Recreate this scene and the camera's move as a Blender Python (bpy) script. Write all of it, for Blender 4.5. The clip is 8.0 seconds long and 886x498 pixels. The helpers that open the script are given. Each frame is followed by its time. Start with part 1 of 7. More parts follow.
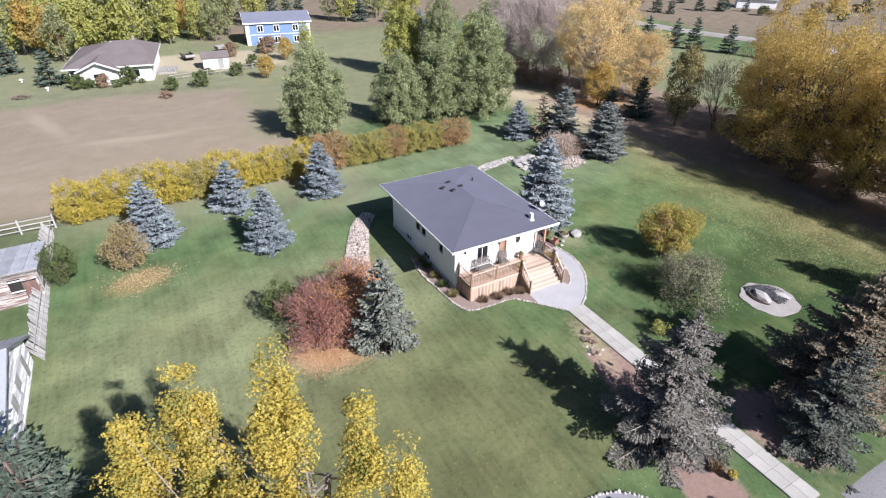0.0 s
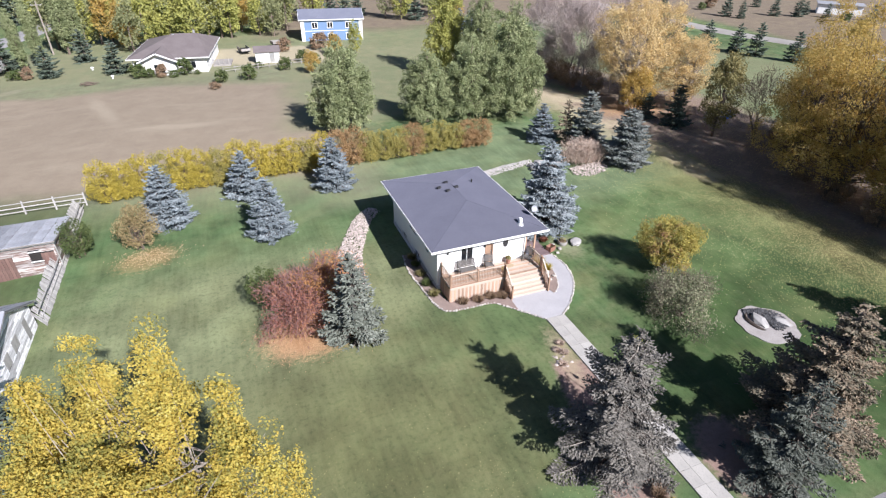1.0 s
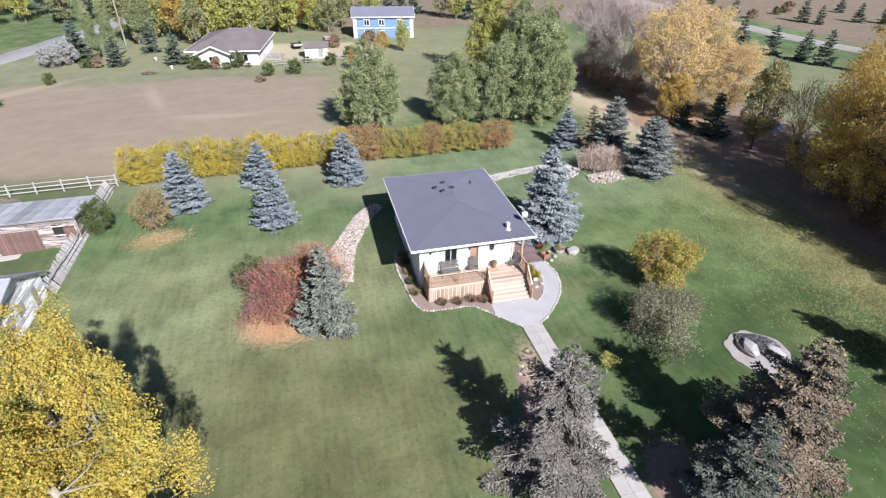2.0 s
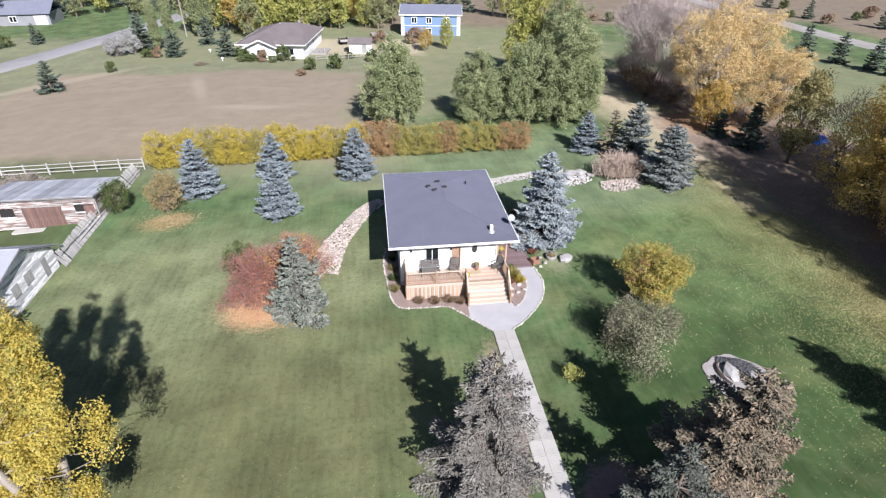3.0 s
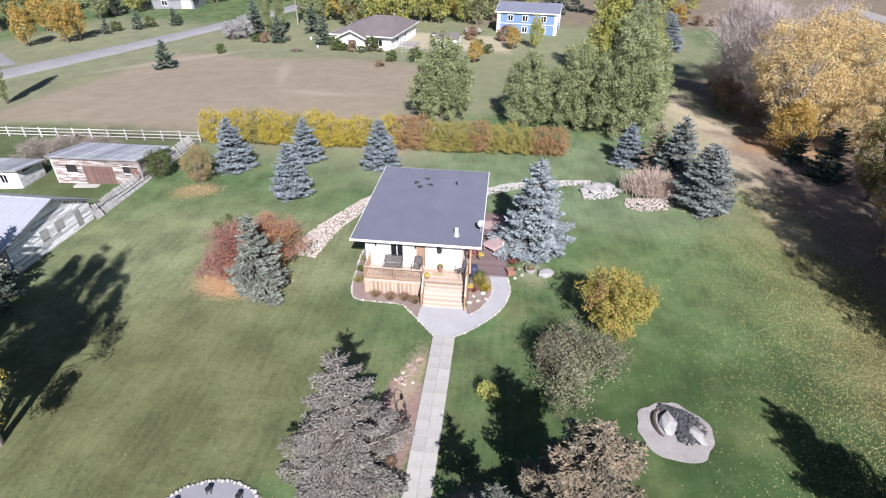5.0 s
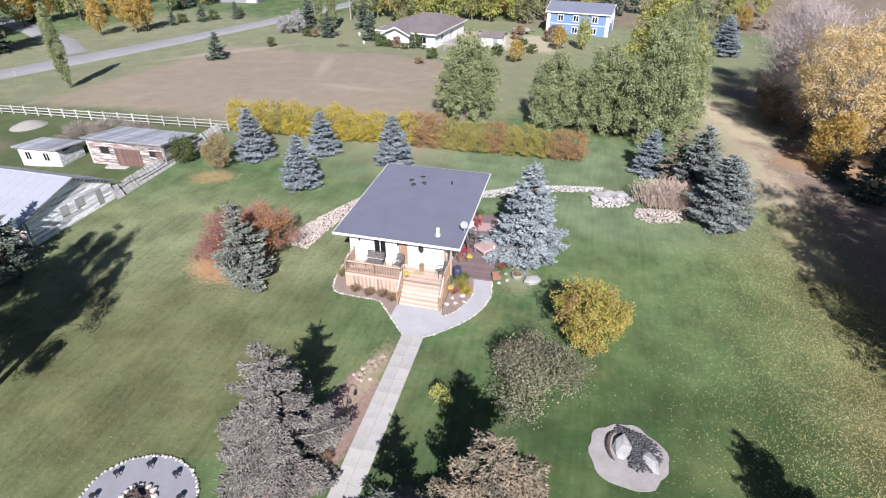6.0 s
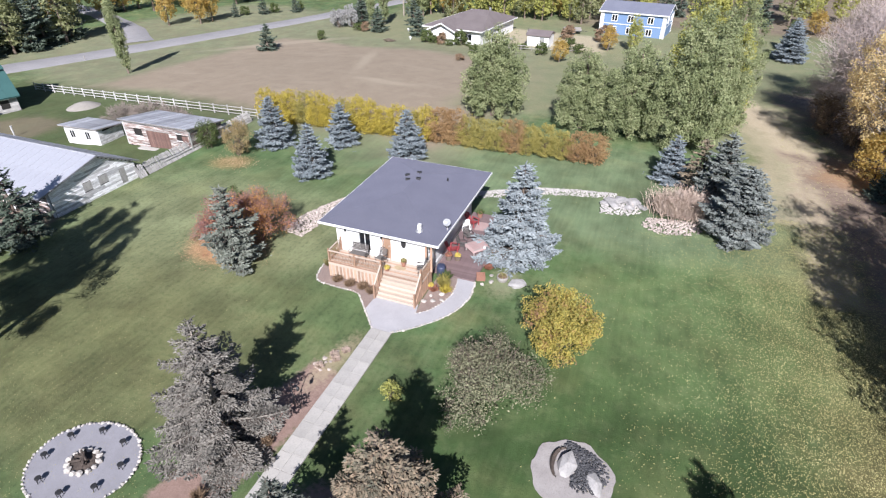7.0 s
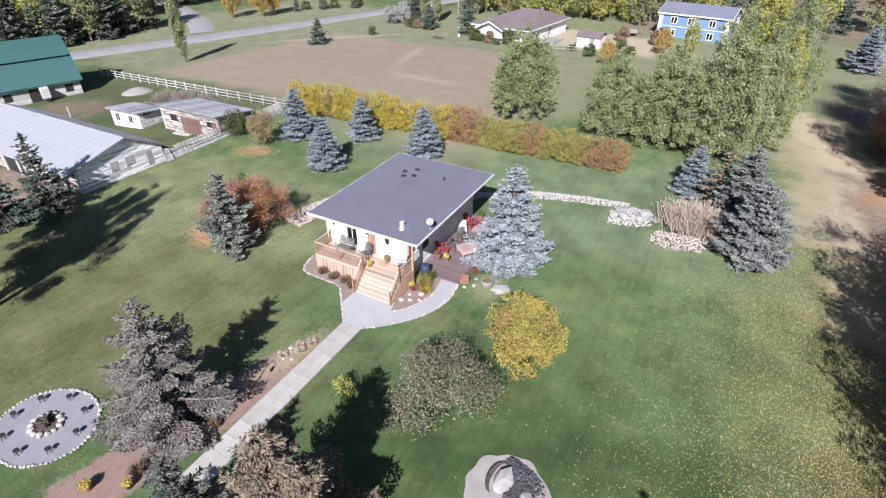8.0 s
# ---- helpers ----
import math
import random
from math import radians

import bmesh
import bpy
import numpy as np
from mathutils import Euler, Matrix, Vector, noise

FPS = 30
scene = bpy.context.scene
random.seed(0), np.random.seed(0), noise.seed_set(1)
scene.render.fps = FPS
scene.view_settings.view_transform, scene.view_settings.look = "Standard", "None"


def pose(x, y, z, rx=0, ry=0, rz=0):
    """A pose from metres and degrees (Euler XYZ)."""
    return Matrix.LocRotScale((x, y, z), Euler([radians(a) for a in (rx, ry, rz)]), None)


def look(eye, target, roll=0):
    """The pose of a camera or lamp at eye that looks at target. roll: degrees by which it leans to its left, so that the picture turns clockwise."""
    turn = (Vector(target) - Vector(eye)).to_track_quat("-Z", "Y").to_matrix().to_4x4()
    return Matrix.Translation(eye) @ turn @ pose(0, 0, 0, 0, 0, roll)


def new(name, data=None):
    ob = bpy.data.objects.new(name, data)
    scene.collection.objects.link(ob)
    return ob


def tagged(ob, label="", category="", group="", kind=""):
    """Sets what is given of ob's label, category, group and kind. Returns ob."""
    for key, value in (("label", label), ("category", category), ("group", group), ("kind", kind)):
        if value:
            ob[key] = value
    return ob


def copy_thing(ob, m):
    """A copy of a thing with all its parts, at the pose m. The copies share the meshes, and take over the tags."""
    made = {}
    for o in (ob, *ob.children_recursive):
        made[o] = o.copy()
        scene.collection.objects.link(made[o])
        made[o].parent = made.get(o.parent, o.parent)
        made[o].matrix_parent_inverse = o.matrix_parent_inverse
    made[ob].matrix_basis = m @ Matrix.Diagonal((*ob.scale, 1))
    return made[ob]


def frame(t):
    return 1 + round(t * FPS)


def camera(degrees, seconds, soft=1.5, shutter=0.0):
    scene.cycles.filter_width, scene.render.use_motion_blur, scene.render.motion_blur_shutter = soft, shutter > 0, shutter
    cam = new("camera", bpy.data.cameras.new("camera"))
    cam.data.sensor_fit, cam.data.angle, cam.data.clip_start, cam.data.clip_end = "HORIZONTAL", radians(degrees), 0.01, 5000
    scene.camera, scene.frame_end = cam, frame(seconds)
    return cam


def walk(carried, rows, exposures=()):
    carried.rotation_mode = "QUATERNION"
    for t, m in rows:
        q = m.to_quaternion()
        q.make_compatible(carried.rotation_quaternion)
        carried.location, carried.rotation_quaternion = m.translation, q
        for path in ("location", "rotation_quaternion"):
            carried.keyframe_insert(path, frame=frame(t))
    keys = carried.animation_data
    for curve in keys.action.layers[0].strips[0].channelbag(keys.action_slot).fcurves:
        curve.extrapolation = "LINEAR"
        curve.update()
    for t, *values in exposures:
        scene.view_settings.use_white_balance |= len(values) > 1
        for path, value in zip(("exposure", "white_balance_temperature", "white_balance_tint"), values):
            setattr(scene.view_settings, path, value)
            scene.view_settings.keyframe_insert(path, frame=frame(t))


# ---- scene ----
cam = camera(79.3, 8.0, soft=1.2, shutter=0.2)
METRES, EYE, TILT, LEAN, TURN = 40.3, 22.0, 1.5, -1.2, -28.8
ROWS = [
    (0.0, 0.0, 0.0, 0.0, -0.28, -33.44, 0.43),
    (0.5, 0.0632, -0.0004, 0.0016, 3.37, -33.43, 0.57),
    (1.0, 0.1258, 0.004, 0.0018, 7.07, -33.43, 0.7),
    (1.5, 0.1882, 0.0133, 0.0024, 10.8, -33.43, 0.83),
    (3.0, 0.3687, 0.0667, 0.0007, 21.41, -33.44, 1.15),
    (3.5, 0.425, 0.0934, -0.0015, 24.92, -33.44, 1.23),
    (4.0, 0.4799, 0.1237, -0.0037, 28.46, -33.43, 1.31),
    (5.5, 0.6277, 0.236, -0.0108, 39.08, -33.36, 1.61),
    (6.0, 0.6723, 0.2797, -0.015, 42.64, -33.32, 1.69),
    (6.5, 0.7132, 0.3262, -0.0216, 46.09, -33.27, 1.73),
    (7.0, 0.7505, 0.3757, -0.0286, 49.91, -33.23, 1.8),
    (7.5, 0.7842, 0.4277, -0.0341, 53.68, -33.17, 1.85),
    (8.0, 0.8139, 0.4818, -0.0382, 57.36, -33.11, 1.89),
]
walk(cam, [(t, pose(0, 0, EYE, TILT, LEAN, TURN) @ pose(METRES * x, METRES * y, METRES * z, 90 + pitch, roll, yaw)) for t, x, y, z, yaw, pitch, roll in ROWS],
     exposures=[(0.0, 0.90, 5900, 14), (8.0, 0.82, 5900, 14)])

# ---------------------------------------------------------------- light
SUN_WAY = Vector((0.38, -1.25, 1.0)).normalized()          # towards the sun
world = bpy.data.worlds.new("sky")
scene.world = world
world.use_nodes = True
wn = world.node_tree
sky = wn.nodes.new("ShaderNodeTexSky")
sky.sky_type = "NISHITA"
sky.sun_disc = False
sky.sun_elevation = math.asin(SUN_WAY.z)
sky.sun_rotation = math.atan2(SUN_WAY.x, SUN_WAY.y)
sky.air_density, sky.dust_density = 0.65, 0.4
wn.links.new(sky.outputs[0], wn.nodes["Background"].inputs[0])
wn.nodes["Background"].inputs[1].default_value = 0.05
sun = new("sun", bpy.data.lights.new("sun", "SUN"))
sun.data.energy, sun.data.angle, sun.data.color = 5.0, radians(0.55), (1.0, 0.94, 0.875)
sun.matrix_world = look(SUN_WAY * 200, (0, 0, 0))

# ---------------------------------------------------------------- materials


def nodes_of(name):
    m = bpy.data.materials.new(name)
    m.use_nodes = True
    return m, m.node_tree, m.node_tree.nodes["Principled BSDF"]


def mixed(nt, fac, a, b):
    """A colour mix; fac, a and b are sockets or values."""
    n = nt.nodes.new("ShaderNodeMix")
    n.data_type = "RGBA"
    for i, v in ((0, fac), (6, a), (7, b)):
        if isinstance(v, bpy.types.NodeSocket):
            nt.links.new(v, n.inputs[i])
        elif i == 0:
            n.inputs[i].default_value = v
        else:
            n.inputs[i].default_value = (*v, 1)
    return n.outputs[2]


def calc(nt, op, a, b=0.0, c=0.0, clamp=False):
    n = nt.nodes.new("ShaderNodeMath")
    n.operation, n.use_clamp = op, clamp
    for i, v in enumerate((a, b, c)):
        if isinstance(v, bpy.types.NodeSocket):
            nt.links.new(v, n.inputs[i])
        else:
            n.inputs[i].default_value = v
    return n.outputs[0]


def noisy(nt, scale, detail=4.0, rough=0.6, where=None, stretch=None):
    n = nt.nodes.new("ShaderNodeTexNoise")
    n.inputs["Scale"].default_value, n.inputs["Detail"].default_value, n.inputs["Roughness"].default_value = scale, detail, rough
    if where is None:
        where = nt.nodes.new("ShaderNodeTexCoord").outputs["Object"]
    if stretch:
        mp = nt.nodes.new("ShaderNodeMapping")
        mp.inputs["Scale"].default_value = stretch
        nt.links.new(where, mp.inputs[0])
        where = mp.outputs[0]
    nt.links.new(where, n.inputs["Vector"])
    return n.outputs[0]


def ramped(nt, fac, lo, hi):
    n = nt.nodes.new("ShaderNodeMapRange")
    n.inputs[1].default_value, n.inputs[2].default_value = lo, hi
    nt.links.new(fac, n.inputs[0])
    return n.outputs[0]


def bumped(nt, bsdf, height, strength, distance):
    n = nt.nodes.new("ShaderNodeBump")
    n.inputs["Strength"].default_value, n.inputs["Distance"].default_value = strength, distance
    nt.links.new(height, n.inputs["Height"])
    nt.links.new(n.outputs[0], bsdf.inputs["Normal"])


def surface(name, a, b, c=None, coarse=0.8, fine=14.0, rough=0.8, bump=0.3, depth=0.02, metal=0.0, stretch=None, vary=0.0, where="Object", edge=0.15):
    """A worn surface: a and b mixed at a coarse scale, c as fine specks or stains, vary from piece to piece."""
    m, nt, bsdf = nodes_of(name)
    co = nt.nodes.new("ShaderNodeTexCoord").outputs[where]
    big = ramped(nt, noisy(nt, coarse, 5, 0.6, co, stretch), 0.5 - edge, 0.5 + edge)
    small = noisy(nt, fine, 6, 0.7, co, stretch)
    col = mixed(nt, big, a, b)
    col = mixed(nt, ramped(nt, small, 0.5, 0.75), col, c if c else tuple(0.6 * v for v in a))
    if vary:
        info = nt.nodes.new("ShaderNodeObjectInfo").outputs["Random"]
        isl = nt.nodes.new("ShaderNodeNewGeometry").outputs["Random Per Island"]
        k = calc(nt, "FRACT", calc(nt, "ADD", info, isl))
        hsv = nt.nodes.new("ShaderNodeHueSaturation")
        nt.links.new(calc(nt, "MULTIPLY_ADD", k, 2 * vary, 1 - vary), hsv.inputs["Value"])
        nt.links.new(col, hsv.inputs["Color"])
        col = hsv.outputs[0]
    nt.links.new(col, bsdf.inputs["Base Color"])
    bsdf.inputs["Metallic"].default_value = metal
    nt.links.new(calc(nt, "MULTIPLY_ADD", small, 0.3, rough - 0.15, clamp=True), bsdf.inputs["Roughness"])
    bumped(nt, bsdf, small, bump, depth)
    return m


def foliage(name, cols, rough=0.6, through_light=0.25, clump=0.7, single=0.55):
    """Leaves or needles: cols are two to four colours that mix leaf by leaf and clump by clump."""
    m, nt, bsdf = nodes_of(name)
    geo = nt.nodes.new("ShaderNodeNewGeometry").outputs["Random Per Island"]
    co = nt.nodes.new("ShaderNodeTexCoord").outputs["Object"]
    mass = noisy(nt, clump, 3, 0.5, co)
    mass = ramped(nt, mass, 0.3, 0.7)
    k = calc(nt, "MULTIPLY_ADD", geo, single, calc(nt, "MULTIPLY", mass, 1.05 - single), clamp=True)
    cr = nt.nodes.new("ShaderNodeValToRGB")
    while len(cr.color_ramp.elements) < len(cols):
        cr.color_ramp.elements.new(0.5)
    for i, e in enumerate(cr.color_ramp.elements):
        e.position, e.color = i / (len(cols) - 1), (*cols[i], 1)
    nt.links.new(k, cr.inputs[0])
    nt.links.new(cr.outputs[0], bsdf.inputs["Base Color"])
    bsdf.inputs["Roughness"].default_value = rough
    bsdf.inputs["Specular IOR Level"].default_value = 0.3
    if through_light:
        tr = nt.nodes.new("ShaderNodeBsdfTranslucent")
        nt.links.new(cr.outputs[0], tr.inputs[0])
        mx = nt.nodes.new("ShaderNodeMixShader")
        mx.inputs[0].default_value = through_light
        nt.links.new(bsdf.outputs[0], mx.inputs[1])
        nt.links.new(tr.outputs[0], mx.inputs[2])
        nt.links.new(mx.outputs[0], nt.nodes["Material Output"].inputs[0])
    return m


def ground_material():
    """Lawn, bare field, mulch, dry track and litter on one sheet, with ragged edges."""
    m, nt, bsdf = nodes_of("ground_cover")
    co = nt.nodes.new("ShaderNodeTexCoord").outputs["Object"]
    sep = nt.nodes.new("ShaderNodeSeparateXYZ")
    nt.links.new(co, sep.inputs[0])
    n_big, n_mid, n_fine = noisy(nt, 0.06, 4, 0.55, co), noisy(nt, 0.45, 5, 0.6, co), noisy(nt, 3.5, 6, 0.75, co)
    n_grain = noisy(nt, 22.0, 4, 0.8, co)

    def patch(cx, cy, hx, hy, turn=0.0, soft=0.5, ragged=1.0, at=n_mid, blob=False):
        """1 inside a box (or ellipse) of the plan, turned by some degrees, 0 outside."""
        c, s = math.cos(radians(turn)), math.sin(radians(turn))
        dx, dy = calc(nt, "SUBTRACT", sep.outputs[0], cx), calc(nt, "SUBTRACT", sep.outputs[1], cy)
        u = calc(nt, "ADD", calc(nt, "MULTIPLY", dx, c), calc(nt, "MULTIPLY", dy, s))
        v = calc(nt, "SUBTRACT", calc(nt, "MULTIPLY", dy, c), calc(nt, "MULTIPLY", dx, s))
        if blob:
            u, v = calc(nt, "DIVIDE", u, hx), calc(nt, "DIVIDE", v, hy)
            r = calc(nt, "SQRT", calc(nt, "ADD", calc(nt, "MULTIPLY", u, u), calc(nt, "MULTIPLY", v, v)))
            d = calc(nt, "MULTIPLY", calc(nt, "SUBTRACT", r, 1.0), min(hx, hy))
        else:
            d = calc(nt, "MAXIMUM", calc(nt, "SUBTRACT", calc(nt, "ABSOLUTE", u), hx), calc(nt, "SUBTRACT", calc(nt, "ABSOLUTE", v), hy))
        d = calc(nt, "ADD", d, calc(nt, "MULTIPLY", calc(nt, "SUBTRACT", at, 0.5), 4 * ragged))
        n = nt.nodes.new("ShaderNodeMapRange")
        n.interpolation_type = "SMOOTHSTEP"
        n.inputs[1].default_value, n.inputs[2].default_value, n.inputs[3].default_value, n.inputs[4].default_value = -soft, soft, 1, 0
        nt.links.new(d, n.inputs[0])
        return n.outputs[0]

    lawn = mixed(nt, ramped(nt, n_big, 0.35, 0.65), GRASS_A, GRASS_B)
    mottle = noisy(nt, 1.1, 3, 0.55, co)
    stripes = noisy(nt, 0.5, 4, 0.6, co, (1.0, 0.22, 1))
    lawn = mixed(nt, calc(nt, "MULTIPLY", ramped(nt, n_mid, 0.42, 0.68), 0.5), lawn, GRASS_DRY)
    lawn = mixed(nt, calc(nt, "MULTIPLY", ramped(nt, stripes, 0.5, 0.68), 0.35), lawn, GRASS_A)
    # darker south-east lawn: deeper green plus spruce shade painted into the colour
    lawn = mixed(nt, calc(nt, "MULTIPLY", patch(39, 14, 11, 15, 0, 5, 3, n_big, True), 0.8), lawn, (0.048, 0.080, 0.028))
    lawn = mixed(nt, calc(nt, "MULTIPLY", ramped(nt, mottle, 0.5, 0.7), 0.32), lawn, (0.20, 0.215, 0.115))
    lawn = mixed(nt, calc(nt, "MULTIPLY", ramped(nt, mottle, 0.48, 0.3), 0.45), lawn, (0.050, 0.090, 0.028))
    lawn = mixed(nt, calc(nt, "MULTIPLY", patch(4, 27, 13, 10, 0, 5, 3, n_big, True), 0.85), lawn, (0.205, 0.220, 0.118))
    lawn = mixed(nt, calc(nt, "MULTIPLY", patch(7, 13.5, 13, 9, 10, 6, 3, n_big, True), 0.78), lawn, (0.132, 0.129, 0.060))
    lawn = mixed(nt, calc(nt, "MULTIPLY", patch(48.8, 22, 4.0, 26, 4, 3, 3, n_mid, True), 0.75), lawn, (0.185, 0.150, 0.072))
    lawn = mixed(nt, calc(nt, "MULTIPLY", patch(15.5, 6.6, 5, 3, 10, 1.0, 0.6, n_mid, True), 0.7), lawn, GRASS_A)
    lawn = mixed(nt, calc(nt, "MULTIPLY", patch(19, 21.5, 6, 3, 0, 2.0, 1.0, n_mid, True), 0.6), lawn, GRASS_A)
    lawn = mixed(nt, calc(nt, "MULTIPLY", ramped(nt, n_fine, 0.5, 0.72), 0.65), lawn, tuple(0.45 * v for v in GRASS_A))
    lawn = mixed(nt, calc(nt, "MULTIPLY", patch(38, 28, 9, 9, 0, 4, 3, n_big, True), 0.45), lawn, (0.118, 0.170, 0.064))
    soft = ramped(nt, noisy(nt, 0.3, 3, 0.55, co), 0.36, 0.64)
    mown = ramped(nt, noisy(nt, 3.2, 3, 0.55, co, (1.0, 0.09, 1)), 0.36, 0.64)
    # darkens the same corner again, painted shade and deeper grass together
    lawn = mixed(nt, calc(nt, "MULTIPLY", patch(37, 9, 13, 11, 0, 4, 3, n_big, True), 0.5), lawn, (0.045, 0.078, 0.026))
    lawn = mixed(nt, calc(nt, "MULTIPLY", patch(7, 42, 26, 8, 0, 3, 2, n_big, True), 0.55), lawn, (0.090, 0.146, 0.062))
    lawn = mixed(nt, calc(nt, "MULTIPLY", patch(33, 44, 17, 10, 0, 3, 2, n_big, True), 0.72), lawn, (0.155, 0.198, 0.112))
    tone = nt.nodes.new("ShaderNodeHueSaturation")
    lawn = mixed(nt, calc(nt, "MULTIPLY", ramped(nt, noisy(nt, 0.22, 4, 0.6, co), 0.5, 0.68), 0.28), lawn, (0.175, 0.182, 0.078))
    nt.links.new(calc(nt, "ADD", calc(nt, "MULTIPLY_ADD", soft, 0.42, 0.70), calc(nt, "MULTIPLY_ADD", mown, 0.16, 0.02)), tone.inputs["Value"])
    tone.inputs["Saturation"].default_value = 1.0
    nt.links.new(lawn, tone.inputs["Color"])
    lawn = tone.outputs[0]
    out = lawn
    soil = mixed(nt, ramped(nt, n_mid, 0.3, 0.7), SOIL_A, SOIL_B)
    soil = mixed(nt, calc(nt, "MULTIPLY", ramped(nt, noisy(nt, 0.35, 4, 0.6, co, (0.3, 0.9, 1)), 0.55, 0.7), 0.3), soil, SOIL_PALE)
    soil = mixed(nt, calc(nt, "MULTIPLY", ramped(nt, n_fine, 0.5, 0.8), 0.35), soil, tuple(0.6 * v for v in SOIL_A))
    out = mixed(nt, calc(nt, "MULTIPLY", patch(-30, 88, 55, 36, -12, 5, 4, n_big), 0.35), out, SOIL_PALE)
    out = mixed(nt, calc(nt, "MULTIPLY", patch(-36, 40, 25, 15, -3, 2.0, 2.0, n_mid), 0.6), out, (0.080, 0.092, 0.042))
    out = mixed(nt, patch(-13.0, 72.0, 29.5, 19.5, -9, 2.2, 2.5, n_big), out, soil)
    for px, py, hx, hy, turn in TRACKS:
        out = mixed(nt, calc(nt, "MULTIPLY", patch(px, py, hx, hy, turn, 0.6, 0.5, n_mid, True), 0.55), out, SOIL_PALE)
    dry = mixed(nt, ramped(nt, n_fine, 0.35, 0.7), TAN_A, TAN_B)
    yard = mixed(nt, ramped(nt, n_mid, 0.3, 0.7), (0.185, 0.205, 0.115), (0.245, 0.235, 0.14))
    out = mixed(nt, calc(nt, "MULTIPLY", patch(33, 86, 20, 25, -4, 3, 2.5, n_big), 0.85), out, yard)
    out = mixed(nt, calc(nt, "MULTIPLY", patch(16, 116, 48, 18, -6, 4, 3, n_big), 0.8), out, yard)
    out = mixed(nt, calc(nt, "MULTIPLY", patch(84, 78, 18, 30, 0, 5, 3, n_big), 0.7), out, yard)
    out = mixed(nt, calc(nt, "MULTIPLY", patch(14, 110, 11, 7, -8, 1.5, 1.5, n_mid), 0.7), out, TAN_A)
    out = mixed(nt, calc(nt, "MULTIPLY", patch(47.6, 60, 3.0, 17, 2, 2.0, 2.0, n_mid), 0.65), out, dry)
    out = mixed(nt, calc(nt, "MULTIPLY", patch(49.0, 47, 1.5, 14, -3, 0.8, 1.0, n_mid), 0.9), out, dry)
    out = mixed(nt, calc(nt, "MULTIPLY", patch(47.6, 69, 1.8, 10, 13, 0.8, 1.2, n_mid), 0.9), out, dry)
    litter = mixed(nt, ramped(nt, n_fine, 0.35, 0.65), LITTER_A, LITTER_B)
    # paler patches: light litter, and dapples of sun painted into its colour
    litter = mixed(nt, calc(nt, "MULTIPLY", ramped(nt, n_mid, 0.5, 0.7), 0.6), litter, (0.40, 0.32, 0.24))
    out = mixed(nt, patch(60.5, 24, 10, 36, 3, 1.8, 1.8, n_mid), out, litter)
    out = mixed(nt, patch(58.5, 68, 6.5, 18, 6, 2.2, 1.8, n_mid), out, litter)
    scrub = mixed(nt, ramped(nt, n_mid, 0.3, 0.7), SCRUB_A, SCRUB_B)
    out = mixed(nt, patch(190, 120, 62, 150, -4, 4, 3, n_big), out, scrub)
    out = mixed(nt, patch(75, 185, 60, 55, 0, 6, 4, n_big), out, scrub)
    mulch = mixed(nt, ramped(nt, n_fine, 0.3, 0.7), MULCH_A, MULCH_B)
    out = mixed(nt, patch(19.1, 10.4, 1.4, 6.0, -14, 0.25, 0.3, n_fine), out, mulch)
    out = mixed(nt, calc(nt, "MULTIPLY", patch(20.2, 16.8, 0.6, 2.0, -8, 0.4, 0.4, n_fine, True), 0.7), out, TAN_B)
    out = mixed(nt, patch(24.4, 7.6, 1.9, 2.6, 0, 0.4, 0.5, n_fine, True), out, mulch)
    out = mixed(nt, calc(nt, "MULTIPLY", patch(27.2, 27.6, 1.0, 1.6, 0, 0.5, 0.4, n_fine, True), 0.25), out, TAN_A)
    out = mixed(nt, patch(-17, 20, 8, 6, 0, 1.2, 1.2, n_mid, True), out, litter)
    out = mixed(nt, calc(nt, "MULTIPLY", patch(-38, 39, 6, 4, 0, 1.2, 1.2, n_mid, True), 0.4), out, mulch)
    out = mixed(nt, calc(nt, "MULTIPLY", patch(6.6, 24.2, 2.7, 1.9, 10, 0.7, 0.8, n_fine, True), 0.85), out, (0.46, 0.28, 0.165))
    out = mixed(nt, calc(nt, "MULTIPLY", patch(-3.4, 36.9, 2.0, 1.4, 20, 0.6, 0.8, n_fine, True), 0.35), out, LEAF_LITTER)
    out = mixed(nt, calc(nt, "MULTIPLY", patch(55, 55, 4.5, 3.5, 0, 1.5, 1.0, n_mid, True), 0.5), out, LEAF_LITTER)
    hsv = nt.nodes.new("ShaderNodeHueSaturation")
    nt.links.new(calc(nt, "MULTIPLY_ADD", n_grain, 1.0, 0.5), hsv.inputs["Value"])
    nt.links.new(out, hsv.inputs["Color"])
    nt.links.new(hsv.outputs[0], bsdf.inputs["Base Color"])
    bsdf.inputs["Roughness"].default_value = 0.95
    bsdf.inputs["Specular IOR Level"].default_value = 0.15
    bumped(nt, bsdf, calc(nt, "ADD", n_fine, calc(nt, "MULTIPLY", n_grain, 0.5)), 0.5, 0.08)
    return m


GRASS_A, GRASS_B, GRASS_DRY = (0.074, 0.126, 0.050), (0.112, 0.166, 0.074), (0.190, 0.180, 0.090)
SOIL_A, SOIL_B, SOIL_PALE = (0.255, 0.208, 0.155), (0.30, 0.248, 0.185), (0.38, 0.325, 0.245)
TAN_A, TAN_B = (0.47, 0.40, 0.29), (0.38, 0.315, 0.21)
LITTER_A, LITTER_B = (0.17, 0.13, 0.105), (0.28, 0.215, 0.165)
SCRUB_A, SCRUB_B = (0.17, 0.135, 0.105), (0.23, 0.19, 0.13)
MULCH_A, MULCH_B = (0.31, 0.22, 0.185), (0.225, 0.152, 0.125)
LEAF_LITTER = (0.42, 0.24, 0.11)
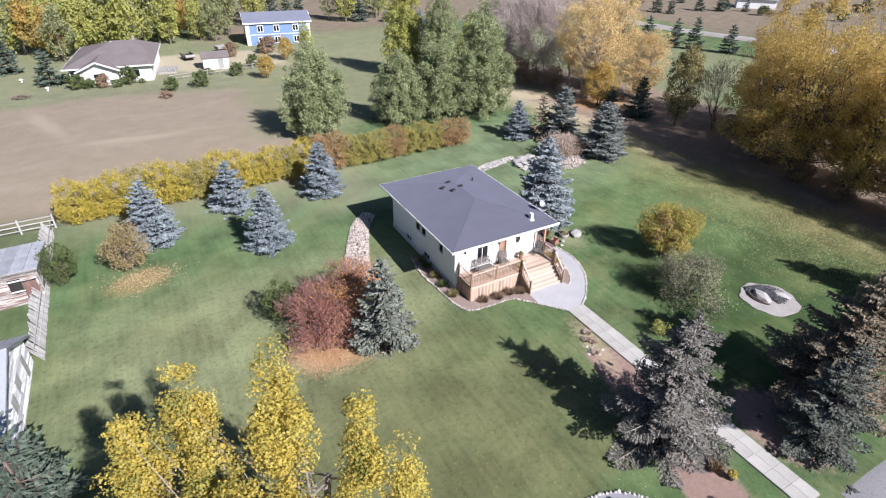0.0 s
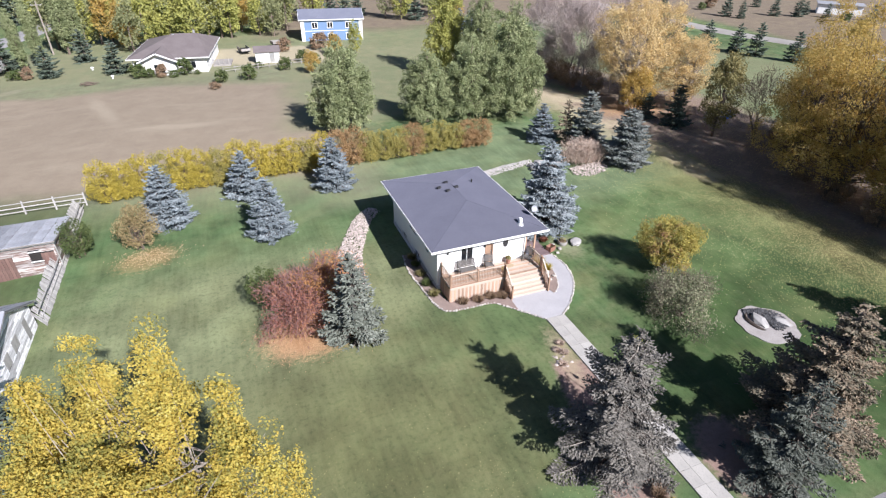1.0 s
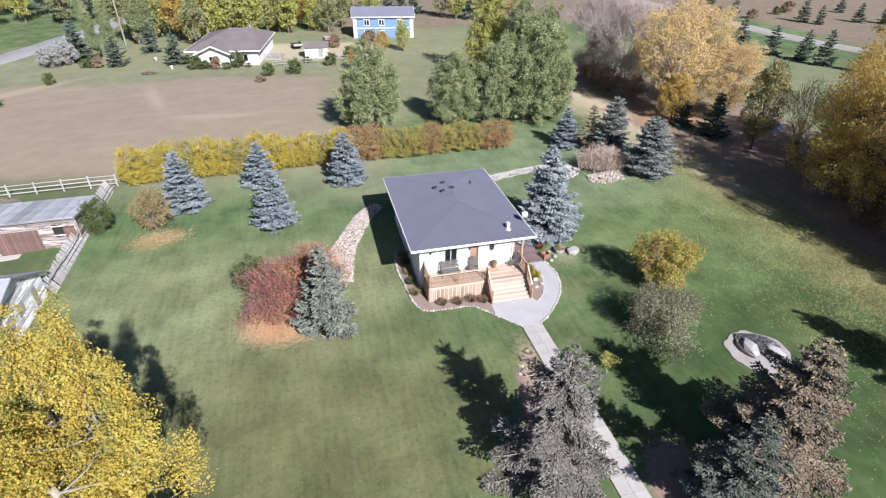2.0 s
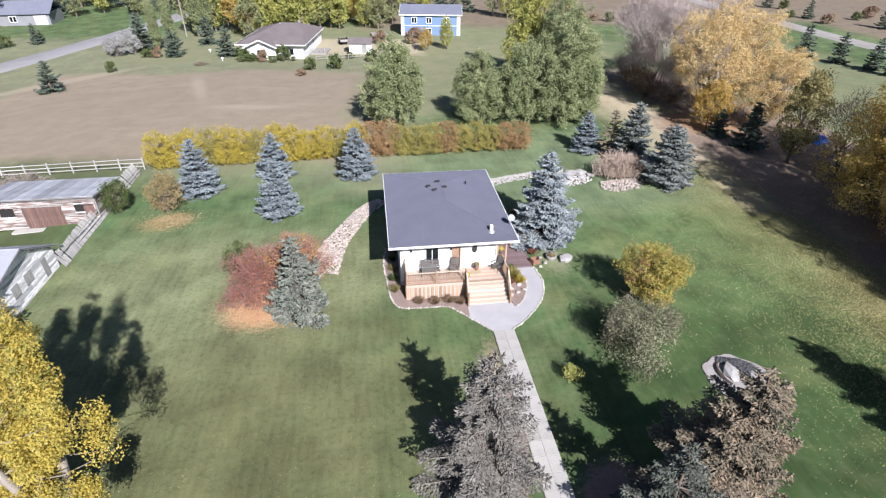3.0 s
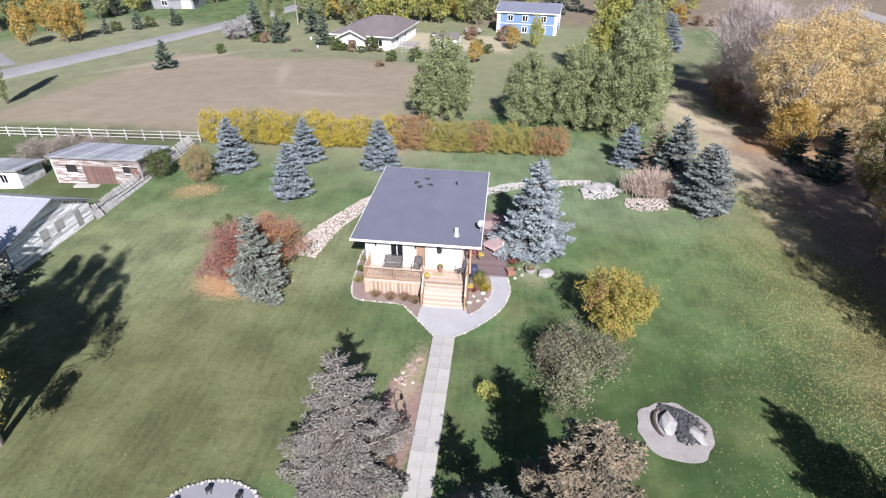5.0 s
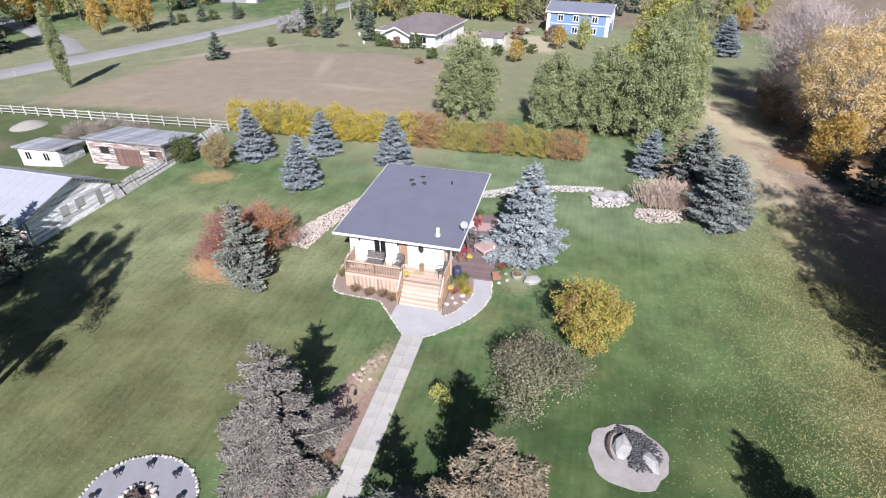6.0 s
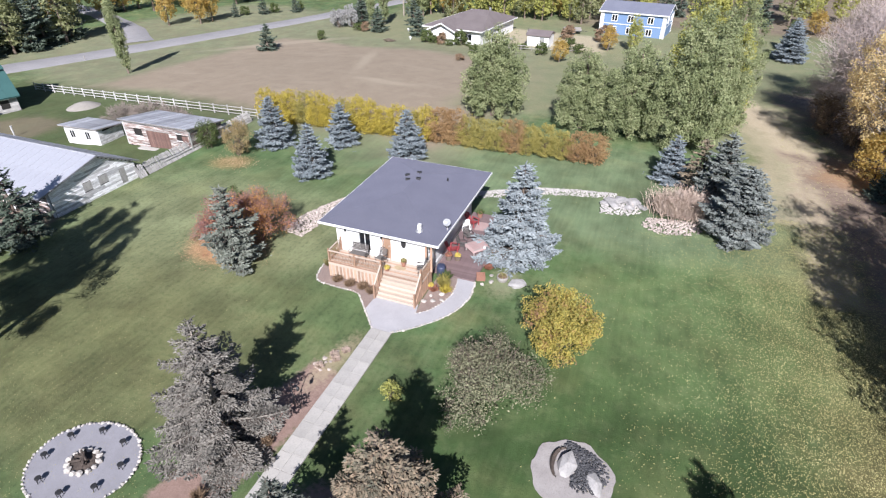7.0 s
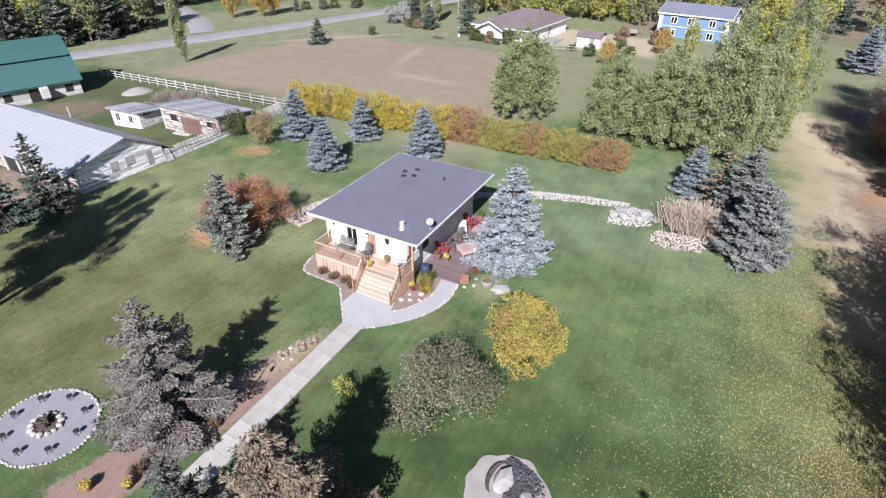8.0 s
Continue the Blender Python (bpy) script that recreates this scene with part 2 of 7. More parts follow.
TRACKS = ((-2.4, 68.3, 4.8, 0.9, -6.0), (-11.7, 80.7, 7.4, 0.9, -73.0), (-36.0, 90.7, 13.0, 1.6, 40.0))      # pale worn marks on the field: centre, half sizes, turn

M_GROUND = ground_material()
M_SHINGLE = surface("roof_shingles", (0.090, 0.092, 0.124), (0.101, 0.103, 0.137), (0.074, 0.076, 0.099), 0.7, 22, 0.85, 0.5, 0.02)
M_SHINGLE.node_tree.nodes["Principled BSDF"].inputs["Diffuse Roughness"].default_value = 1.0
M_GREYSIDING = surface("grey_siding", (0.22, 0.225, 0.24), (0.26, 0.265, 0.28), (0.17, 0.17, 0.18), 0.6, 8, 0.8, 0.2, 0.01)
M_STUCCO = surface("white_stucco", (0.78, 0.775, 0.76), (0.73, 0.725, 0.71), (0.66, 0.655, 0.64), 0.6, 30, 0.9, 0.25, 0.01)
M_WHITE = surface("white_paint", (0.80, 0.80, 0.79), (0.75, 0.75, 0.74), (0.62, 0.61, 0.58), 1.2, 20, 0.5, 0.1, 0.004)
M_PLINTH = surface("grey_parging", (0.60, 0.60, 0.60), (0.54, 0.54, 0.54), (0.44, 0.44, 0.44), 0.8, 18, 0.9, 0.3, 0.01)
M_CEDAR = surface("cedar_boards", (0.40, 0.255, 0.175), (0.48, 0.325, 0.235), (0.32, 0.20, 0.14), 1.2, 9, 0.7, 0.2, 0.005, stretch=(4, 4, 0.6), vary=0.28)
M_PALEBOARD = surface("pale_boards", (0.50, 0.415, 0.34), (0.45, 0.37, 0.30), (0.37, 0.30, 0.24), 1.0, 9, 0.7, 0.2, 0.004, stretch=(0.6, 4, 4), vary=0.1)
M_RAIL = surface("stained_rail", (0.30, 0.19, 0.125), (0.36, 0.235, 0.16), (0.21, 0.13, 0.09), 1.5, 12, 0.6, 0.2, 0.004)
M_PATIO = surface("brown_composite", (0.165, 0.115, 0.115), (0.195, 0.14, 0.14), (0.12, 0.083, 0.083), 0.8, 15, 0.7, 0.2, 0.004, vary=0.12)
M_CONCRETE = surface("concrete", (0.44, 0.42, 0.39), (0.38, 0.365, 0.34), (0.30, 0.285, 0.27), 0.8, 16, 0.9, 0.3, 0.008, vary=0.08)
M_PAVING = surface("grey_path", (0.43, 0.42, 0.435), (0.38, 0.37, 0.385), (0.29, 0.28, 0.29), 0.9, 24, 0.9, 0.4, 0.01)
M_STONE = surface("pale_stone", (0.50, 0.47, 0.43), (0.40, 0.37, 0.335), (0.28, 0.25, 0.225), 2.0, 18, 0.85, 0.4, 0.02, vary=0.25)
M_PEBBLE = surface("river_pebbles", (0.48, 0.415, 0.37), (0.41, 0.35, 0.31), (0.29, 0.245, 0.215), 1.5, 14, 0.85, 0.3, 0.02, vary=0.35)
M_PALEPEBBLE = surface("pale_pebbles", (0.50, 0.475, 0.45), (0.43, 0.405, 0.38), (0.33, 0.305, 0.285), 1.5, 14, 0.85, 0.3, 0.02, vary=0.25)
M_BOULDER = surface("grey_boulder", (0.40, 0.385, 0.375), (0.31, 0.30, 0.29), (0.20, 0.19, 0.185), 2.0, 10, 0.9, 0.5, 0.03)
M_PADGRAVEL = surface("blue_grey_gravel", (0.28, 0.275, 0.30), (0.24, 0.235, 0.255), (0.17, 0.165, 0.175), 0.9, 26, 0.9, 0.5, 0.01)
M_GRAVEL = surface("light_gravel", (0.37, 0.345, 0.33), (0.29, 0.265, 0.255), (0.18, 0.165, 0.155), 1.0, 28, 0.95, 0.6, 0.02)
M_DARKSTONE = surface("dark_gravel", (0.060, 0.060, 0.066), (0.09, 0.09, 0.095), (0.03, 0.03, 0.033), 2.5, 20, 0.8, 0.6, 0.03, vary=0.3)
M_MULCH = surface("bark_mulch", (0.20, 0.125, 0.095), (0.15, 0.095, 0.075), (0.075, 0.05, 0.04), 1.2, 16, 0.95, 0.7, 0.03)
M_BEDSOIL = surface("dry_bed_soil", (0.29, 0.225, 0.195), (0.24, 0.18, 0.155), (0.15, 0.11, 0.095), 1.4, 14, 0.95, 0.7, 0.03)
M_ASPHALT = surface("pale_asphalt", (0.31, 0.30, 0.305), (0.265, 0.258, 0.262), (0.14, 0.135, 0.135), 0.3, 14, 0.9, 0.3, 0.01)
M_HEAP = surface("heaped_gravel", (0.34, 0.315, 0.28), (0.28, 0.26, 0.23), (0.2, 0.18, 0.16), 1.0, 9, 0.95, 0.6, 0.05)
M_ROADDUST = surface("gravel_road", (0.33, 0.31, 0.28), (0.28, 0.26, 0.235), (0.22, 0.20, 0.18), 0.3, 9, 0.95, 0.3, 0.02)
M_BARK = surface("bark", (0.14, 0.105, 0.08), (0.19, 0.15, 0.12), (0.06, 0.045, 0.035), 2.5, 14, 0.9, 0.8, 0.03, stretch=(3, 3, 0.6))
M_BARK_PALE = surface("pale_bark", (0.36, 0.32, 0.27), (0.27, 0.235, 0.20), (0.13, 0.11, 0.09), 2.0, 12, 0.9, 0.6, 0.02, stretch=(3, 3, 0.7))
M_TWIG = surface("grey_twigs", (0.30, 0.255, 0.22), (0.24, 0.20, 0.17), (0.15, 0.12, 0.10), 2.0, 12, 0.9, 0.4, 0.01)
# dead twig brown, kept very dark to paint the shade inside spruces
M_SHADETWIG = surface("shaded_dead_twigs", (0.060, 0.050, 0.042), (0.080, 0.066, 0.055), (0.035, 0.03, 0.026), 2.0, 12, 0.95, 0.4, 0.02)
M_PINKTWIG = surface("pinkish_twigs", (0.44, 0.37, 0.345), (0.38, 0.32, 0.30), (0.29, 0.24, 0.225), 1.0, 8, 0.9, 0.3, 0.01)
M_MAPLETWIG = surface("reddish_twigs", (0.29, 0.165, 0.15), (0.25, 0.14, 0.13), (0.18, 0.10, 0.095), 2.0, 12, 0.9, 0.3, 0.01)
M_BARNWOOD = surface("worn_white_boards", (0.86, 0.86, 0.87), (0.62, 0.61, 0.61), (0.45, 0.43, 0.42), 1.6, 3.5, 0.9, 0.4, 0.01, stretch=(1, 0.5, 6), vary=0.4, edge=0.06)
M_FENCEWOOD = surface("silvered_boards", (0.46, 0.445, 0.43), (0.37, 0.355, 0.34), (0.23, 0.215, 0.20), 1.4, 8, 0.9, 0.5, 0.01, stretch=(2, 2, 0.6), vary=0.2)
M_FENCEPAINT = surface("weathered_white_paint", (0.62, 0.615, 0.60), (0.50, 0.49, 0.475), (0.34, 0.32, 0.30), 1.2, 9, 0.8, 0.2, 0.006, vary=0.15)
M_WICKER = surface("dark_wicker", (0.15, 0.14, 0.13), (0.11, 0.10, 0.095), (0.07, 0.065, 0.06), 3, 30, 0.7, 0.4, 0.006)
M_OLDWOOD = surface("peeling_white_boards", (0.47, 0.44, 0.42), (0.20, 0.135, 0.115), (0.16, 0.115, 0.10), 1.6, 4.0, 0.9, 0.4, 0.01, stretch=(0.45, 0.45, 6), vary=0.5, edge=0.05)
M_GREYWOOD = surface("weathered_grey_wood", (0.36, 0.34, 0.32), (0.28, 0.26, 0.24), (0.16, 0.14, 0.13), 1.4, 8, 0.9, 0.5, 0.01, stretch=(0.5, 0.5, 4), vary=0.22)
M_REDWOOD = surface("faded_red_wood", (0.145, 0.082, 0.067), (0.205, 0.13, 0.11), (0.09, 0.056, 0.048), 1.6, 8, 0.85, 0.4, 0.01, stretch=(3, 3, 0.7), vary=0.2)
M_TIN = surface("pale_tin_roof", (0.50, 0.51, 0.56), (0.46, 0.47, 0.52), (0.40, 0.40, 0.43), 0.5, 5, 0.45, 0.15, 0.01, metal=0.25)
M_OLDTIN = surface("weathered_tin", (0.46, 0.47, 0.50), (0.34, 0.345, 0.37), (0.24, 0.215, 0.205), 0.9, 5, 0.6, 0.2, 0.01, metal=0.2, vary=0.3)
M_GREENTIN = surface("green_tin_roof", (0.042, 0.105, 0.100), (0.048, 0.118, 0.112), (0.036, 0.09, 0.088), 0.4, 6, 0.5, 0.15, 0.01)
# near-black that paints the shade of unlit interiors, openings and the side door
M_SHADE = surface("painted_shade", (0.020, 0.018, 0.016), (0.028, 0.025, 0.022), (0.012, 0.011, 0.010), 1.0, 8, 0.8, 0.1, 0.01)
M_BLUETARP = surface("blue_tarp", (0.05, 0.14, 0.62), (0.07, 0.19, 0.72), (0.22, 0.32, 0.72), 3, 20, 0.35, 0.1, 0.004)
M_BROWNROOF = surface("brown_shingles", (0.155, 0.130, 0.128), (0.185, 0.158, 0.155), (0.105, 0.088, 0.088), 0.5, 12, 0.9, 0.4, 0.02)
M_BLUE = surface("blue_siding", (0.15, 0.235, 0.39), (0.165, 0.255, 0.42), (0.125, 0.20, 0.34), 0.5, 6, 0.6, 0.1, 0.01)
M_BLUEROOF = surface("slate_shingles", (0.155, 0.165, 0.215), (0.18, 0.19, 0.24), (0.11, 0.12, 0.16), 0.5, 12, 0.9, 0.3, 0.02)
M_METAL = surface("galvanised_metal", (0.62, 0.62, 0.62), (0.55, 0.55, 0.55), (0.42, 0.42, 0.42), 2.0, 18, 0.4, 0.1, 0.004, metal=0.7)
M_BLACK = surface("black_metal", (0.025, 0.025, 0.027), (0.035, 0.035, 0.037), (0.015, 0.015, 0.016), 2.0, 18, 0.5, 0.1, 0.004)
M_DISH = surface("grey_dish", (0.32, 0.33, 0.35), (0.28, 0.29, 0.31), (0.22, 0.23, 0.25), 3, 20, 0.4, 0.05, 0.003)
M_RED = surface("red_paint", (0.32, 0.06, 0.065), (0.27, 0.05, 0.055), (0.20, 0.04, 0.045), 3, 16, 0.5, 0.1, 0.004)
M_RUG = surface("dusty_pink_rug", (0.42, 0.30, 0.285), (0.37, 0.26, 0.25), (0.29, 0.20, 0.19), 1.2, 40, 0.95, 0.3, 0.005)
M_MAT = surface("woven_mat", (0.42, 0.34, 0.22), (0.36, 0.28, 0.18), (0.26, 0.20, 0.13), 4, 40, 0.95, 0.3, 0.004)
M_YELLOW = surface("yellow_petals", (0.50, 0.40, 0.08), (0.44, 0.34, 0.07), (0.26, 0.24, 0.06), 8, 40, 0.7, 0.4, 0.02)
M_TERRACOTTA = surface("terracotta", (0.30, 0.155, 0.11), (0.26, 0.13, 0.09), (0.20, 0.10, 0.07), 4, 20, 0.8, 0.2, 0.004)
M_BARREL = surface("dark_blue_plastic", (0.045, 0.055, 0.10), (0.055, 0.065, 0.12), (0.03, 0.04, 0.07), 2, 12, 0.45, 0.1, 0.004)
M_ASH = surface("charred_wood", (0.055, 0.042, 0.035), (0.11, 0.085, 0.07), (0.02, 0.017, 0.015), 4, 20, 0.95, 0.6, 0.03)
M_TARP = surface("blue_tarp", (0.03, 0.16, 0.60), (0.035, 0.18, 0.65), (0.02, 0.11, 0.45), 2, 9, 0.4, 0.3, 0.03)


def glass_material():
    m, nt, bsdf = nodes_of("window_glass")
    bsdf.inputs["Base Color"].default_value = (0.012, 0.014, 0.017, 1)
    bsdf.inputs["Roughness"].default_value = 0.06
    bsdf.inputs["Specular IOR Level"].default_value = 0.6
    return m


M_GLASS = glass_material()
L_BLUE = foliage("blue_spruce_needles", [(0.095, 0.118, 0.128), (0.18, 0.212, 0.23), (0.29, 0.325, 0.345)], 0.65, 0.0, 1.1)
L_SILVER = foliage("silver_blue_needles", [(0.125, 0.15, 0.16), (0.235, 0.268, 0.282), (0.355, 0.39, 0.405)], 0.65, 0.0, 1.1)
L_GREYSPRUCE = foliage("grey_green_needles", [(0.085, 0.10, 0.09), (0.16, 0.178, 0.162), (0.26, 0.277, 0.255)], 0.7, 0.0, 1.0)
L_MAPLESPRUCE = foliage("muted_green_needles", [(0.078, 0.09, 0.072), (0.155, 0.17, 0.14), (0.25, 0.265, 0.225)], 0.7, 0.0, 1.0)
L_DEEPSPRUCE = foliage("deep_green_needles", [(0.085, 0.10, 0.092), (0.165, 0.182, 0.17), (0.26, 0.28, 0.265)], 0.7, 0.0, 1.0)
L_GREEN_SPRUCE = foliage("green_spruce_needles", [(0.045, 0.062, 0.046), (0.08, 0.105, 0.078), (0.13, 0.155, 0.115)], 0.7, 0.0, 1.0)
L_BROWNSPRUCE = foliage("cone_laden_needles", [(0.085, 0.09, 0.066), (0.18, 0.15, 0.105), (0.34, 0.25, 0.17)], 0.75, 0.0, 0.6)
L_POPLAR = foliage("poplar_leaves", [(0.125, 0.158, 0.07), (0.255, 0.29, 0.14), (0.42, 0.44, 0.24)], 0.6, 0.25, 0.6, 0.42)
L_LIME = foliage("turning_poplar_leaves", [(0.20, 0.23, 0.075), (0.37, 0.375, 0.105), (0.50, 0.47, 0.145)], 0.6, 0.3, 0.4)
L_YELLOW = foliage("yellow_leaves", [(0.19, 0.20, 0.06), (0.34, 0.325, 0.085), (0.55, 0.415, 0.085), (0.55, 0.47, 0.105), (0.62, 0.55, 0.20)], 0.7, 0.4, 0.9, 0.35)
L_GOLD = foliage("gold_leaves", [(0.26, 0.22, 0.085), (0.50, 0.37, 0.11), (0.66, 0.49, 0.17), (0.74, 0.60, 0.29)], 0.6, 0.6, 0.35)
L_PALEGOLD = foliage("faded_gold_leaves", [(0.42, 0.32, 0.17), (0.64, 0.48, 0.22), (0.72, 0.60, 0.36)], 0.6, 0.3, 0.35)
L_ORANGE = foliage("orange_leaves", [(0.34, 0.16, 0.065), (0.52, 0.26, 0.085), (0.64, 0.38, 0.14)], 0.6, 0.3, 0.6)
L_RED = foliage("red_maple_leaves", [(0.19, 0.075, 0.07), (0.32, 0.14, 0.10), (0.48, 0.26, 0.12)], 0.6, 0.25, 0.35)
L_RUSSET = foliage("russet_leaves", [(0.18, 0.12, 0.08), (0.28, 0.195, 0.125), (0.37, 0.27, 0.17)], 0.65, 0.25, 0.5)
L_OLIVE = foliage("olive_leaves", [(0.155, 0.145, 0.06), (0.26, 0.23, 0.095), (0.37, 0.32, 0.145)], 0.65, 0.25, 0.5)
L_GREYBUSH = foliage("grey_shrub_leaves", [(0.105, 0.115, 0.065), (0.21, 0.215, 0.13), (0.36, 0.35, 0.22)], 0.7, 0.2, 0.6)
L_HEDGE_Y = foliage("yellow_hedge_leaves", [(0.27, 0.235, 0.055), (0.48, 0.39, 0.07), (0.62, 0.50, 0.10)], 0.6, 0.3, 0.7)
L_HEDGE_G = foliage("mottled_hedge_leaves", [(0.20, 0.195, 0.065), (0.36, 0.32, 0.095), (0.50, 0.42, 0.135)], 0.6, 0.3, 0.7)
L_DARKSPRUCE = foliage("dark_grey_green_needles", [(0.055, 0.065, 0.052), (0.10, 0.11, 0.09), (0.155, 0.165, 0.14)], 0.7, 0.0, 1.0)
L_OLDSPRUCE = foliage("grey_twiggy_needles", [(0.09, 0.086, 0.074), (0.17, 0.158, 0.138), (0.275, 0.255, 0.225)], 0.75, 0.0, 0.9)
L_SILVERLEAF = foliage("silver_leaves", [(0.24, 0.24, 0.225), (0.36, 0.355, 0.34), (0.50, 0.49, 0.475)], 0.7, 0.2, 0.8)
L_WOOD = foliage("woodland_leaves", [(0.235, 0.26, 0.125), (0.33, 0.345, 0.175), (0.44, 0.445, 0.24)], 0.65, 0.45, 0.25, 0.4)
L_REED = foliage("dry_reeds", [(0.42, 0.325, 0.26), (0.53, 0.42, 0.345), (0.61, 0.51, 0.43)], 0.8, 0.2, 1.0)
L_FALLEN = foliage("fallen_leaves", [(0.28, 0.26, 0.11), (0.40, 0.37, 0.16), (0.52, 0.49, 0.25)], 0.7, 0.1, 0.3)
L_FALLEN_TAN = foliage("fallen_tan_leaves", [(0.40, 0.27, 0.14), (0.48, 0.35, 0.20), (0.54, 0.43, 0.28)], 0.7, 0.1, 0.6)
L_FALLEN_ORANGE = foliage("fallen_maple_leaves", [(0.36, 0.20, 0.10), (0.48, 0.30, 0.16), (0.58, 0.42, 0.24)], 0.7, 0.1, 0.6)
L_MOTTLE = foliage("mottled_yellow_leaves", [(0.26, 0.145, 0.09), (0.36, 0.235, 0.10), (0.48, 0.40, 0.09), (0.29, 0.275, 0.075), (0.42, 0.335, 0.085), (0.30, 0.175, 0.10), (0.25, 0.14, 0.09)], 0.6, 0.25, 0.6, 0.3)
L_TAN = foliage("tan_leaves", [(0.25, 0.15, 0.075), (0.37, 0.24, 0.115), (0.46, 0.32, 0.165)], 0.65, 0.25, 0.6)
L_DRYBUSH = foliage("dry_bush_leaves", [(0.22, 0.165, 0.08), (0.34, 0.265, 0.13), (0.43, 0.35, 0.19)], 0.65, 0.25, 0.6)
L_SHRUB = foliage("shrub_leaves", [(0.05, 0.075, 0.025), (0.09, 0.12, 0.04), (0.16, 0.18, 0.06)], 0.65, 0.2, 1.0)

# ---------------------------------------------------------------- mesh tools


def make_mesh(name, verts, faces, material, smooth=False):
    me = bpy.data.meshes.new(name)
    me.from_pydata([tuple(v) for v in verts], [], [tuple(f) for f in faces])
    me.materials.append(material)
    if smooth:
        me.polygons.foreach_set("use_smooth", [True] * len(me.polygons))
    me.update()
    return me


def part(name, me, parent=None, m=None, label=""):
    """Links a mesh as one object under a thing or part."""
    ob = new(name, me)
    ob.parent = parent
    if m is not None:
        ob.matrix_basis = m
    if label:
        tagged(ob, label)
    return ob


def thing(name, x, y, z, label, category, group="", turn=0.0, kind=""):
    ob = new(name)
    ob.empty_display_size = 0.2
    ob.matrix_basis = pose(x, y, z, 0, 0, turn)
    return tagged(ob, label, category, group, kind)


def box_mesh(sx, sy, sz, material, bevel=0.012, name="block"):
    """A box with eased edges, centred in x and y, standing on z = 0."""
    bm = bmesh.new()
    bmesh.ops.create_cube(bm, size=1.0)
    bmesh.ops.scale(bm, vec=(sx, sy, sz), verts=bm.verts)
    bmesh.ops.translate(bm, vec=(0, 0, sz / 2), verts=bm.verts)
    if bevel:
        bmesh.ops.bevel(bm, geom=bm.edges[:], offset=min(bevel, 0.3 * min(sx, sy, sz)), segments=1, affect="EDGES")
    me = bpy.data.meshes.new(name)
    bm.to_mesh(me)
    bm.free()
    me.materials.append(material)
    return me


BOXES = {}


def box(name, parent, x, y, z, sx, sy, sz, material, turn=(0, 0, 0), bevel=0.012, label=""):
    """A box part standing on (x, y, z); equal boxes share a mesh."""
    key = (round(sx, 3), round(sy, 3), round(sz, 3), material.name, bevel)
    if key not in BOXES:
        BOXES[key] = box_mesh(sx, sy, sz, material, bevel, name)
    return part(name, BOXES[key], parent, pose(x, y, z, *turn), label)


def tube(path, radii, sides=6):
    """Verts and faces of a tapered tube along a path."""
    path = [Vector(p) for p in path]
    verts, faces = [], []
    for i, p in enumerate(path):
        way = (path[min(i + 1, len(path) - 1)] - path[max(i - 1, 0)]).normalized()
        u = way.orthogonal().normalized()
        v = way.cross(u)
        for k in range(sides):
            a = 2 * math.pi * k / sides
            verts.append(p + radii[i] * (math.cos(a) * u + math.sin(a) * v))
    for i in range(len(path) - 1):
        for k in range(sides):
            a, b = i * sides + k, i * sides + (k + 1) % sides
            faces.append((a, b, b + sides, a + sides))
    faces.append(tuple(range((len(path) - 1) * sides, len(path) * sides)))
    return verts, faces


def joined(pieces):
    verts, faces = [], []
    for v, f in pieces:
        n = len(verts)
        verts += list(v)
        faces += [tuple(i + n for i in q) for q in f]
    return verts, faces


def lathe(profile, sides=16):
    """A turned body from (radius, height) pairs."""
    verts, faces = [], []
    for r, z in profile:
        verts += [(r * math.cos(2 * math.pi * k / sides), r * math.sin(2 * math.pi * k / sides), z) for k in range(sides)]
    for i in range(len(profile) - 1):
        for k in range(sides):
            a, b = i * sides + k, i * sides + (k + 1) % sides
            faces.append((a, b, b + sides, a + sides))
    faces.append(tuple(reversed(range(sides))))
    faces.append(tuple(range((len(profile) - 1) * sides, len(profile) * sides)))
    return verts, faces


def rock_mesh(seed, size, flat, material, name="stone", level=1):
    bm = bmesh.new()
    bmesh.ops.create_icosphere(bm, subdivisions=level, radius=size)
    r = random.Random(seed)
    off = Vector((r.uniform(0, 50), r.uniform(0, 50), r.uniform(0, 50)))
    for v in bm.verts:
        v.co *= 1 + 0.55 * noise.noise(v.co / size * 0.9 + off)
        v.co.z *= flat
    me = bpy.data.meshes.new(name)
    bm.to_mesh(me)
    bm.free()
    me.materials.append(material)
    return me


def unit(a):
    return a / np.maximum(np.linalg.norm(a, axis=1, keepdims=True), 1e-9)


def leaf_mesh(name, centres, sizes, material, r, facing=None, lying=False):
    """Small bent leaves at the centres, each a pair of triangles folded along its rib, turned more or less the facing way."""
    n = len(centres)
    if lying:
        facing = np.tile((0, 0, 4.0), (n, 1))
    c = unit(r.normal(size=(n, 3)) + (0 if facing is None else facing))
    a = r.normal(size=(n, 3))
    a = unit(a - (a * c).sum(1, keepdims=True) * c)
    b = np.cross(c, a)
    s = sizes[:, None]
    p0, p2 = centres - a * s * 0.6, centres + a * s * 0.6
    p1, p3 = centres + b * s * 0.42 + c * s * 0.14, centres - b * s * 0.42 + c * s * 0.14
    verts = np.stack([p0, p1, p2, p3], 1).reshape(-1, 3)
    i = np.arange(n)[:, None] * 4
    faces = np.concatenate([i + (0, 1, 2), i + (0, 2, 3)], 1).reshape(-1, 3)
    return make_mesh(name, verts.tolist(), faces.tolist(), material)


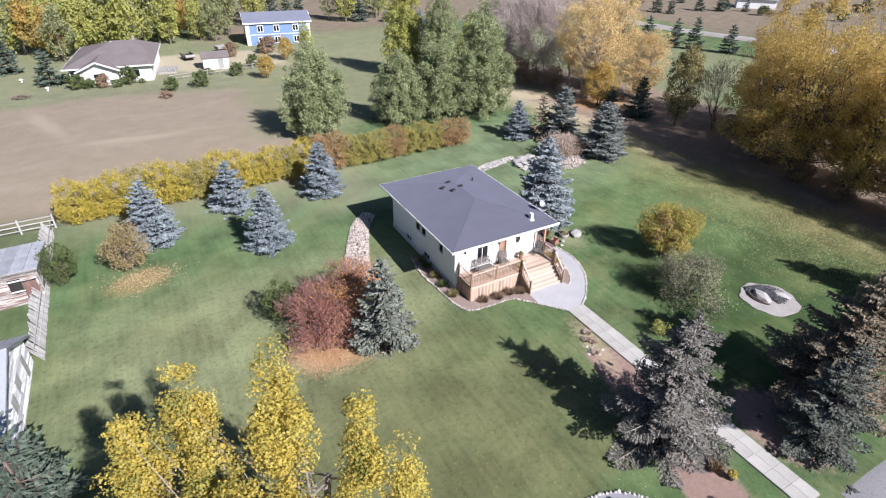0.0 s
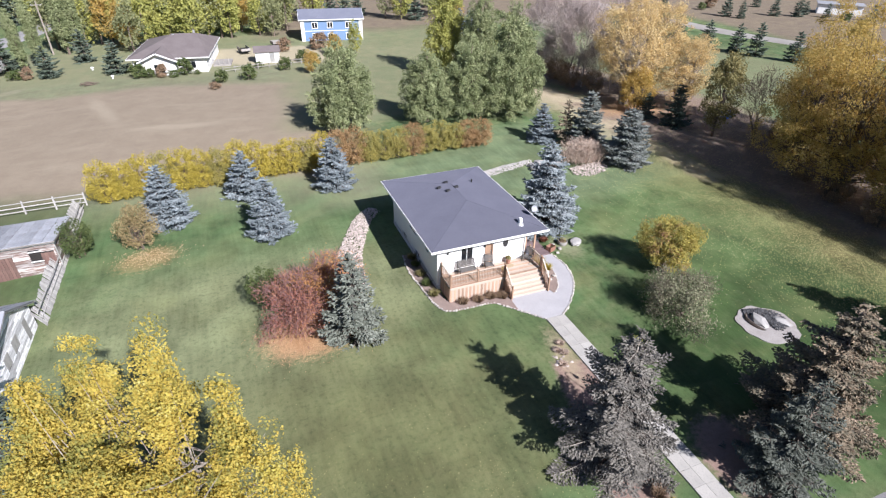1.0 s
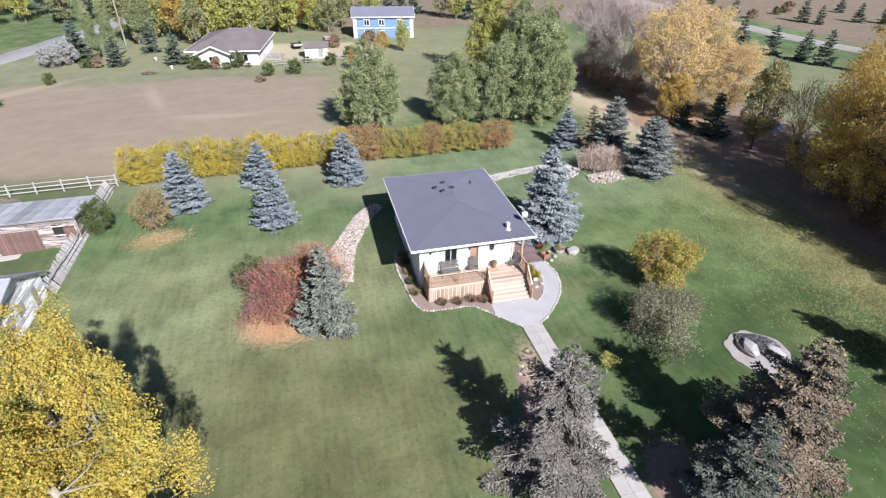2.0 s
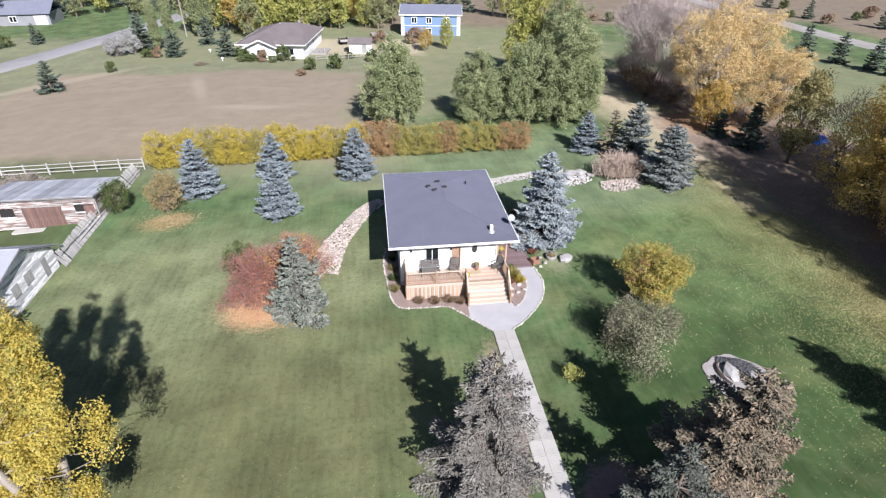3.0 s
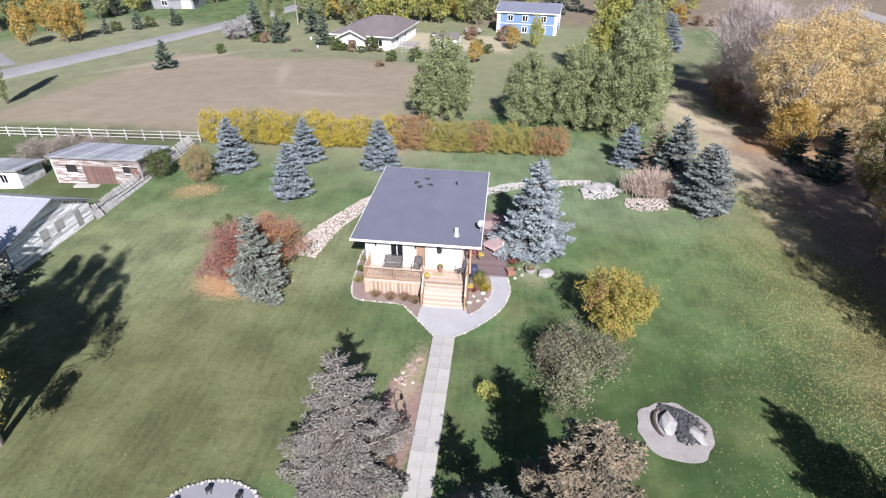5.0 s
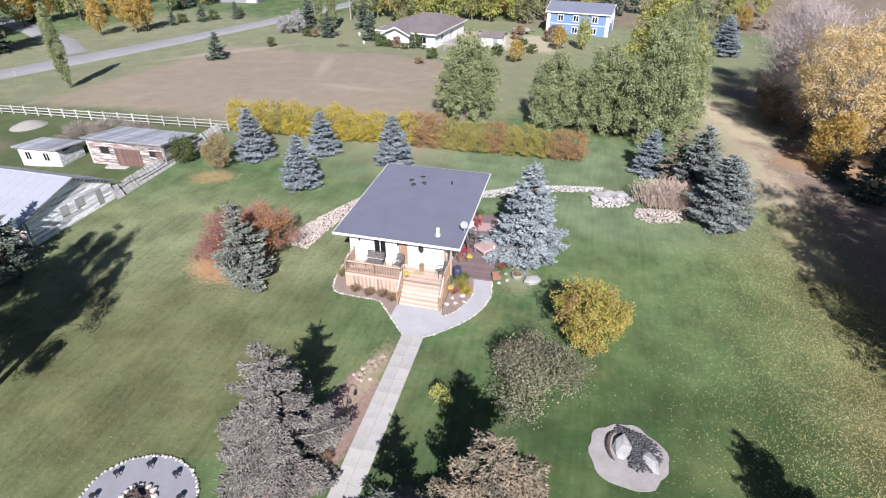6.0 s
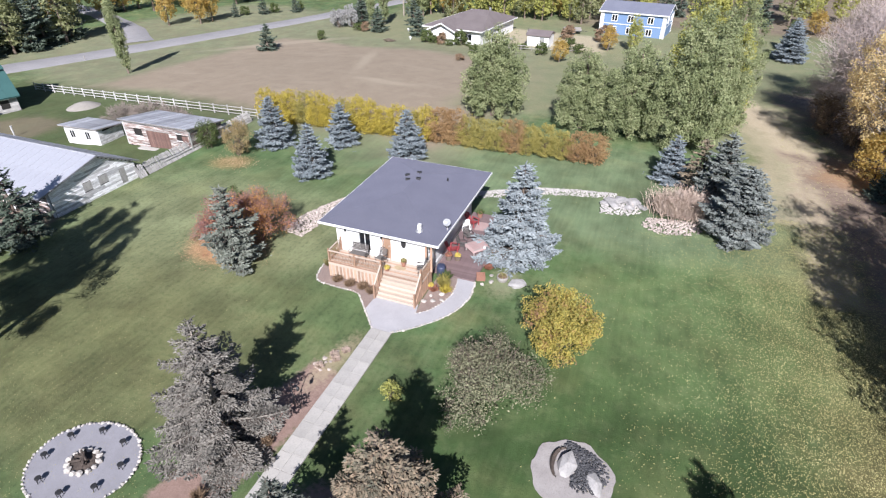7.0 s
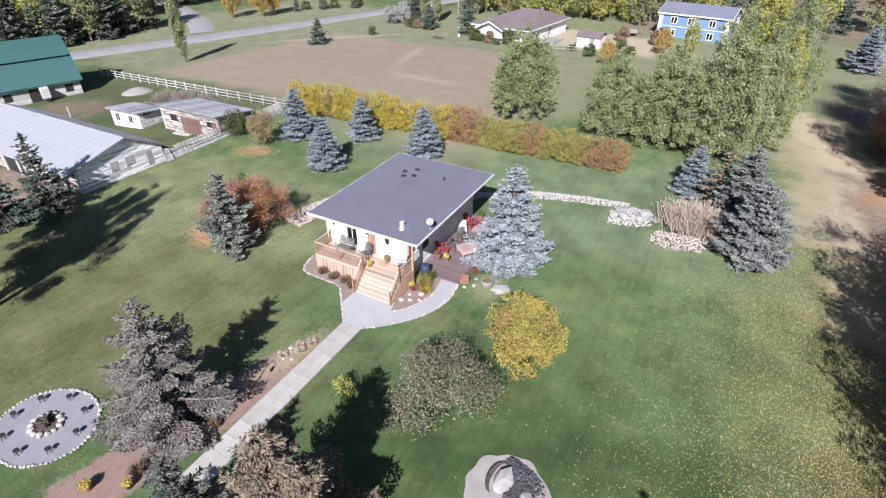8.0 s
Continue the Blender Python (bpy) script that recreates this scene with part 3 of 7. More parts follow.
def tuft_mesh(name, base, way, length, width, material, r):
    """Pointed needle tufts or twigs: slim three-sided cones."""
    n = len(base)
    way = unit(way)
    u = unit(np.cross(way, r.normal(size=(n, 3))))
    v = np.cross(way, u)
    mid = base + way * (length * 0.22)[:, None]
    w = width[:, None]
    ring = [mid + w * (math.cos(k) * u + math.sin(k) * v) for k in (0.0, 2.0944, 4.1888)]
    verts = np.stack([*ring, base + way * length[:, None]], 1).reshape(-1, 3)
    i = np.arange(n)[:, None] * 4
    tri = [(3, 0, 1), (3, 1, 2), (3, 2, 0)]
    faces = np.concatenate([i + t for t in tri], 1).reshape(-1, 3)
    return make_mesh(name, verts.tolist(), faces.tolist(), material)


def spruce(name, seed, height, radius, material, label, category="spruce tree", group="", step=0.5, tuft=0.3, boughs=8, skirt=0.05, ragged=0.16, bark=None, slim=0.27, gaps=0.08, top=0.85, hang=0.32, tipup=0.22, sparse=1.0):
    """A spruce at the origin: a tapered trunk with tiers of drooping boughs, each a herringbone of twigs clothed in
    needle tufts, round dark brown sheets that paint the shade of a bare heart.
    """
    r = np.random.default_rng(seed)
    base, way, size, wood, heart = [], [], [], [], []
    z = height * skirt
    while z < height * 0.97:
        k = 1 - z / height
        reach = radius * (k ** top) * min(1.0, 0.78 + 2.2 * (z / height))
        count = max(4, int(round(boughs * (0.45 + 0.6 * reach / radius))))
        turn = r.uniform(0, 6.28)
        for j in range(count):
            if r.random() < gaps * 0.7:
                continue
            a = turn + 6.283 * (j + r.uniform(-0.28, 0.28)) / count
            far = max(0.14, reach * (1 + r.normal() * ragged))
            out = np.array([math.cos(a), math.sin(a), 0])
            side = np.array([-math.sin(a), math.cos(a), 0])
            drop = hang * r.uniform(0.6, 1.3) * (0.25 + 0.85 * k)
            z0 = z + r.uniform(-0.22, 0.22) * step
            at = lambda f: out * (far * f) + np.array([0, 0, z0 - far * (drop * f - tipup * f ** 3)])
            wood.append(tube([at(0.0), at(0.5), at(0.9)], [0.012 + 0.012 * far, 0.010 + 0.006 * far, 0.004], 3))
            # a dark sheet below each bough paints shaded gaps among dead twigs
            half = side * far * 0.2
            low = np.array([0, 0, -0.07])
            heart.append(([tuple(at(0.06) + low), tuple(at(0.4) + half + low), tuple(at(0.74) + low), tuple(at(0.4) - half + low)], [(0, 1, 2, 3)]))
            rows = max(2, int(far / (tuft * 0.62 * sparse)))
            for q in range(rows + 1):
                f = 0.24 + 0.76 * q / rows if k > 0.25 else 0.1 + 0.9 * q / rows
                p = at(f)
                base.append(p)
                way.append(out + r.normal(size=3) * 0.16 + (0, 0, 0.18))
                size.append(1.0)
                twig = far * 0.46 * (1.12 - f) ** 0.75 * min(1.0, 0.35 + 1.3 * f)
                n = int(twig / (tuft * 0.55 * sparse) + 0.6)
                for g in (-1, 1):
                    d = out * 0.75 + side * g + np.array([0, 0, -0.16])
                    d = d / np.linalg.norm(d)
                    for m in range(1, n + 1):
                        if r.random() < gaps:
                            continue
                        base.append(p + d * (twig * m / n - 0.4 * tuft) + r.normal(size=3) * tuft * 0.14)
                        way.append(d + r.normal(size=3) * 0.22 + (0, 0, 0.22 * m / n))
                        size.append(r.uniform(0.75, 1.15))
        z += step * r.uniform(0.85, 1.15) * (0.45 + 0.62 * k)
    for q in range(12):
        base.append(np.array([0, 0, height * (0.9 + 0.08 * q / 12)]))
        way.append(np.array([r.normal() * 0.5, r.normal() * 0.5, 0.9]))
        size.append(0.7)
    n, size = len(base), np.array(size)
    length, width = tuft * size * r.uniform(0.95, 1.4, n), tuft * slim * size * r.uniform(0.8, 1.3, n)
    tree = thing(name, 0, 0, 0, label, category, group)
    rad = 0.014 * height + 0.04
    zs = [-0.25, height * 0.1, height * 0.5, height * 0.98]
    part("trunk", make_mesh("trunk", *tube([(0, 0, q) for q in zs], [rad * 1.25, rad, rad * 0.55, 0.012], 8), bark or M_BARK, True), tree)
    tagged(part("branchwork", make_mesh("branchwork", *joined(wood), bark or M_BARK), tree), kind="stuff")
    tagged(part("dead_heart", make_mesh("dead_heart", *joined(heart), M_SHADETWIG), tree), kind="stuff")
    tagged(part("needle_cover", tuft_mesh("needle_cover", np.array(base), np.array(way), length, width, material, r), tree), kind="stuff")
    return tree


def grow(r, start, way, length, rad, depth, pieces, tips, bend=0.35, forks=3, sides=5, lift=0.0):
    """Branches that fork until depth runs out."""
    p, d = Vector(start), Vector(way).normalized()
    path, radii = [p.copy()], [rad]
    for k in range(3):
        d = (d + Vector(r.normal(size=3) * bend * 0.35) + Vector((0, 0, 0.06))).normalized()
        p = p + d * length / 3
        path.append(p.copy())
        radii.append(rad * (1 - 0.18 * (k + 1)))
    pieces.append(tube(path, radii, sides))
    if depth == 0:
        tips.append(np.array(p))
        return
    for k in range(forks):
        q = path[3] if k < 2 else path[2]
        grow(r, q, d + Vector(r.normal(size=3) * 0.62) + Vector((0, 0, lift)), length * r.uniform(0.6, 0.82), radii[3] * 0.72, depth - 1, pieces, tips, bend, forks, max(3, sides - 1), lift)


def crown_points(r, lobes, leaves, clumps, spread):
    """Leaf places: clumps near the skin of the crown's lobes (x, y, z, rx, ry, rz), with gaps between them."""
    vol = np.array([q[3] * q[4] * q[5] for q in lobes]) ** 0.75
    vol = vol / vol.sum()
    centres = []
    for q, v in zip(lobes, vol):
        n = max(3, int(clumps * v))
        d = unit(r.normal(size=(n, 3)))
        f = r.uniform(0.35, 1.0, size=(n, 1)) ** 0.5
        centres.append(np.array(q[:3]) + d * f * np.array(q[3:6]))
    centres = np.concatenate(centres)
    pick = r.integers(0, len(centres), leaves)
    size = spread * r.uniform(0.6, 1.3, size=len(centres))
    off = unit(r.normal(size=(leaves, 3))) * (r.uniform(0.25, 1.0, size=(leaves, 1)) ** 0.6) * 1.45
    pts = centres[pick] + off * size[pick][:, None] * (1, 1, 0.85)
    return pts, centres, off * 1.1 + (0, 0, 0.35)


def leafy(name, seed, lobes, stem, material, label, category="tree", group="", leaves=6000, clumps=160, spread=0.45, leaf=0.25, bark=None, stems=1, limbs=26, limb_rad=0.06, lean=0.25):
    """A broadleaf tree at the origin: trunk, limbs to the clumps and a crown of single leaves. stem: trunk height and radius."""
    r = np.random.default_rng(seed)
    pts, centres, facing = crown_points(r, lobes, leaves, clumps, spread)
    facing, pts = facing[pts[:, 2] > 0.05], pts[pts[:, 2] > 0.05]
    tree = thing(name, 0, 0, 0, label, category, group)
    trunks, limb_tubes = [], []
    for s in range(stems):
        a = 6.283 * s / max(stems, 1) + r.uniform(0, 0.6)
        off = 0.0 if stems == 1 else 0.22
        top = Vector((math.cos(a) * lean * stem[0] * (stems > 1), math.sin(a) * lean * stem[0] * (stems > 1), stem[0]))
        foot = Vector((math.cos(a) * off, math.sin(a) * off, -0.25))
        mid = foot.lerp(top, 0.5) + Vector((r.normal() * 0.08, r.normal() * 0.08, 0))
        trunks.append(tube([foot, foot.lerp(mid, 0.25), mid, top], [stem[1] * 1.5, stem[1] * 1.05, stem[1] * 0.8, stem[1] * 0.5], 8))
        for c in centres[r.integers(0, len(centres), max(3, limbs // stems))]:
            c = Vector(c)
            f = r.uniform(0.35, 1.0)
            b = foot.lerp(top, f)
            if c.z < b.z - 0.5:
                b = foot.lerp(top, max(0.2, 0.7 * c.z / stem[0]))
            m = b.lerp(c, 0.5) + Vector((0, 0, -0.08 * (c - b).length))
            limb_tubes.append(tube([b, m, c], [limb_rad, limb_rad * 0.6, limb_rad * 0.15], 4))
    part("trunk", make_mesh("trunk", *joined(trunks), bark or M_BARK, True), tree)
    tagged(part("branchwork", make_mesh("branchwork", *joined(limb_tubes), bark or M_BARK), tree), kind="stuff")
    part("crown", leaf_mesh("crown", pts, leaf * r.uniform(0.6, 1.25, size=len(pts)), material, r, facing), tree)
    return tree


def bare(name, seed, height, label, category="bare tree", group="", material=None, depth=4, stems=1, rad=0.12, leaf_material=None, leaf=0.14, leaves=0, forks=3, twigs=0, twig=0.5, splay=0.55, rise=0.33, lift=0.0, shag=0.03):
    """A leafless (or thinly leaved) tree or shrub of forking branches with fine twigs at their ends."""
    r = np.random.default_rng(seed)
    pieces, tips = [], []
    for s in range(stems):
        k = 0.1 if stems == 1 else splay
        grow(r, (r.normal() * 0.1 * (stems > 1), r.normal() * 0.1 * (stems > 1), -0.1), (r.normal() * k, r.normal() * k, 1), height * rise, rad, depth, pieces, tips, 0.4, forks, 5, lift)
    tree = thing(name, 0, 0, 0, label, category, group)
    part("trunk", make_mesh("trunk", *pieces[0], material or M_TWIG), tree)
    tagged(part("branchwork", make_mesh("branchwork", *joined(pieces[1:]), material or M_TWIG), tree), kind="stuff")
    tips = np.array(tips)
    tips = tips[tips[:, 2] > 0.1]
    if twigs:
        pick = tips[r.integers(0, len(tips), twigs)] + r.normal(size=(twigs, 3)) * height * shag
        way = unit(pick - (0, 0, height * 0.25)) + r.normal(size=(twigs, 3)) * 0.45
        pick[:, 2] = np.maximum(pick[:, 2], 0.15)
        tagged(part("twig_haze", tuft_mesh("twig_haze", pick, way, twig * r.uniform(0.6, 1.4, twigs), 0.018 * twig * r.uniform(0.8, 1.6, twigs) + 0.004, material or M_TWIG, r), tree), kind="stuff")
    if leaves:
        pts = tips[r.integers(0, len(tips), leaves)] + r.normal(size=(leaves, 3)) * height * 0.055
        pts = pts[pts[:, 2] > 0.05]
        part("crown", leaf_mesh("crown", pts, leaf * r.uniform(0.6, 1.3, size=len(pts)), leaf_material, r, unit(pts - (0, 0, height * 0.3)) + (0, 0, 0.4)), tree)
    return tree


def put(tree, x, y, turn=0.0, size=1.0, tall=1.0, z=None, label="", group=""):
    """Moves a tree built at the origin to its place."""
    tree.matrix_basis = Matrix.Translation((x, y, land(x, y) if z is None else z)) @ pose(0, 0, 0, 0, 0, turn) @ Matrix.Diagonal((size, size, size * tall, 1))
    return tagged(tree, label, group=group)


def again(tree, x, y, turn=0.0, size=1.0, tall=1.0, label=""):
    """A further tree of the same growth."""
    ob = copy_thing(tree, Matrix())
    ob.scale = (1, 1, 1)
    return put(ob, x, y, turn, size, tall, label=label)


def ease(v):
    v = min(1.0, max(0.0, v))
    return v * v * (3 - 2 * v)


def land(x, y):
    """The height of the ground: level round the bungalow, falling away to the north-west."""
    a, b = min(1.0, max(0.0, (-9.5 - x) / 44.0)), 0.5 * ease((y - 60.0) / 45.0)
    return -2.8 * (1 - (1 - a) * (1 - b))


# ---------------------------------------------------------------- ground, roads and paths
def ground():
    xs = np.concatenate([[-2600, -1200, -600, -300, -180], np.arange(-120, 141, 4.0), [200, 300, 600, 1200, 2600]])
    ys = np.concatenate([[-2600, -1200, -500, -200, -80], np.arange(-40, 181, 4.0), [240, 320, 600, 1200, 2600]])
    verts = [(x, y, land(x, y)) for y in ys for x in xs]
    n = len(xs)
    faces = [(j * n + i, j * n + i + 1, (j + 1) * n + i + 1, (j + 1) * n + i) for j in range(len(ys) - 1) for i in range(n - 1)]
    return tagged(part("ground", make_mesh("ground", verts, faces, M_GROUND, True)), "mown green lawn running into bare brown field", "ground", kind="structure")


ground()


def ribbon(name, line, width, material, label, category, lift=0.03, step=2.0):
    """A road along a smooth line in the plan, draped on the ground."""
    pts = []
    for a, b in zip(line, line[1:]):
        n = max(1, int(math.dist(a, b) / step))
        pts += [(a[0] + (b[0] - a[0]) * k / n, a[1] + (b[1] - a[1]) * k / n) for k in range(n)]
    pts.append(line[-1])
    verts, faces = [], []
    for i, p in enumerate(pts):
        a, b = pts[max(i - 1, 0)], pts[min(i + 1, len(pts) - 1)]
        d = Vector((b[0] - a[0], b[1] - a[1], 0)).normalized()
        s = Vector((-d.y, d.x, 0))
        wob = 0.12 * width * noise.noise((p[0] * 0.15, p[1] * 0.15, 3.0))
        for k, drop in ((-0.5, -0.12), (-0.46, 0.0), (0, 0.02), (0.46, 0.0), (0.5, -0.12)):
            q = Vector((p[0], p[1], 0)) + s * (k * (width + wob))
            verts.append((q.x, q.y, land(q.x, q.y) + lift + drop))
    for i in range(len(pts) - 1):
        for k in range(4):
            a = i * 5 + k
            faces.append((a + 5, a + 6, a + 1, a))
    return tagged(part(name, make_mesh(name, verts, faces, material, True)), label, category, kind="structure")


ribbon("road", [(-98, -20), (-76, 47), (-65, 72), (-55.5, 96), (-45, 123), (-36, 150), (-28, 190)], 7.2, M_ASPHALT, "pale grey country road along the field", "road", 0.05)
ribbon("side_road", [(-66, 84), (-78, 93), (-100, 104), (-140, 118)], 5.5, M_ASPHALT, "pale grey side road joining the country road", "road", 0.045)
ribbon("gravel_track", [(128, -60), (123, 30), (121, 78), (119, 112), (117, 170)], 6.5, M_ROADDUST, "pale gravel track beyond the green field", "road", 0.04, 4)
ribbon("driveway", [(23.2, 0.9), (34, 1.2), (60, 1.0), (90, 0.0)], 6.2, M_ASPHALT, "grey asphalt driveway at the end of the walk", "driveway", 0.03)

# ---------------------------------------------------------------- the bungalow
def hip_roof(x0, x1, y0, y1, z, pitch, thick, material, along_y=True, name="roof"):
    """A hipped roof slab over a rectangle, its ridge along the longer side."""
    half = (x1 - x0) / 2 if along_y else (y1 - y0) / 2
    top = z + half * pitch
    if along_y:
        ridge = [((x0 + x1) / 2, y0 + half), ((x0 + x1) / 2, y1 - half)]
    else:
        ridge = [(x0 + half, (y0 + y1) / 2), (x1 - half, (y0 + y1) / 2)]
    verts = [(x0, y0, z), (x1, y0, z), (x1, y1, z), (x0, y1, z), (*ridge[0], top), (*ridge[1], top)]
    verts += [(a, b, c - thick) for a, b, c in verts[:4]]
    if along_y:
        faces = [(0, 1, 4), (1, 2, 5, 4), (2, 3, 5), (3, 0, 4, 5)]
    else:
        faces = [(0, 1, 5, 4), (1, 2, 5), (2, 3, 4, 5), (3, 0, 4)]
    faces += [(9, 8, 7, 6), (0, 6, 7, 1), (1, 7, 8, 2), (2, 8, 9, 3), (3, 9, 6, 0)]
    return make_mesh(name, verts, faces, material), top


def wall_mesh(length, height, thick, holes, material, name="wall"):
    """A wall along x from 0, standing on z = 0, its outer face at y = 0; holes are (x0, x1, z0, z1) right through it."""
    xs = sorted({0.0, length, *[h[0] for h in holes], *[h[1] for h in holes]})
    zs = sorted({0.0, height, *[h[2] for h in holes], *[h[3] for h in holes]})
    solid = lambda i, k: 0 <= i < len(xs) - 1 and 0 <= k < len(zs) - 1 and not any(h[0] - 1e-6 <= xs[i] < h[1] - 1e-6 and h[2] - 1e-6 <= zs[k] < h[3] - 1e-6 for h in holes)
    verts, faces = [], []

    def quad(*q):
        n = len(verts)
        verts.extend(q)
        faces.append((n, n + 1, n + 2, n + 3))

    for i in range(len(xs) - 1):
        for k in range(len(zs) - 1):
            if not solid(i, k):
                continue
            a, b, c, d = xs[i], xs[i + 1], zs[k], zs[k + 1]
            quad((a, 0, c), (b, 0, c), (b, 0, d), (a, 0, d))
            quad((b, thick, c), (a, thick, c), (a, thick, d), (b, thick, d))
            if not solid(i - 1, k):
                quad((a, thick, c), (a, 0, c), (a, 0, d), (a, thick, d))
            if not solid(i + 1, k):
                quad((b, 0, c), (b, thick, c), (b, thick, d), (b, 0, d))
            if not solid(i, k - 1):
                quad((a, thick, c), (b, thick, c), (b, 0, c), (a, 0, c))
            if not solid(i, k + 1):
                quad((a, 0, d), (b, 0, d), (b, thick, d), (a, thick, d))
    return make_mesh(name, verts, faces, material)


def window(parent, m, w, h, frame_material, split=True):
    """A framed window in a hole; m puts its lower left corner on the wall's outer face."""
    win = part("window", box_mesh(w - 0.1, 0.02, h - 0.1, M_GLASS, 0, "window"), parent, m @ pose(w / 2, 0.09, 0.05), "dark glass window with pale frame")
    for name, x, z, sx, sz in (("frame_head", 0, h - 0.11, w, 0.06), ("sill", 0, -0.05, w + 0.08, 0.06), ("frame_side", -w / 2 + 0.03, 0, 0.06, h - 0.1), ("frame_side", w / 2 - 0.03, 0, 0.06, h - 0.1)):
        box(name, win, x, -0.06, z, sx, 0.1, sz, frame_material)
    if split:
        box("mullion", win, 0, -0.05, 0, 0.05, 0.06, h - 0.1, frame_material)
    return win


def bungalow():
    """White stucco bungalow with a low hipped roof: walls x 15.5 to 22.1, y 25.7 to 35.7."""
    x0, x1, y0, y1 = 15.5, 22.1, 25.7, 35.7
    house = thing("bungalow", x0, y0, 0, "small white stucco bungalow with dark hipped shingle roof", "house")
    w, d, h, th = x1 - x0, y1 - y0, 3.62, 0.24
    front = [(1.72, 2.66, 1.5, 2.98), (3.62, 4.1, 1.2, 3.2)]
    west = [(1.6, 2.3, 1.9, 3.05), (4.2, 5.0, 1.9, 3.05), (5.1, 5.9, 1.9, 3.05), (3.6, 4.6, 0.25, 0.75), (6.6, 7.6, 0.25, 0.75)]
    east = [(0.7, 1.3, 1.6, 2.9), (2.0, 2.9, 1.2, 3.2), (4.4, 5.2, 1.8, 3.0), (6.4, 7.1, 1.8, 3.0), (8.2, 8.8, 1.8, 3.0)]
    north = [(1.6, 2.6, 1.8, 3.0), (4.4, 5.4, 1.8, 3.0)]
    mats = {"south": pose(0, 0, 0), "east": pose(w, th, 0, 0, 0, 90), "north": pose(w, d, 0, 0, 0, 180), "west": pose(0, d - th, 0, 0, 0, -90)}
    for side, length, holes in (("south", w, front), ("east", d - 2 * th, [(a - th, b - th, c, e) for a, b, c, e in east]), ("north", w, north), ("west", d - 2 * th, [(d - b - th, d - a - th, c, e) for a, b, c, e in west])):
        wall = part("wall", wall_mesh(length, h, th, holes, M_STUCCO), house, mats[side])
        box("plinth", wall, length / 2, -0.02, 0, length + 0.06, 0.06, 0.35, M_PLINTH)
        for a, b, c, e in holes:
            if (side, a) == ("south", 3.62):
                door = box("door", wall, (a + b) / 2, 0.08, c, b - a, 0.05, e - c, M_RAIL, label="brown stained wooden front door")
                box("door_trim", wall, a - 0.035, -0.02, c, 0.07, 0.08, e - c + 0.1, M_CEDAR)
                box("door_trim", wall, b + 0.035, -0.02, c, 0.07, 0.08, e - c + 0.1, M_CEDAR)
                part("door_handle", box_mesh(0.03, 0.06, 0.16, M_METAL), door, pose(0.16, -0.06, 0.95))
            elif (side, round(a + th, 3)) == ("east", 2.0):
                # the eave's shade is put into this door's near-black colour
                box("door", wall, (a + b) / 2, 0.08, c, b - a, 0.05, e - c, M_SHADE, label="dark side door in the shade")
            else:
                window(wall, pose(a, 0, c), b - a, e - c, M_WHITE, b - a > 0.9)
    part("floor_slab", box_mesh(w - 0.5, d - 0.5, 0.2, M_PLINTH), house, pose(w / 2, d / 2, 1.0))
    # oval pane and trim beside the door
    oval = part("oval_pane", make_mesh("oval_pane", *lathe([(0.01, 0.035), (0.19, 0.035), (0.20, 0.0)], 22), M_BLACK), house, pose(5.12, -0.012, 2.72, 90, 0, 0) @ Matrix.Diagonal((1, 1.7, 1, 1)), "dark oval pane")
    part("oval_frame", make_mesh("oval_frame", *tube([(0.21 * math.cos(a), 0.21 * math.sin(a), 0.02) for a in np.linspace(0, 2 * math.pi, 22)], [0.022] * 22, 5), M_WHITE), oval)
    box("wall_trim", house, 3.05, -0.03, 1.2, 0.1, 0.06, 2.35, M_WHITE)
    roof_me, top = hip_roof(-0.72, w + 1.33, -0.9, d + 0.7, 3.72, 0.22, 0.10, M_SHINGLE)
    roof = part("roof", roof_me, house)
    cx, ry0, ry1 = (w + 0.61) / 2, -0.9 + (w + 2.05) / 2, d + 0.7 - (w + 2.05) / 2
    # white fascia and gutter along the eaves
    ex0, ex1, ey0, ey1 = -0.72, w + 1.33, -0.9, d + 0.7
    for a, b, sx, sy in (((ex0 + ex1) / 2, ey0 - 0.03, ex1 - ex0 + 0.12, 0.06), ((ex0 + ex1) / 2, ey1 + 0.03, ex1 - ex0 + 0.12, 0.06), (ex0 - 0.03, (ey0 + ey1) / 2, 0.06, ey1 - ey0), (ex1 + 0.03, (ey0 + ey1) / 2, 0.06, ey1 - ey0)):
        box("fascia", roof, a, b, 3.56, sx, sy, 0.145 if sy > 1 or b > 5 else 0.165, M_WHITE)
    # ridge and hip caps
    for a, b in (((cx, ry0, top), (cx, ry1, top)), ((ex0, ey0, 3.72), (cx, ry0, top)), ((ex1, ey0, 3.72), (cx, ry0, top)), ((ex0, ey1, 3.72), (cx, ry1, top)), ((ex1, ey1, 3.72), (cx, ry1, top))):
        part("ridge_cap", make_mesh("ridge_cap", *tube([a, b], [0.014, 0.014], 6), M_SHINGLE), roof)
    # courses of shingles
    rows = []
    slope = 0.22
    for k in range(1, 26):
        f = k * 0.172
        z = 3.722 + f * slope
        a, b, c, e = ex0 + f, ex1 - f, ey0 + f, ey1 - f
        if b - a < 0.3:
            break
        for p, q in (((a, c), (b, c)), ((b, c), (b, e)), ((b, e), (a, e)), ((a, e), (a, c))):
            rows.append(tube([(*p, z), (*q, z)], [0.0025, 0.0025], 3))
    tagged(part("shingle_edges", make_mesh("shingle_edges", *joined(rows), M_SHINGLE), roof), kind="stuff")
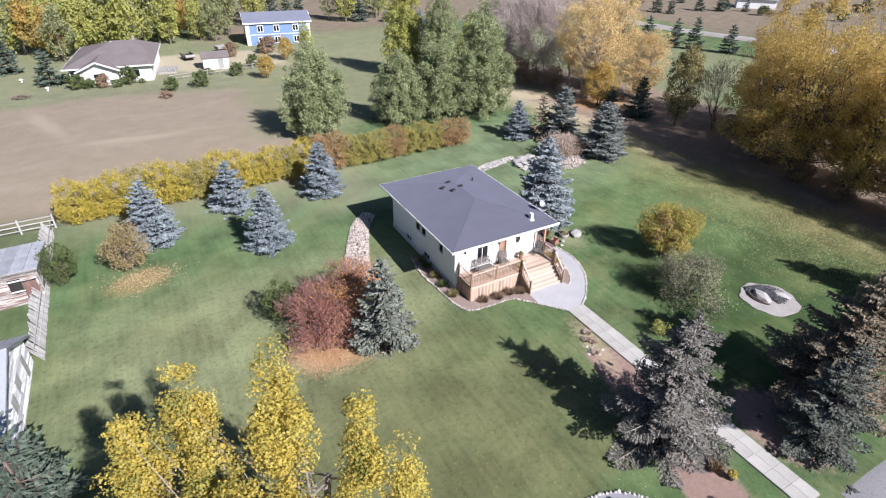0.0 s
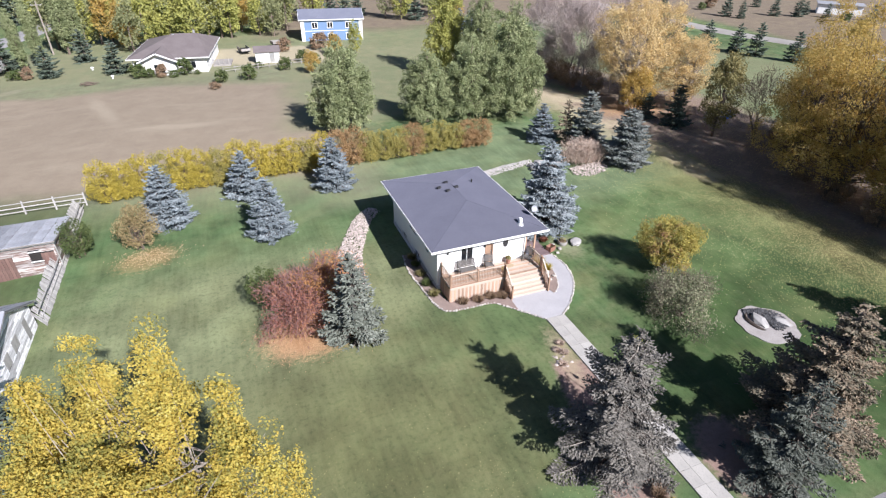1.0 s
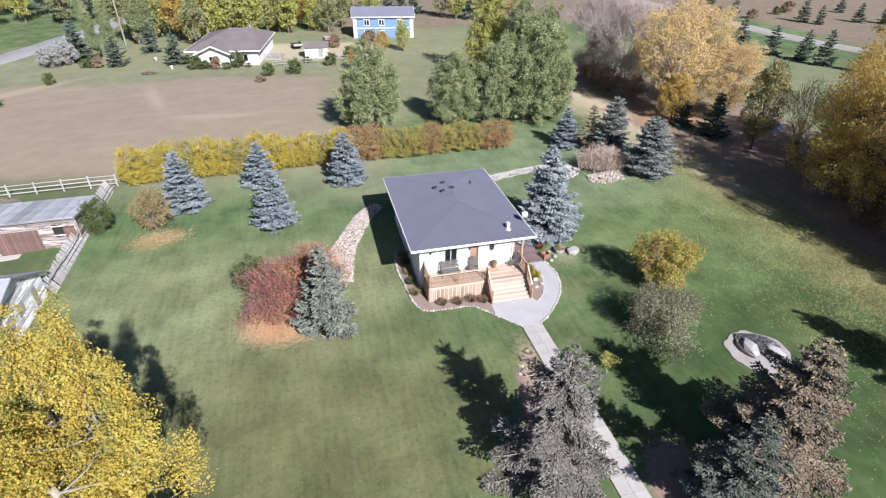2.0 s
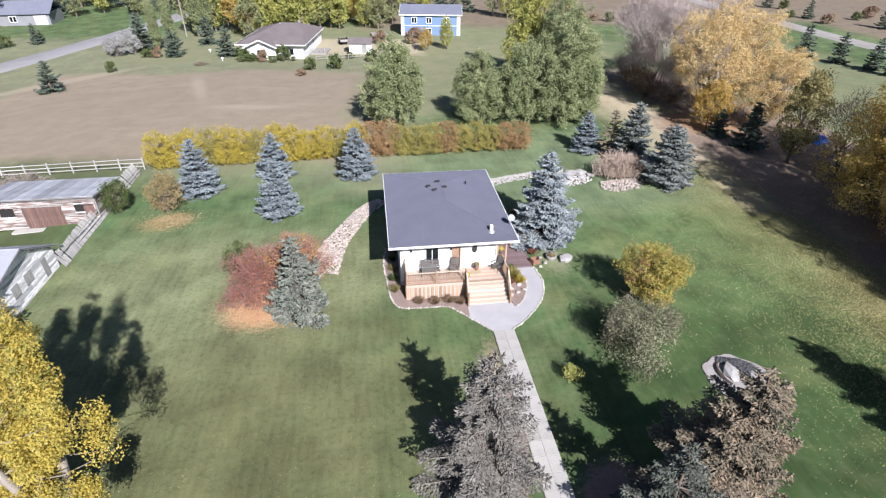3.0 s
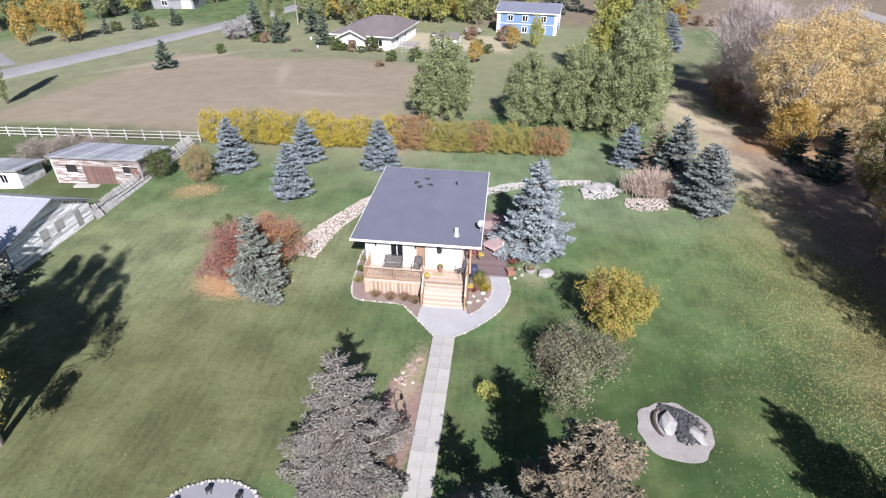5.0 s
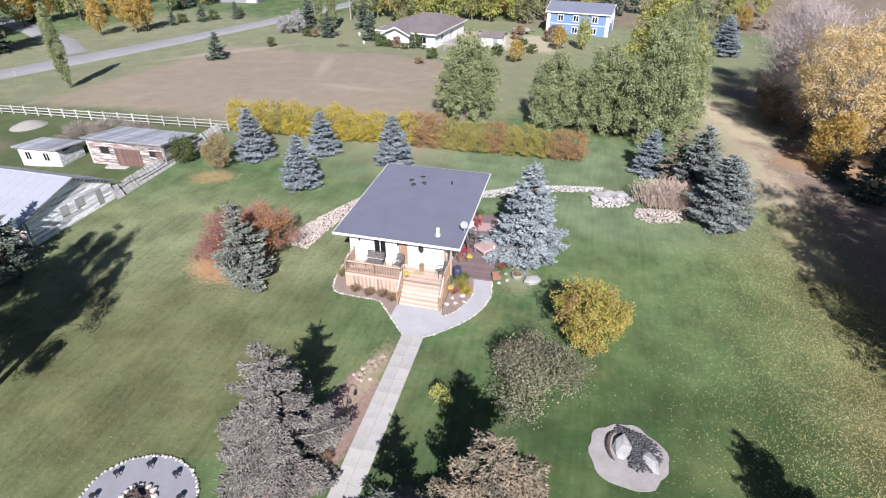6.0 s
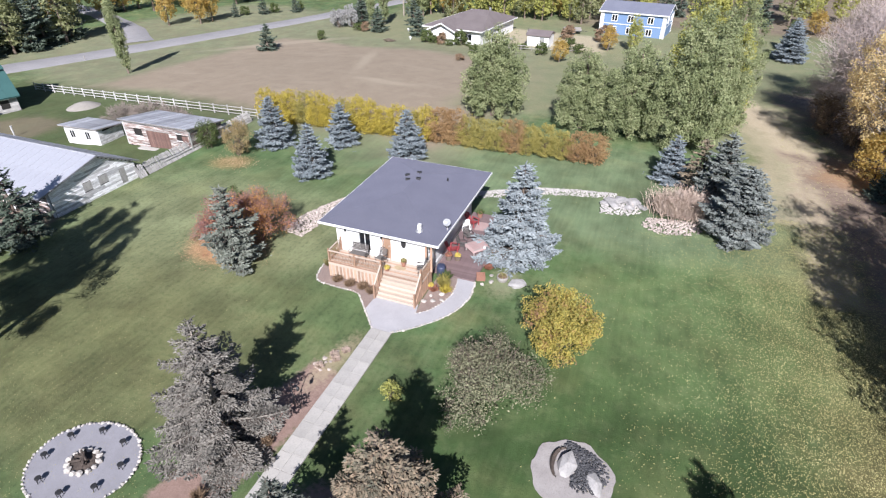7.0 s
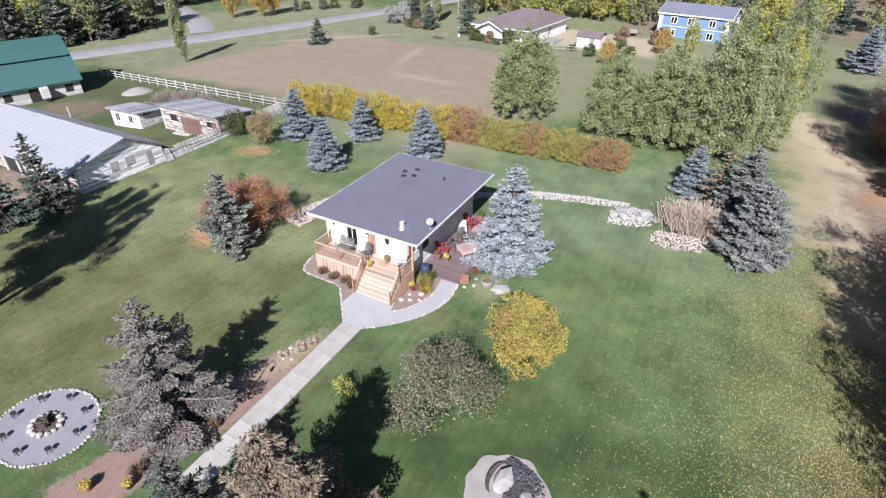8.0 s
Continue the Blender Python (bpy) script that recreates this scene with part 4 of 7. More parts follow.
    for vx, vy in ((2.6, 6.4), (3.35, 6.9), (3.0, 5.55), (3.75, 5.75)):
        z = 3.72 + slope * min(vx - ex0, ex1 - vx, vy - ey0, ey1 - vy)
        vent = box("roof_vent", roof, vx, vy, z - 0.03, 0.30, 0.20, 0.09, M_BLACK, (8, 0, 12))
        box("vent_cap", vent, 0, 0, 0.1, 0.34, 0.24, 0.04, M_BLACK)
    vx, vy = 5.6, 7.0
    part("plumbing_vent", make_mesh("plumbing_vent", *lathe([(0.06, -0.1), (0.06, 0.25), (0.05, 0.25)], 10), M_BLACK), roof, pose(vx, vy, 3.72 + slope * (ex1 - vx)))
    # chimney flue and dish
    fx, fy = 6.25, 0.15
    flue = part("flue", box_mesh(0.22, 0.26, 0.44, M_WHITE, 0.02, "flue"), roof, pose(fx, fy, 3.72 + slope * (fy - ey0)), "short pale boxed chimney flue")
    part("flashing", make_mesh("flashing", *lathe([(0.30, -0.06), (0.14, 0.10)], 14), M_METAL), flue)
    dish = part("satellite_dish", make_mesh("satellite_dish", *lathe([(0.02, 0.0), (0.10, 0.015), (0.19, 0.045), (0.25, 0.085), (0.26, 0.10), (0.19, 0.06), (0.10, 0.03), (0.02, 0.02)], 18), M_DISH, True), house, pose(ex1 - 0.12, 1.05, 4.35, 58, 0, 8), "pale grey satellite dish on a bracket")
    part("dish_arm", make_mesh("dish_arm", *tube([(0, -0.3, 0.06), (0, -0.1, 0.45)], [0.014, 0.012], 5), M_METAL), dish)
    part("dish_post", make_mesh("dish_post", *tube([(0, 0, -0.02), (0, -0.30, -0.3), (0, -0.62, -0.36)], [0.022, 0.022, 0.022], 6), M_METAL), dish)
    # porch posts at the corner
    for px, py in ((w + 0.66, -0.35), (w + 0.15, -0.02)):
        box("porch_post", house, px, py, 1.2, 0.12, 0.12, 2.38, M_CEDAR)
    part("downpipe", make_mesh("downpipe", *tube([(w + 0.05, -0.08, 0.05), (w + 0.05, -0.08, 3.4), (w + 0.05, -0.6, 3.6)], [0.04, 0.04, 0.04], 6), M_WHITE), house)
    for lx, lz in ((0.75, 2.75), (3.5, 2.75)):
        part("wall_lamp", make_mesh("wall_lamp", *lathe([(0.05, 0), (0.07, 0.05), (0.06, 0.16), (0.02, 0.2)], 8), M_BLACK), house, pose(lx, -0.08, lz))
    return house


bungalow()


def front_deck():
    """Raised cedar deck before the front wall, with a railing, boarded skirt and wide pale steps."""
    x0, x1, y0, y1, z = 15.75, 22.65, 23.95, 25.66, 1.2
    deck = thing("front_deck", x0, y0, 0, "raised cedar deck with railing and wide pale steps", "deck")
    w, d = x1 - x0, y1 - y0
    xs = 4.05                                                # the steps begin here
    n = 12
    for k in range(n):
        box("deck_board", deck, w / 2, (k + 0.5) * d / n, z - 0.035, w, d / n - 0.012, 0.035, M_PALEBOARD if k % 3 else M_CEDAR, bevel=0.004)
    for px in (0.1, 2.1, xs - 0.1, w - 0.1):
        for py in (0.1, d - 0.15):
            box("deck_post", deck, px, py, -0.1, 0.12, 0.12, z + 0.06, M_CEDAR)
    k = 0
    x = 0.0
    while x < xs:
        box("skirt_board", deck, x + 0.07, -0.02, 0.04, 0.128, 0.025, z - 0.12, M_PALEBOARD if k % 2 else M_CEDAR, bevel=0.004)
        x += 0.14
        k += 1
    for k in range(12):
        box("skirt_board", deck, -0.02, 0.07 + 0.14 * k, 0.04, 0.025, 0.128, z - 0.12, M_CEDAR, bevel=0.004)
        box("skirt_board", deck, w + 0.02, 0.07 + 0.14 * k, 0.04, 0.025, 0.128, z - 0.12, M_CEDAR, bevel=0.004)
    box("rim_board", deck, xs / 2, -0.02, z - 0.2, xs, 0.04, 0.19, M_PALEBOARD)
    # railing: posts, rails and balusters
    def rail(ax, ay, bx, by, za=z, zb=z, posts=(0, 1)):
        length = math.dist((ax, ay), (bx, by))
        turn = math.degrees(math.atan2(by - ay, bx - ax))
        tilt = -math.degrees(math.atan2(zb - za, length))
        run = math.hypot(length, zb - za)
        for hz, sz, mat in ((0.90, 0.05, M_PALEBOARD), (0.12, 0.05, M_RAIL)):
            box("handrail" if hz > 0.5 else "bottom_rail", deck, (ax + bx) / 2, (ay + by) / 2, (za + zb) / 2 + hz - 0.025, run, 0.1 if hz > 0.5 else 0.05, sz, mat, (0, tilt, turn))
        m = int(length / 0.115)
        for i in range(1, m):
            f = i / m
            box("baluster", deck, ax + (bx - ax) * f, ay + (by - ay) * f, za + (zb - za) * f + 0.12, 0.03, 0.03, 0.78, M_RAIL, bevel=0.004)
        for f in posts:
            box("rail_post", deck, ax + (bx - ax) * f, ay + (by - ay) * f, za + (zb - za) * f - 0.02, 0.1, 0.1, 1.06, M_RAIL)
    rail(0.05, 0.05, xs - 0.05, 0.05, posts=(0, 0.5, 1))
    rail(0.05, 0.05, 0.05, d - 0.05, posts=(1,))
    rail(w - 0.05, 0.05, w - 0.05, d - 0.1, posts=(0, 1))
    # steps
    count, run = 6, 0.21
    for k in range(count - 1):
        zt = z - (k + 1) * z / count
        yy = -(k + 0.5) * run
        step = box("step", deck, (xs + w) / 2, yy - 0.02, zt - 0.045, w - xs - 0.1, run + 0.05, 0.045, M_PALEBOARD)
        box("riser", step, 0, -run / 2 + 0.01, -z / count + 0.045, w - xs - 0.12, 0.025, z / count - 0.05, M_PALEBOARD)
    box("riser", deck, (xs + w) / 2, -0.01, z - z / count + 0.005, w - xs - 0.1, 0.025, z / count - 0.045, M_PALEBOARD)
    for px in (xs, w - 0.02):
        verts = [(px - 0.03, 0, z), (px - 0.03, 0, 0), (px - 0.03, -count * run, 0), (px - 0.03, -count * run, 0.12)]
        verts += [(a + 0.06, b, c) for a, b, c in verts]
        part("stringer", make_mesh("stringer", verts, [(0, 1, 2, 3), (7, 6, 5, 4), (0, 3, 7, 4), (3, 2, 6, 7), (0, 4, 5, 1), (1, 5, 6, 2)], M_CEDAR), deck)
        rail(px, -0.08, px, -count * run + 0.05, z - 0.05, 0.12, posts=(0, 1))
    return deck


front_deck()


def patio():
    """Low brown deck along the east wall."""
    x0, x1, y0, y1 = 22.2, 25.25, 26.9, 36.0
    deck = thing("patio_deck", x0, y0, 0, "low dark brown board patio beside the bungalow", "patio")
    n = 64
    for k in range(n):
        box("patio_board", deck, (x1 - x0) / 2, (k + 0.5) * (y1 - y0) / n, 0.05, x1 - x0, (y1 - y0) / n - 0.008, 0.05, M_PATIO, bevel=0.004)
    for sx, sy, a, b in ((x1 - x0 + 0.06, 0.05, (x1 - x0) / 2, -0.03), (0.05, y1 - y0 + 0.06, x1 - x0 + 0.03, (y1 - y0) / 2)):
        box("edge_board", deck, a, b, 0.0, sx, sy, 0.1, M_PATIO)
    return deck


patio()

# ---------------------------------------------------------------- walk, path and beds


def walkway():
    """Two columns of concrete slabs from the drive to the round landing."""
    walk_ob = thing("slab_walk", 21.6, 4.4, 0, "straight walk of pale concrete slabs", "walk", kind="structure")
    r = random.Random(4)
    bed = part("bedding", box_mesh(1.36, 15.9, 0.03, M_GRAVEL, 0), walk_ob, pose(0, 7.9, 0.0))
    y = 0.0
    sizes = [box_mesh(0.668, q, 0.045, M_CONCRETE, 0.008, "slab") for q in (0.908, 0.914)]
    for k in range(17):
        for s in (-1, 1):
            part("slab", sizes[r.randrange(2)], walk_ob, pose(s * 0.338, 0.46 + k * 0.925, 0.028 + r.uniform(0, 0.008), r.uniform(-0.4, 0.4), r.uniform(-0.4, 0.4), r.uniform(-0.5, 0.5)))
    return walk_ob


walkway()


def outline_mesh(name, pts, z, thick, material):
    """A flat slab with the given outline."""
    n = len(pts)
    verts = [(x, y, z) for x, y in pts] + [(x, y, z - thick) for x, y in pts]
    faces = [tuple(range(n)), tuple(range(2 * n - 1, n - 1, -1))] + [(i, i + n, (i + 1) % n + n, (i + 1) % n) for i in range(n)]
    return make_mesh(name, verts, faces, material)


def smooth_line(pts, n=8, closed=False):
    """A smooth curve through a few points."""
    out = []
    m = len(pts)
    for i in range(m if closed else m - 1):
        p = [Vector(pts[(i + k) % m] if closed else pts[min(max(i + k, 0), m - 1)]) for k in (-1, 0, 1, 2)]
        for k in range(n):
            t = k / n
            q = 0.5 * (2 * p[1] + (p[2] - p[0]) * t + (2 * p[0] - 5 * p[1] + 4 * p[2] - p[3]) * t * t + (3 * p[1] - p[0] - 3 * p[2] + p[3]) * t ** 3)
            out.append((q.x, q.y))
    if not closed:
        out.append(tuple(pts[-1]))
    return out


WEST_EDGE = [(14.6, 30.6), (14.35, 28.6), (14.5, 26.4), (14.7, 24.4), (15.2, 23.2), (16.6, 22.95), (18.4, 22.85), (19.3, 22.0), (20.1, 21.1), (20.9, 20.15)]
EAST_EDGE = [(22.2, 20.15), (23.0, 20.75), (24.2, 22.0), (25.2, 23.6), (25.55, 25.2), (25.35, 26.8)]
INNER_EDGE = [(22.9, 22.35), (23.6, 23.0), (24.15, 24.2), (24.35, 25.4), (24.1, 26.8)]
west_line, east_line, inner_line = smooth_line(WEST_EDGE), smooth_line(EAST_EDGE), smooth_line(INNER_EDGE)

path_out = west_line[-14:] + east_line + list(reversed(inner_line)) + [(22.7, 23.2), (19.75, 23.2)]
path_ob = part("curved_path", outline_mesh("curved_path", path_out, 0.05, 0.08, M_PAVING))
tagged(path_ob, "grey paved landing and curved path to the patio", "path", kind="structure")
bed_a = part("front_bed", outline_mesh("front_bed", west_line[:-12] + [(19.75, 22.9), (19.75, 24.1), (15.6, 24.2), (15.45, 30.6)], 0.06, 0.1, M_BEDSOIL))
tagged(bed_a, "dry brown flower bed round the deck", "flower bed", kind="structure")
bed_b = part("side_bed", outline_mesh("side_bed", inner_line + [(22.75, 26.8), (22.75, 23.3)], 0.065, 0.1, M_BEDSOIL))
tagged(bed_b, "dry brown flower bed between steps and path", "flower bed", kind="structure")

STONES = [rock_mesh(k, 0.09, 0.7, M_STONE) for k in range(6)]


def border(name, line, label, gap=0.2, size=1.0):
    """Single pale stones set along a line."""
    ob = thing(name, line[0][0], line[0][1], 0, label, "stone edging")
    r = random.Random(len(line))
    o = Vector((*line[0], 0))
    left = 0.0
    for a, b in zip(line, line[1:]):
        length = math.dist(a, b)
        s = left
        while s < length:
            f = s / length
            p = Vector((a[0] + (b[0] - a[0]) * f, a[1] + (b[1] - a[1]) * f, 0.06)) - o
            q = r.uniform(0.7, 1.25) * size
            part("stone", r.choice(STONES), ob, pose(p.x + r.uniform(-0.03, 0.03), p.y + r.uniform(-0.03, 0.03), p.z, r.uniform(-20, 20), r.uniform(-20, 20), r.uniform(0, 360)) @ Matrix.Scale(q, 4))
            s += gap * r.uniform(0.85, 1.2)
        left = s - length
    return ob


border("bed_edging", west_line, "pale stones edging the front flower bed", 0.2)
border("path_edging", east_line, "pale stones edging the curved path", 0.2)
border("path_edging", inner_line, "pale stones edging the inner bed", 0.24, 0.8)


def pebbles(name, line, width, label, per_metre=70, size=0.1, seed=1, material=None, category="rock strip", ends=1.0):
    """A bed of river pebbles along a line, with widths at its points."""
    r = np.random.default_rng(seed)
    shapes = []
    for k in range(4):
        me = rock_mesh(40 + k + seed, 1.0, 0.65, M_PEBBLE, "pebble", 1)
        shapes.append((np.array([v.co for v in me.vertices]), [tuple(p.vertices) for p in me.polygons]))
        bpy.data.meshes.remove(me)
    verts, faces = [], []
    pts = smooth_line(line, 10)
    ws = np.interp(np.linspace(0, 1, len(pts)), np.linspace(0, 1, len(width)), width)
    n = 0
    for i in range(len(pts) - 1):
        a, b = Vector((*pts[i], 0)), Vector((*pts[i + 1], 0))
        s = Vector((-(b - a).y, (b - a).x, 0)).normalized()
        for k in range(int(per_metre * (b - a).length * ws[i])):
            p = a.lerp(b, r.random()) + s * ws[i] * r.uniform(-0.5, 0.5)
            v, f = shapes[r.integers(0, 4)]
            q = size * r.uniform(0.55, 1.5)
            t = r.uniform(0, 6.28)
            rot = np.array([[math.cos(t), -math.sin(t), 0], [math.sin(t), math.cos(t), 0], [0, 0, 1]])
            hump = 0.10 * (1 - (2 * (p - a.lerp(b, 0.5)).length / max(ws[i], 0.1)) ** 2)
            verts.append((v * q) @ rot.T + (p.x, p.y, max(0, hump) + 0.05 + r.uniform(0, 0.04)))
            faces += [tuple(j + n for j in g) for g in f]
            n += len(v)
    ob = part(name, make_mesh(name, np.concatenate(verts).tolist(), faces, material or M_PEBBLE))
    return tagged(ob, label, category, kind="stuff")


pebbles("pebble_strip", [(9.9, 27.6), (10.2, 29.6), (10.8, 32.0), (11.9, 34.6), (13.2, 37.2), (14.5, 38.6)], [2.3, 2.2, 1.9, 1.7, 1.5, 1.3], "strip of tan river stones on the lawn", 115, 0.062, 3)
pebbles("pebble_strip", [(19.0, 38.2), (22.5, 39.6), (25.5, 41.4), (29.0, 42.5), (33.0, 43.3)], [1.3, 1.3, 1.4, 1.3, 1.0], "curving strip of pale stones behind the bungalow", 80, 0.065, 5, M_PALEPEBBLE)
pebbles("pebble_bed", [(35.6, 39.6), (36.8, 39.3), (38.4, 39.6), (39.6, 40.2)], [1.6, 2.6, 2.4, 1.4], "mound of pinkish river stones by the reeds", 72, 0.07, 7)
pebbles("pebble_bed", [(31.9, 40.7), (33.4, 41.0), (35.0, 41.6)], [1.8, 2.4, 1.4], "stone surround of the small rockery pond", 70, 0.07, 9, M_PALEPEBBLE)


def rockery():
    """Large flat pale slabs round a small pond."""
    r = random.Random(11)
    for k, (x, y, s) in enumerate(((32.6, 42.0, 0.75), (33.5, 42.4, 0.85), (34.5, 42.2, 0.8), (33.0, 41.2, 0.6), (34.2, 41.3, 0.55), (35.2, 41.7, 0.6), (32.2, 41.3, 0.5))):
        ob = part("rockery_slab", rock_mesh(60 + k, s * 0.85, 0.45, M_BOULDER, "rockery_slab", 1), None, pose(x, y, 0.22, r.uniform(-12, 12), r.uniform(-12, 12), r.uniform(0, 360)))
        tagged(ob, "large flat pale grey rockery stone", "boulder", "rockery stones")


rockery()


def stone_garden():
    """Oval gravel bed with dark gravel in the middle and big pale boulders."""
    cx, cy = 34.0, 14.6
    oval = lambda rx, ry, seed, turn: [(cx + math.cos(a + turn) * rx * (1 + 0.17 * noise.noise((math.cos(a) * 2, math.sin(a) * 2, seed))), cy + math.sin(a + turn) * ry * (1 + 0.17 * noise.noise((math.cos(a) * 2, math.sin(a) * 2, seed)))) for a in np.linspace(0, 2 * math.pi, 40, endpoint=False)]
    pad = part("gravel_oval", outline_mesh("gravel_oval", oval(1.85, 1.8, 3, 0), 0.05, 0.1, M_GRAVEL))
    tagged(pad, "pale concrete and gravel oval on the lawn", "gravel bed", kind="structure")
    pebbles("dark_gravel", [(33.5, 16.1), (34.4, 15.6), (34.9, 15.0), (34.5, 14.3), (34.0, 14.2)], [0.4, 1.0, 1.5, 1.3, 0.4], "dark gravel spread over the pale oval", 300, 0.045, 21, M_DARKSTONE, "gravel")
    for k, (x, y, s, f, t) in enumerate(((33.72, 14.95, 0.62, 0.40, 5), (35.05, 14.4, 0.52, 0.38, 20))):
        ob = part("boulder", rock_mesh(81 + k, s, f, M_BOULDER, "boulder", 1), None, pose(x, y, s * f * 0.55, 8, 5, t) @ Matrix.Diagonal((0.75, 1.25, 1, 1)))
        tagged(ob, "big pale grey boulder in the gravel oval", "boulder", "oval boulders")
    # no real edging: a dark crescent standing in for the boulder's shadow
    ring = part("rubber_edge", make_mesh("rubber_edge", *tube([(33.5 + 0.45 * math.cos(a), 14.95 + 0.85 * math.sin(a), 0.1) for a in np.linspace(1.5, 4.4, 14)], [0.03 + 0.09 * math.sin(math.pi * (k + 0.5) / 14) for k in range(14)], 6), M_ASH))
    tagged(ring, "dark crescent modelled as the boulder's shadow in the gravel oval", "edging")


stone_garden()


def fire_circle():
    """Pale gravel ring with a stone fire pit and black log stools."""
    cx, cy = 12.85, 7.0
    disc = [(cx + 2.6 * math.cos(a), cy + 2.2 * math.sin(a)) for a in np.linspace(0, 2 * math.pi, 48, endpoint=False)]
    pad = part("gravel_circle", outline_mesh("gravel_circle", disc, 0.05, 0.1, M_PADGRAVEL))
    tagged(pad, "pale grey gravel circle round the fire pit", "gravel bed", kind="structure")
    border("circle_edging", disc + disc[:1], "white stones edging the fire circle", 0.19, 0.95)
    pit = thing("fire_pit", cx, cy, 0.05, "ring of pale stones filled with ash and charred wood", "fire pit")
    r = random.Random(9)
    for k in range(13):
        a = 6.283 * k / 13
        part("pit_stone", r.choice(STONES), pit, pose(0.72 * math.cos(a), 0.62 * math.sin(a), 0.08, r.uniform(-20, 20), 0, r.uniform(0, 360)) @ Matrix.Scale(r.uniform(1.5, 2.1), 4))
    part("ash", make_mesh("ash", *lathe([(0.66, 0.02), (0.5, 0.06), (0.1, 0.09)], 18), M_ASH), pit)
    for k in range(7):
        a = r.uniform(0, 3.14)
        part("charred_log", make_mesh("charred_log", *tube([(-0.35, 0, 0), (0, 0.02, 0.02), (0.35, 0, 0)], [0.05, 0.06, 0.045], 7), M_ASH), pit, pose(r.uniform(-0.2, 0.2), r.uniform(-0.2, 0.2), 0.13 + 0.03 * k, 0, r.uniform(-12, 12), math.degrees(a)))
    stool = None
    for k in range(8):
        a = 6.283 * (k + 0.35) / 8
        m = pose(cx + 1.95 * math.cos(a), cy + 1.62 * math.sin(a), 0.05, 0, 0, math.degrees(a))
        if stool is None:
            stool = thing("folding_seat", 0, 0, 0, "small black seat on the gravel circle", "stool", "seats round the fire pit")
            part("seat", make_mesh("seat", *lathe([(0.12, 0.24), (0.14, 0.25), (0.14, 0.29), (0.11, 0.30)], 12), M_BLACK), stool)
            for q in range(4):
                b = 1.5708 * q + 0.78
                part("leg", make_mesh("leg", *tube([(0.13 * math.cos(b), 0.13 * math.sin(b), 0), (0.10 * math.cos(b), 0.10 * math.sin(b), 0.25)], [0.018, 0.018], 5), M_BLACK), stool)
            stool.matrix_basis = m
        else:
            copy_thing(stool, m)


fire_circle()

# ---------------------------------------------------------------- conifers
blue = spruce("blue_spruce", 11, 5.3, 2.15, L_BLUE, "full blue spruce standing on the lawn", "spruce tree", "blue spruces by the hedge", step=0.42, tuft=0.23, boughs=9.5, ragged=0.11, top=0.74)
put(blue, -2.0, 42.3, 20)
again(blue, 5.75, 37.3, 140, 0.90, 1.08)
again(blue, 12.35, 44.6, 310, 0.96, 0.98)
blue_b = spruce("blue_spruce", 21, 4.5, 2.0, L_BLUE, "small full blue spruce close to the hedge", "spruce tree", "blue spruces by the hedge", step=0.42, tuft=0.23, boughs=9, ragged=0.14, top=0.76)
put(blue_b, 4.4, 45.2, 250)
tall_blue = spruce("blue_spruce", 12, 7.5, 2.75, L_SILVER, "tall silvery blue spruce beside the patio", ragged=0.17, boughs=10, step=0.5, tuft=0.26, top=0.76)
put(tall_blue, 27.2, 31.2, 70)
grey = spruce("grey_spruce", 13, 5.4, 2.1, L_MAPLESPRUCE, "grey-green spruce beside the red maple", ragged=0.2, gaps=0.1, step=0.52, tuft=0.24, boughs=8.5, top=0.74)
put(grey, 9.0, 22.6, 10, 1.02, 1.16)
again(blue_b, 37.2, 48.4, 80, 0.95, 1.04, "small blue spruce at the end of the hedge")
dark = spruce("green_spruce", 14, 6.0, 2.75, L_DEEPSPRUCE, "broad grey-green spruce beside the pebble mound", ragged=0.14, boughs=10, top=0.62, step=0.48, tuft=0.25)
put(dark, 42.0, 39.6, 30)
middle = spruce("blue_grey_spruce", 22, 6.4, 2.5, L_GREYSPRUCE, "blue-grey spruce in the clump behind the reeds", ragged=0.16, tuft=0.25, boughs=9, top=0.72)
put(middle, 41.0, 45.2, 160)
thin = spruce("thinning_spruce", 15, 5.0, 1.6, L_BROWNSPRUCE, "thin brownish spruce between blue spruces", boughs=6, ragged=0.3, gaps=0.2)
put(thin, 39.3, 46.8, 0)
near_grey = spruce("old_spruce", 16, 7.9, 2.7, L_OLDSPRUCE, "open grey old spruce beside the slab walk", step=0.6, tuft=0.15, boughs=7.5, ragged=0.27, skirt=0.06, bark=M_BARK_PALE, gaps=0.2, slim=0.3, top=0.66, hang=0.22, tipup=0.2)
put(near_grey, 18.5, 10.2, 40)
brown_top = spruce("cone_laden_spruce", 17, 8.4, 2.9, L_BROWNSPRUCE, "dense spruce with a brown cone-laden top", step=0.56, tuft=0.16, ragged=0.26, gaps=0.14, slim=0.32, top=0.66)
put(brown_top, 28.3, 7.7, 110)
young = spruce("grey_green_spruce", 18, 6.7, 2.2, L_DARKSPRUCE, "slim grey-green spruce by the driveway end of the walk", step=0.52, tuft=0.16, ragged=0.26, gaps=0.14, slim=0.3)
put(young, 24.9, 6.2, 200)
again(brown_top, 42.9, 5.9, 75, 1.05, 1.05, "tall spruce casting shade on the lawn")
barn_spruce = spruce("dark_spruce", 19, 6.6, 1.9, L_GREEN_SPRUCE, "dark green spruce beside the old barn", ragged=0.3, boughs=6.5, gaps=0.14)
put(barn_spruce, -8.2, 19.6, 15, 1.0, 1.06)
again(barn_spruce, -10.6, 13.4, 115, 1.15, 1.0)
again(barn_spruce, -9.6, 16.8, 215, 1.0, 1.05)
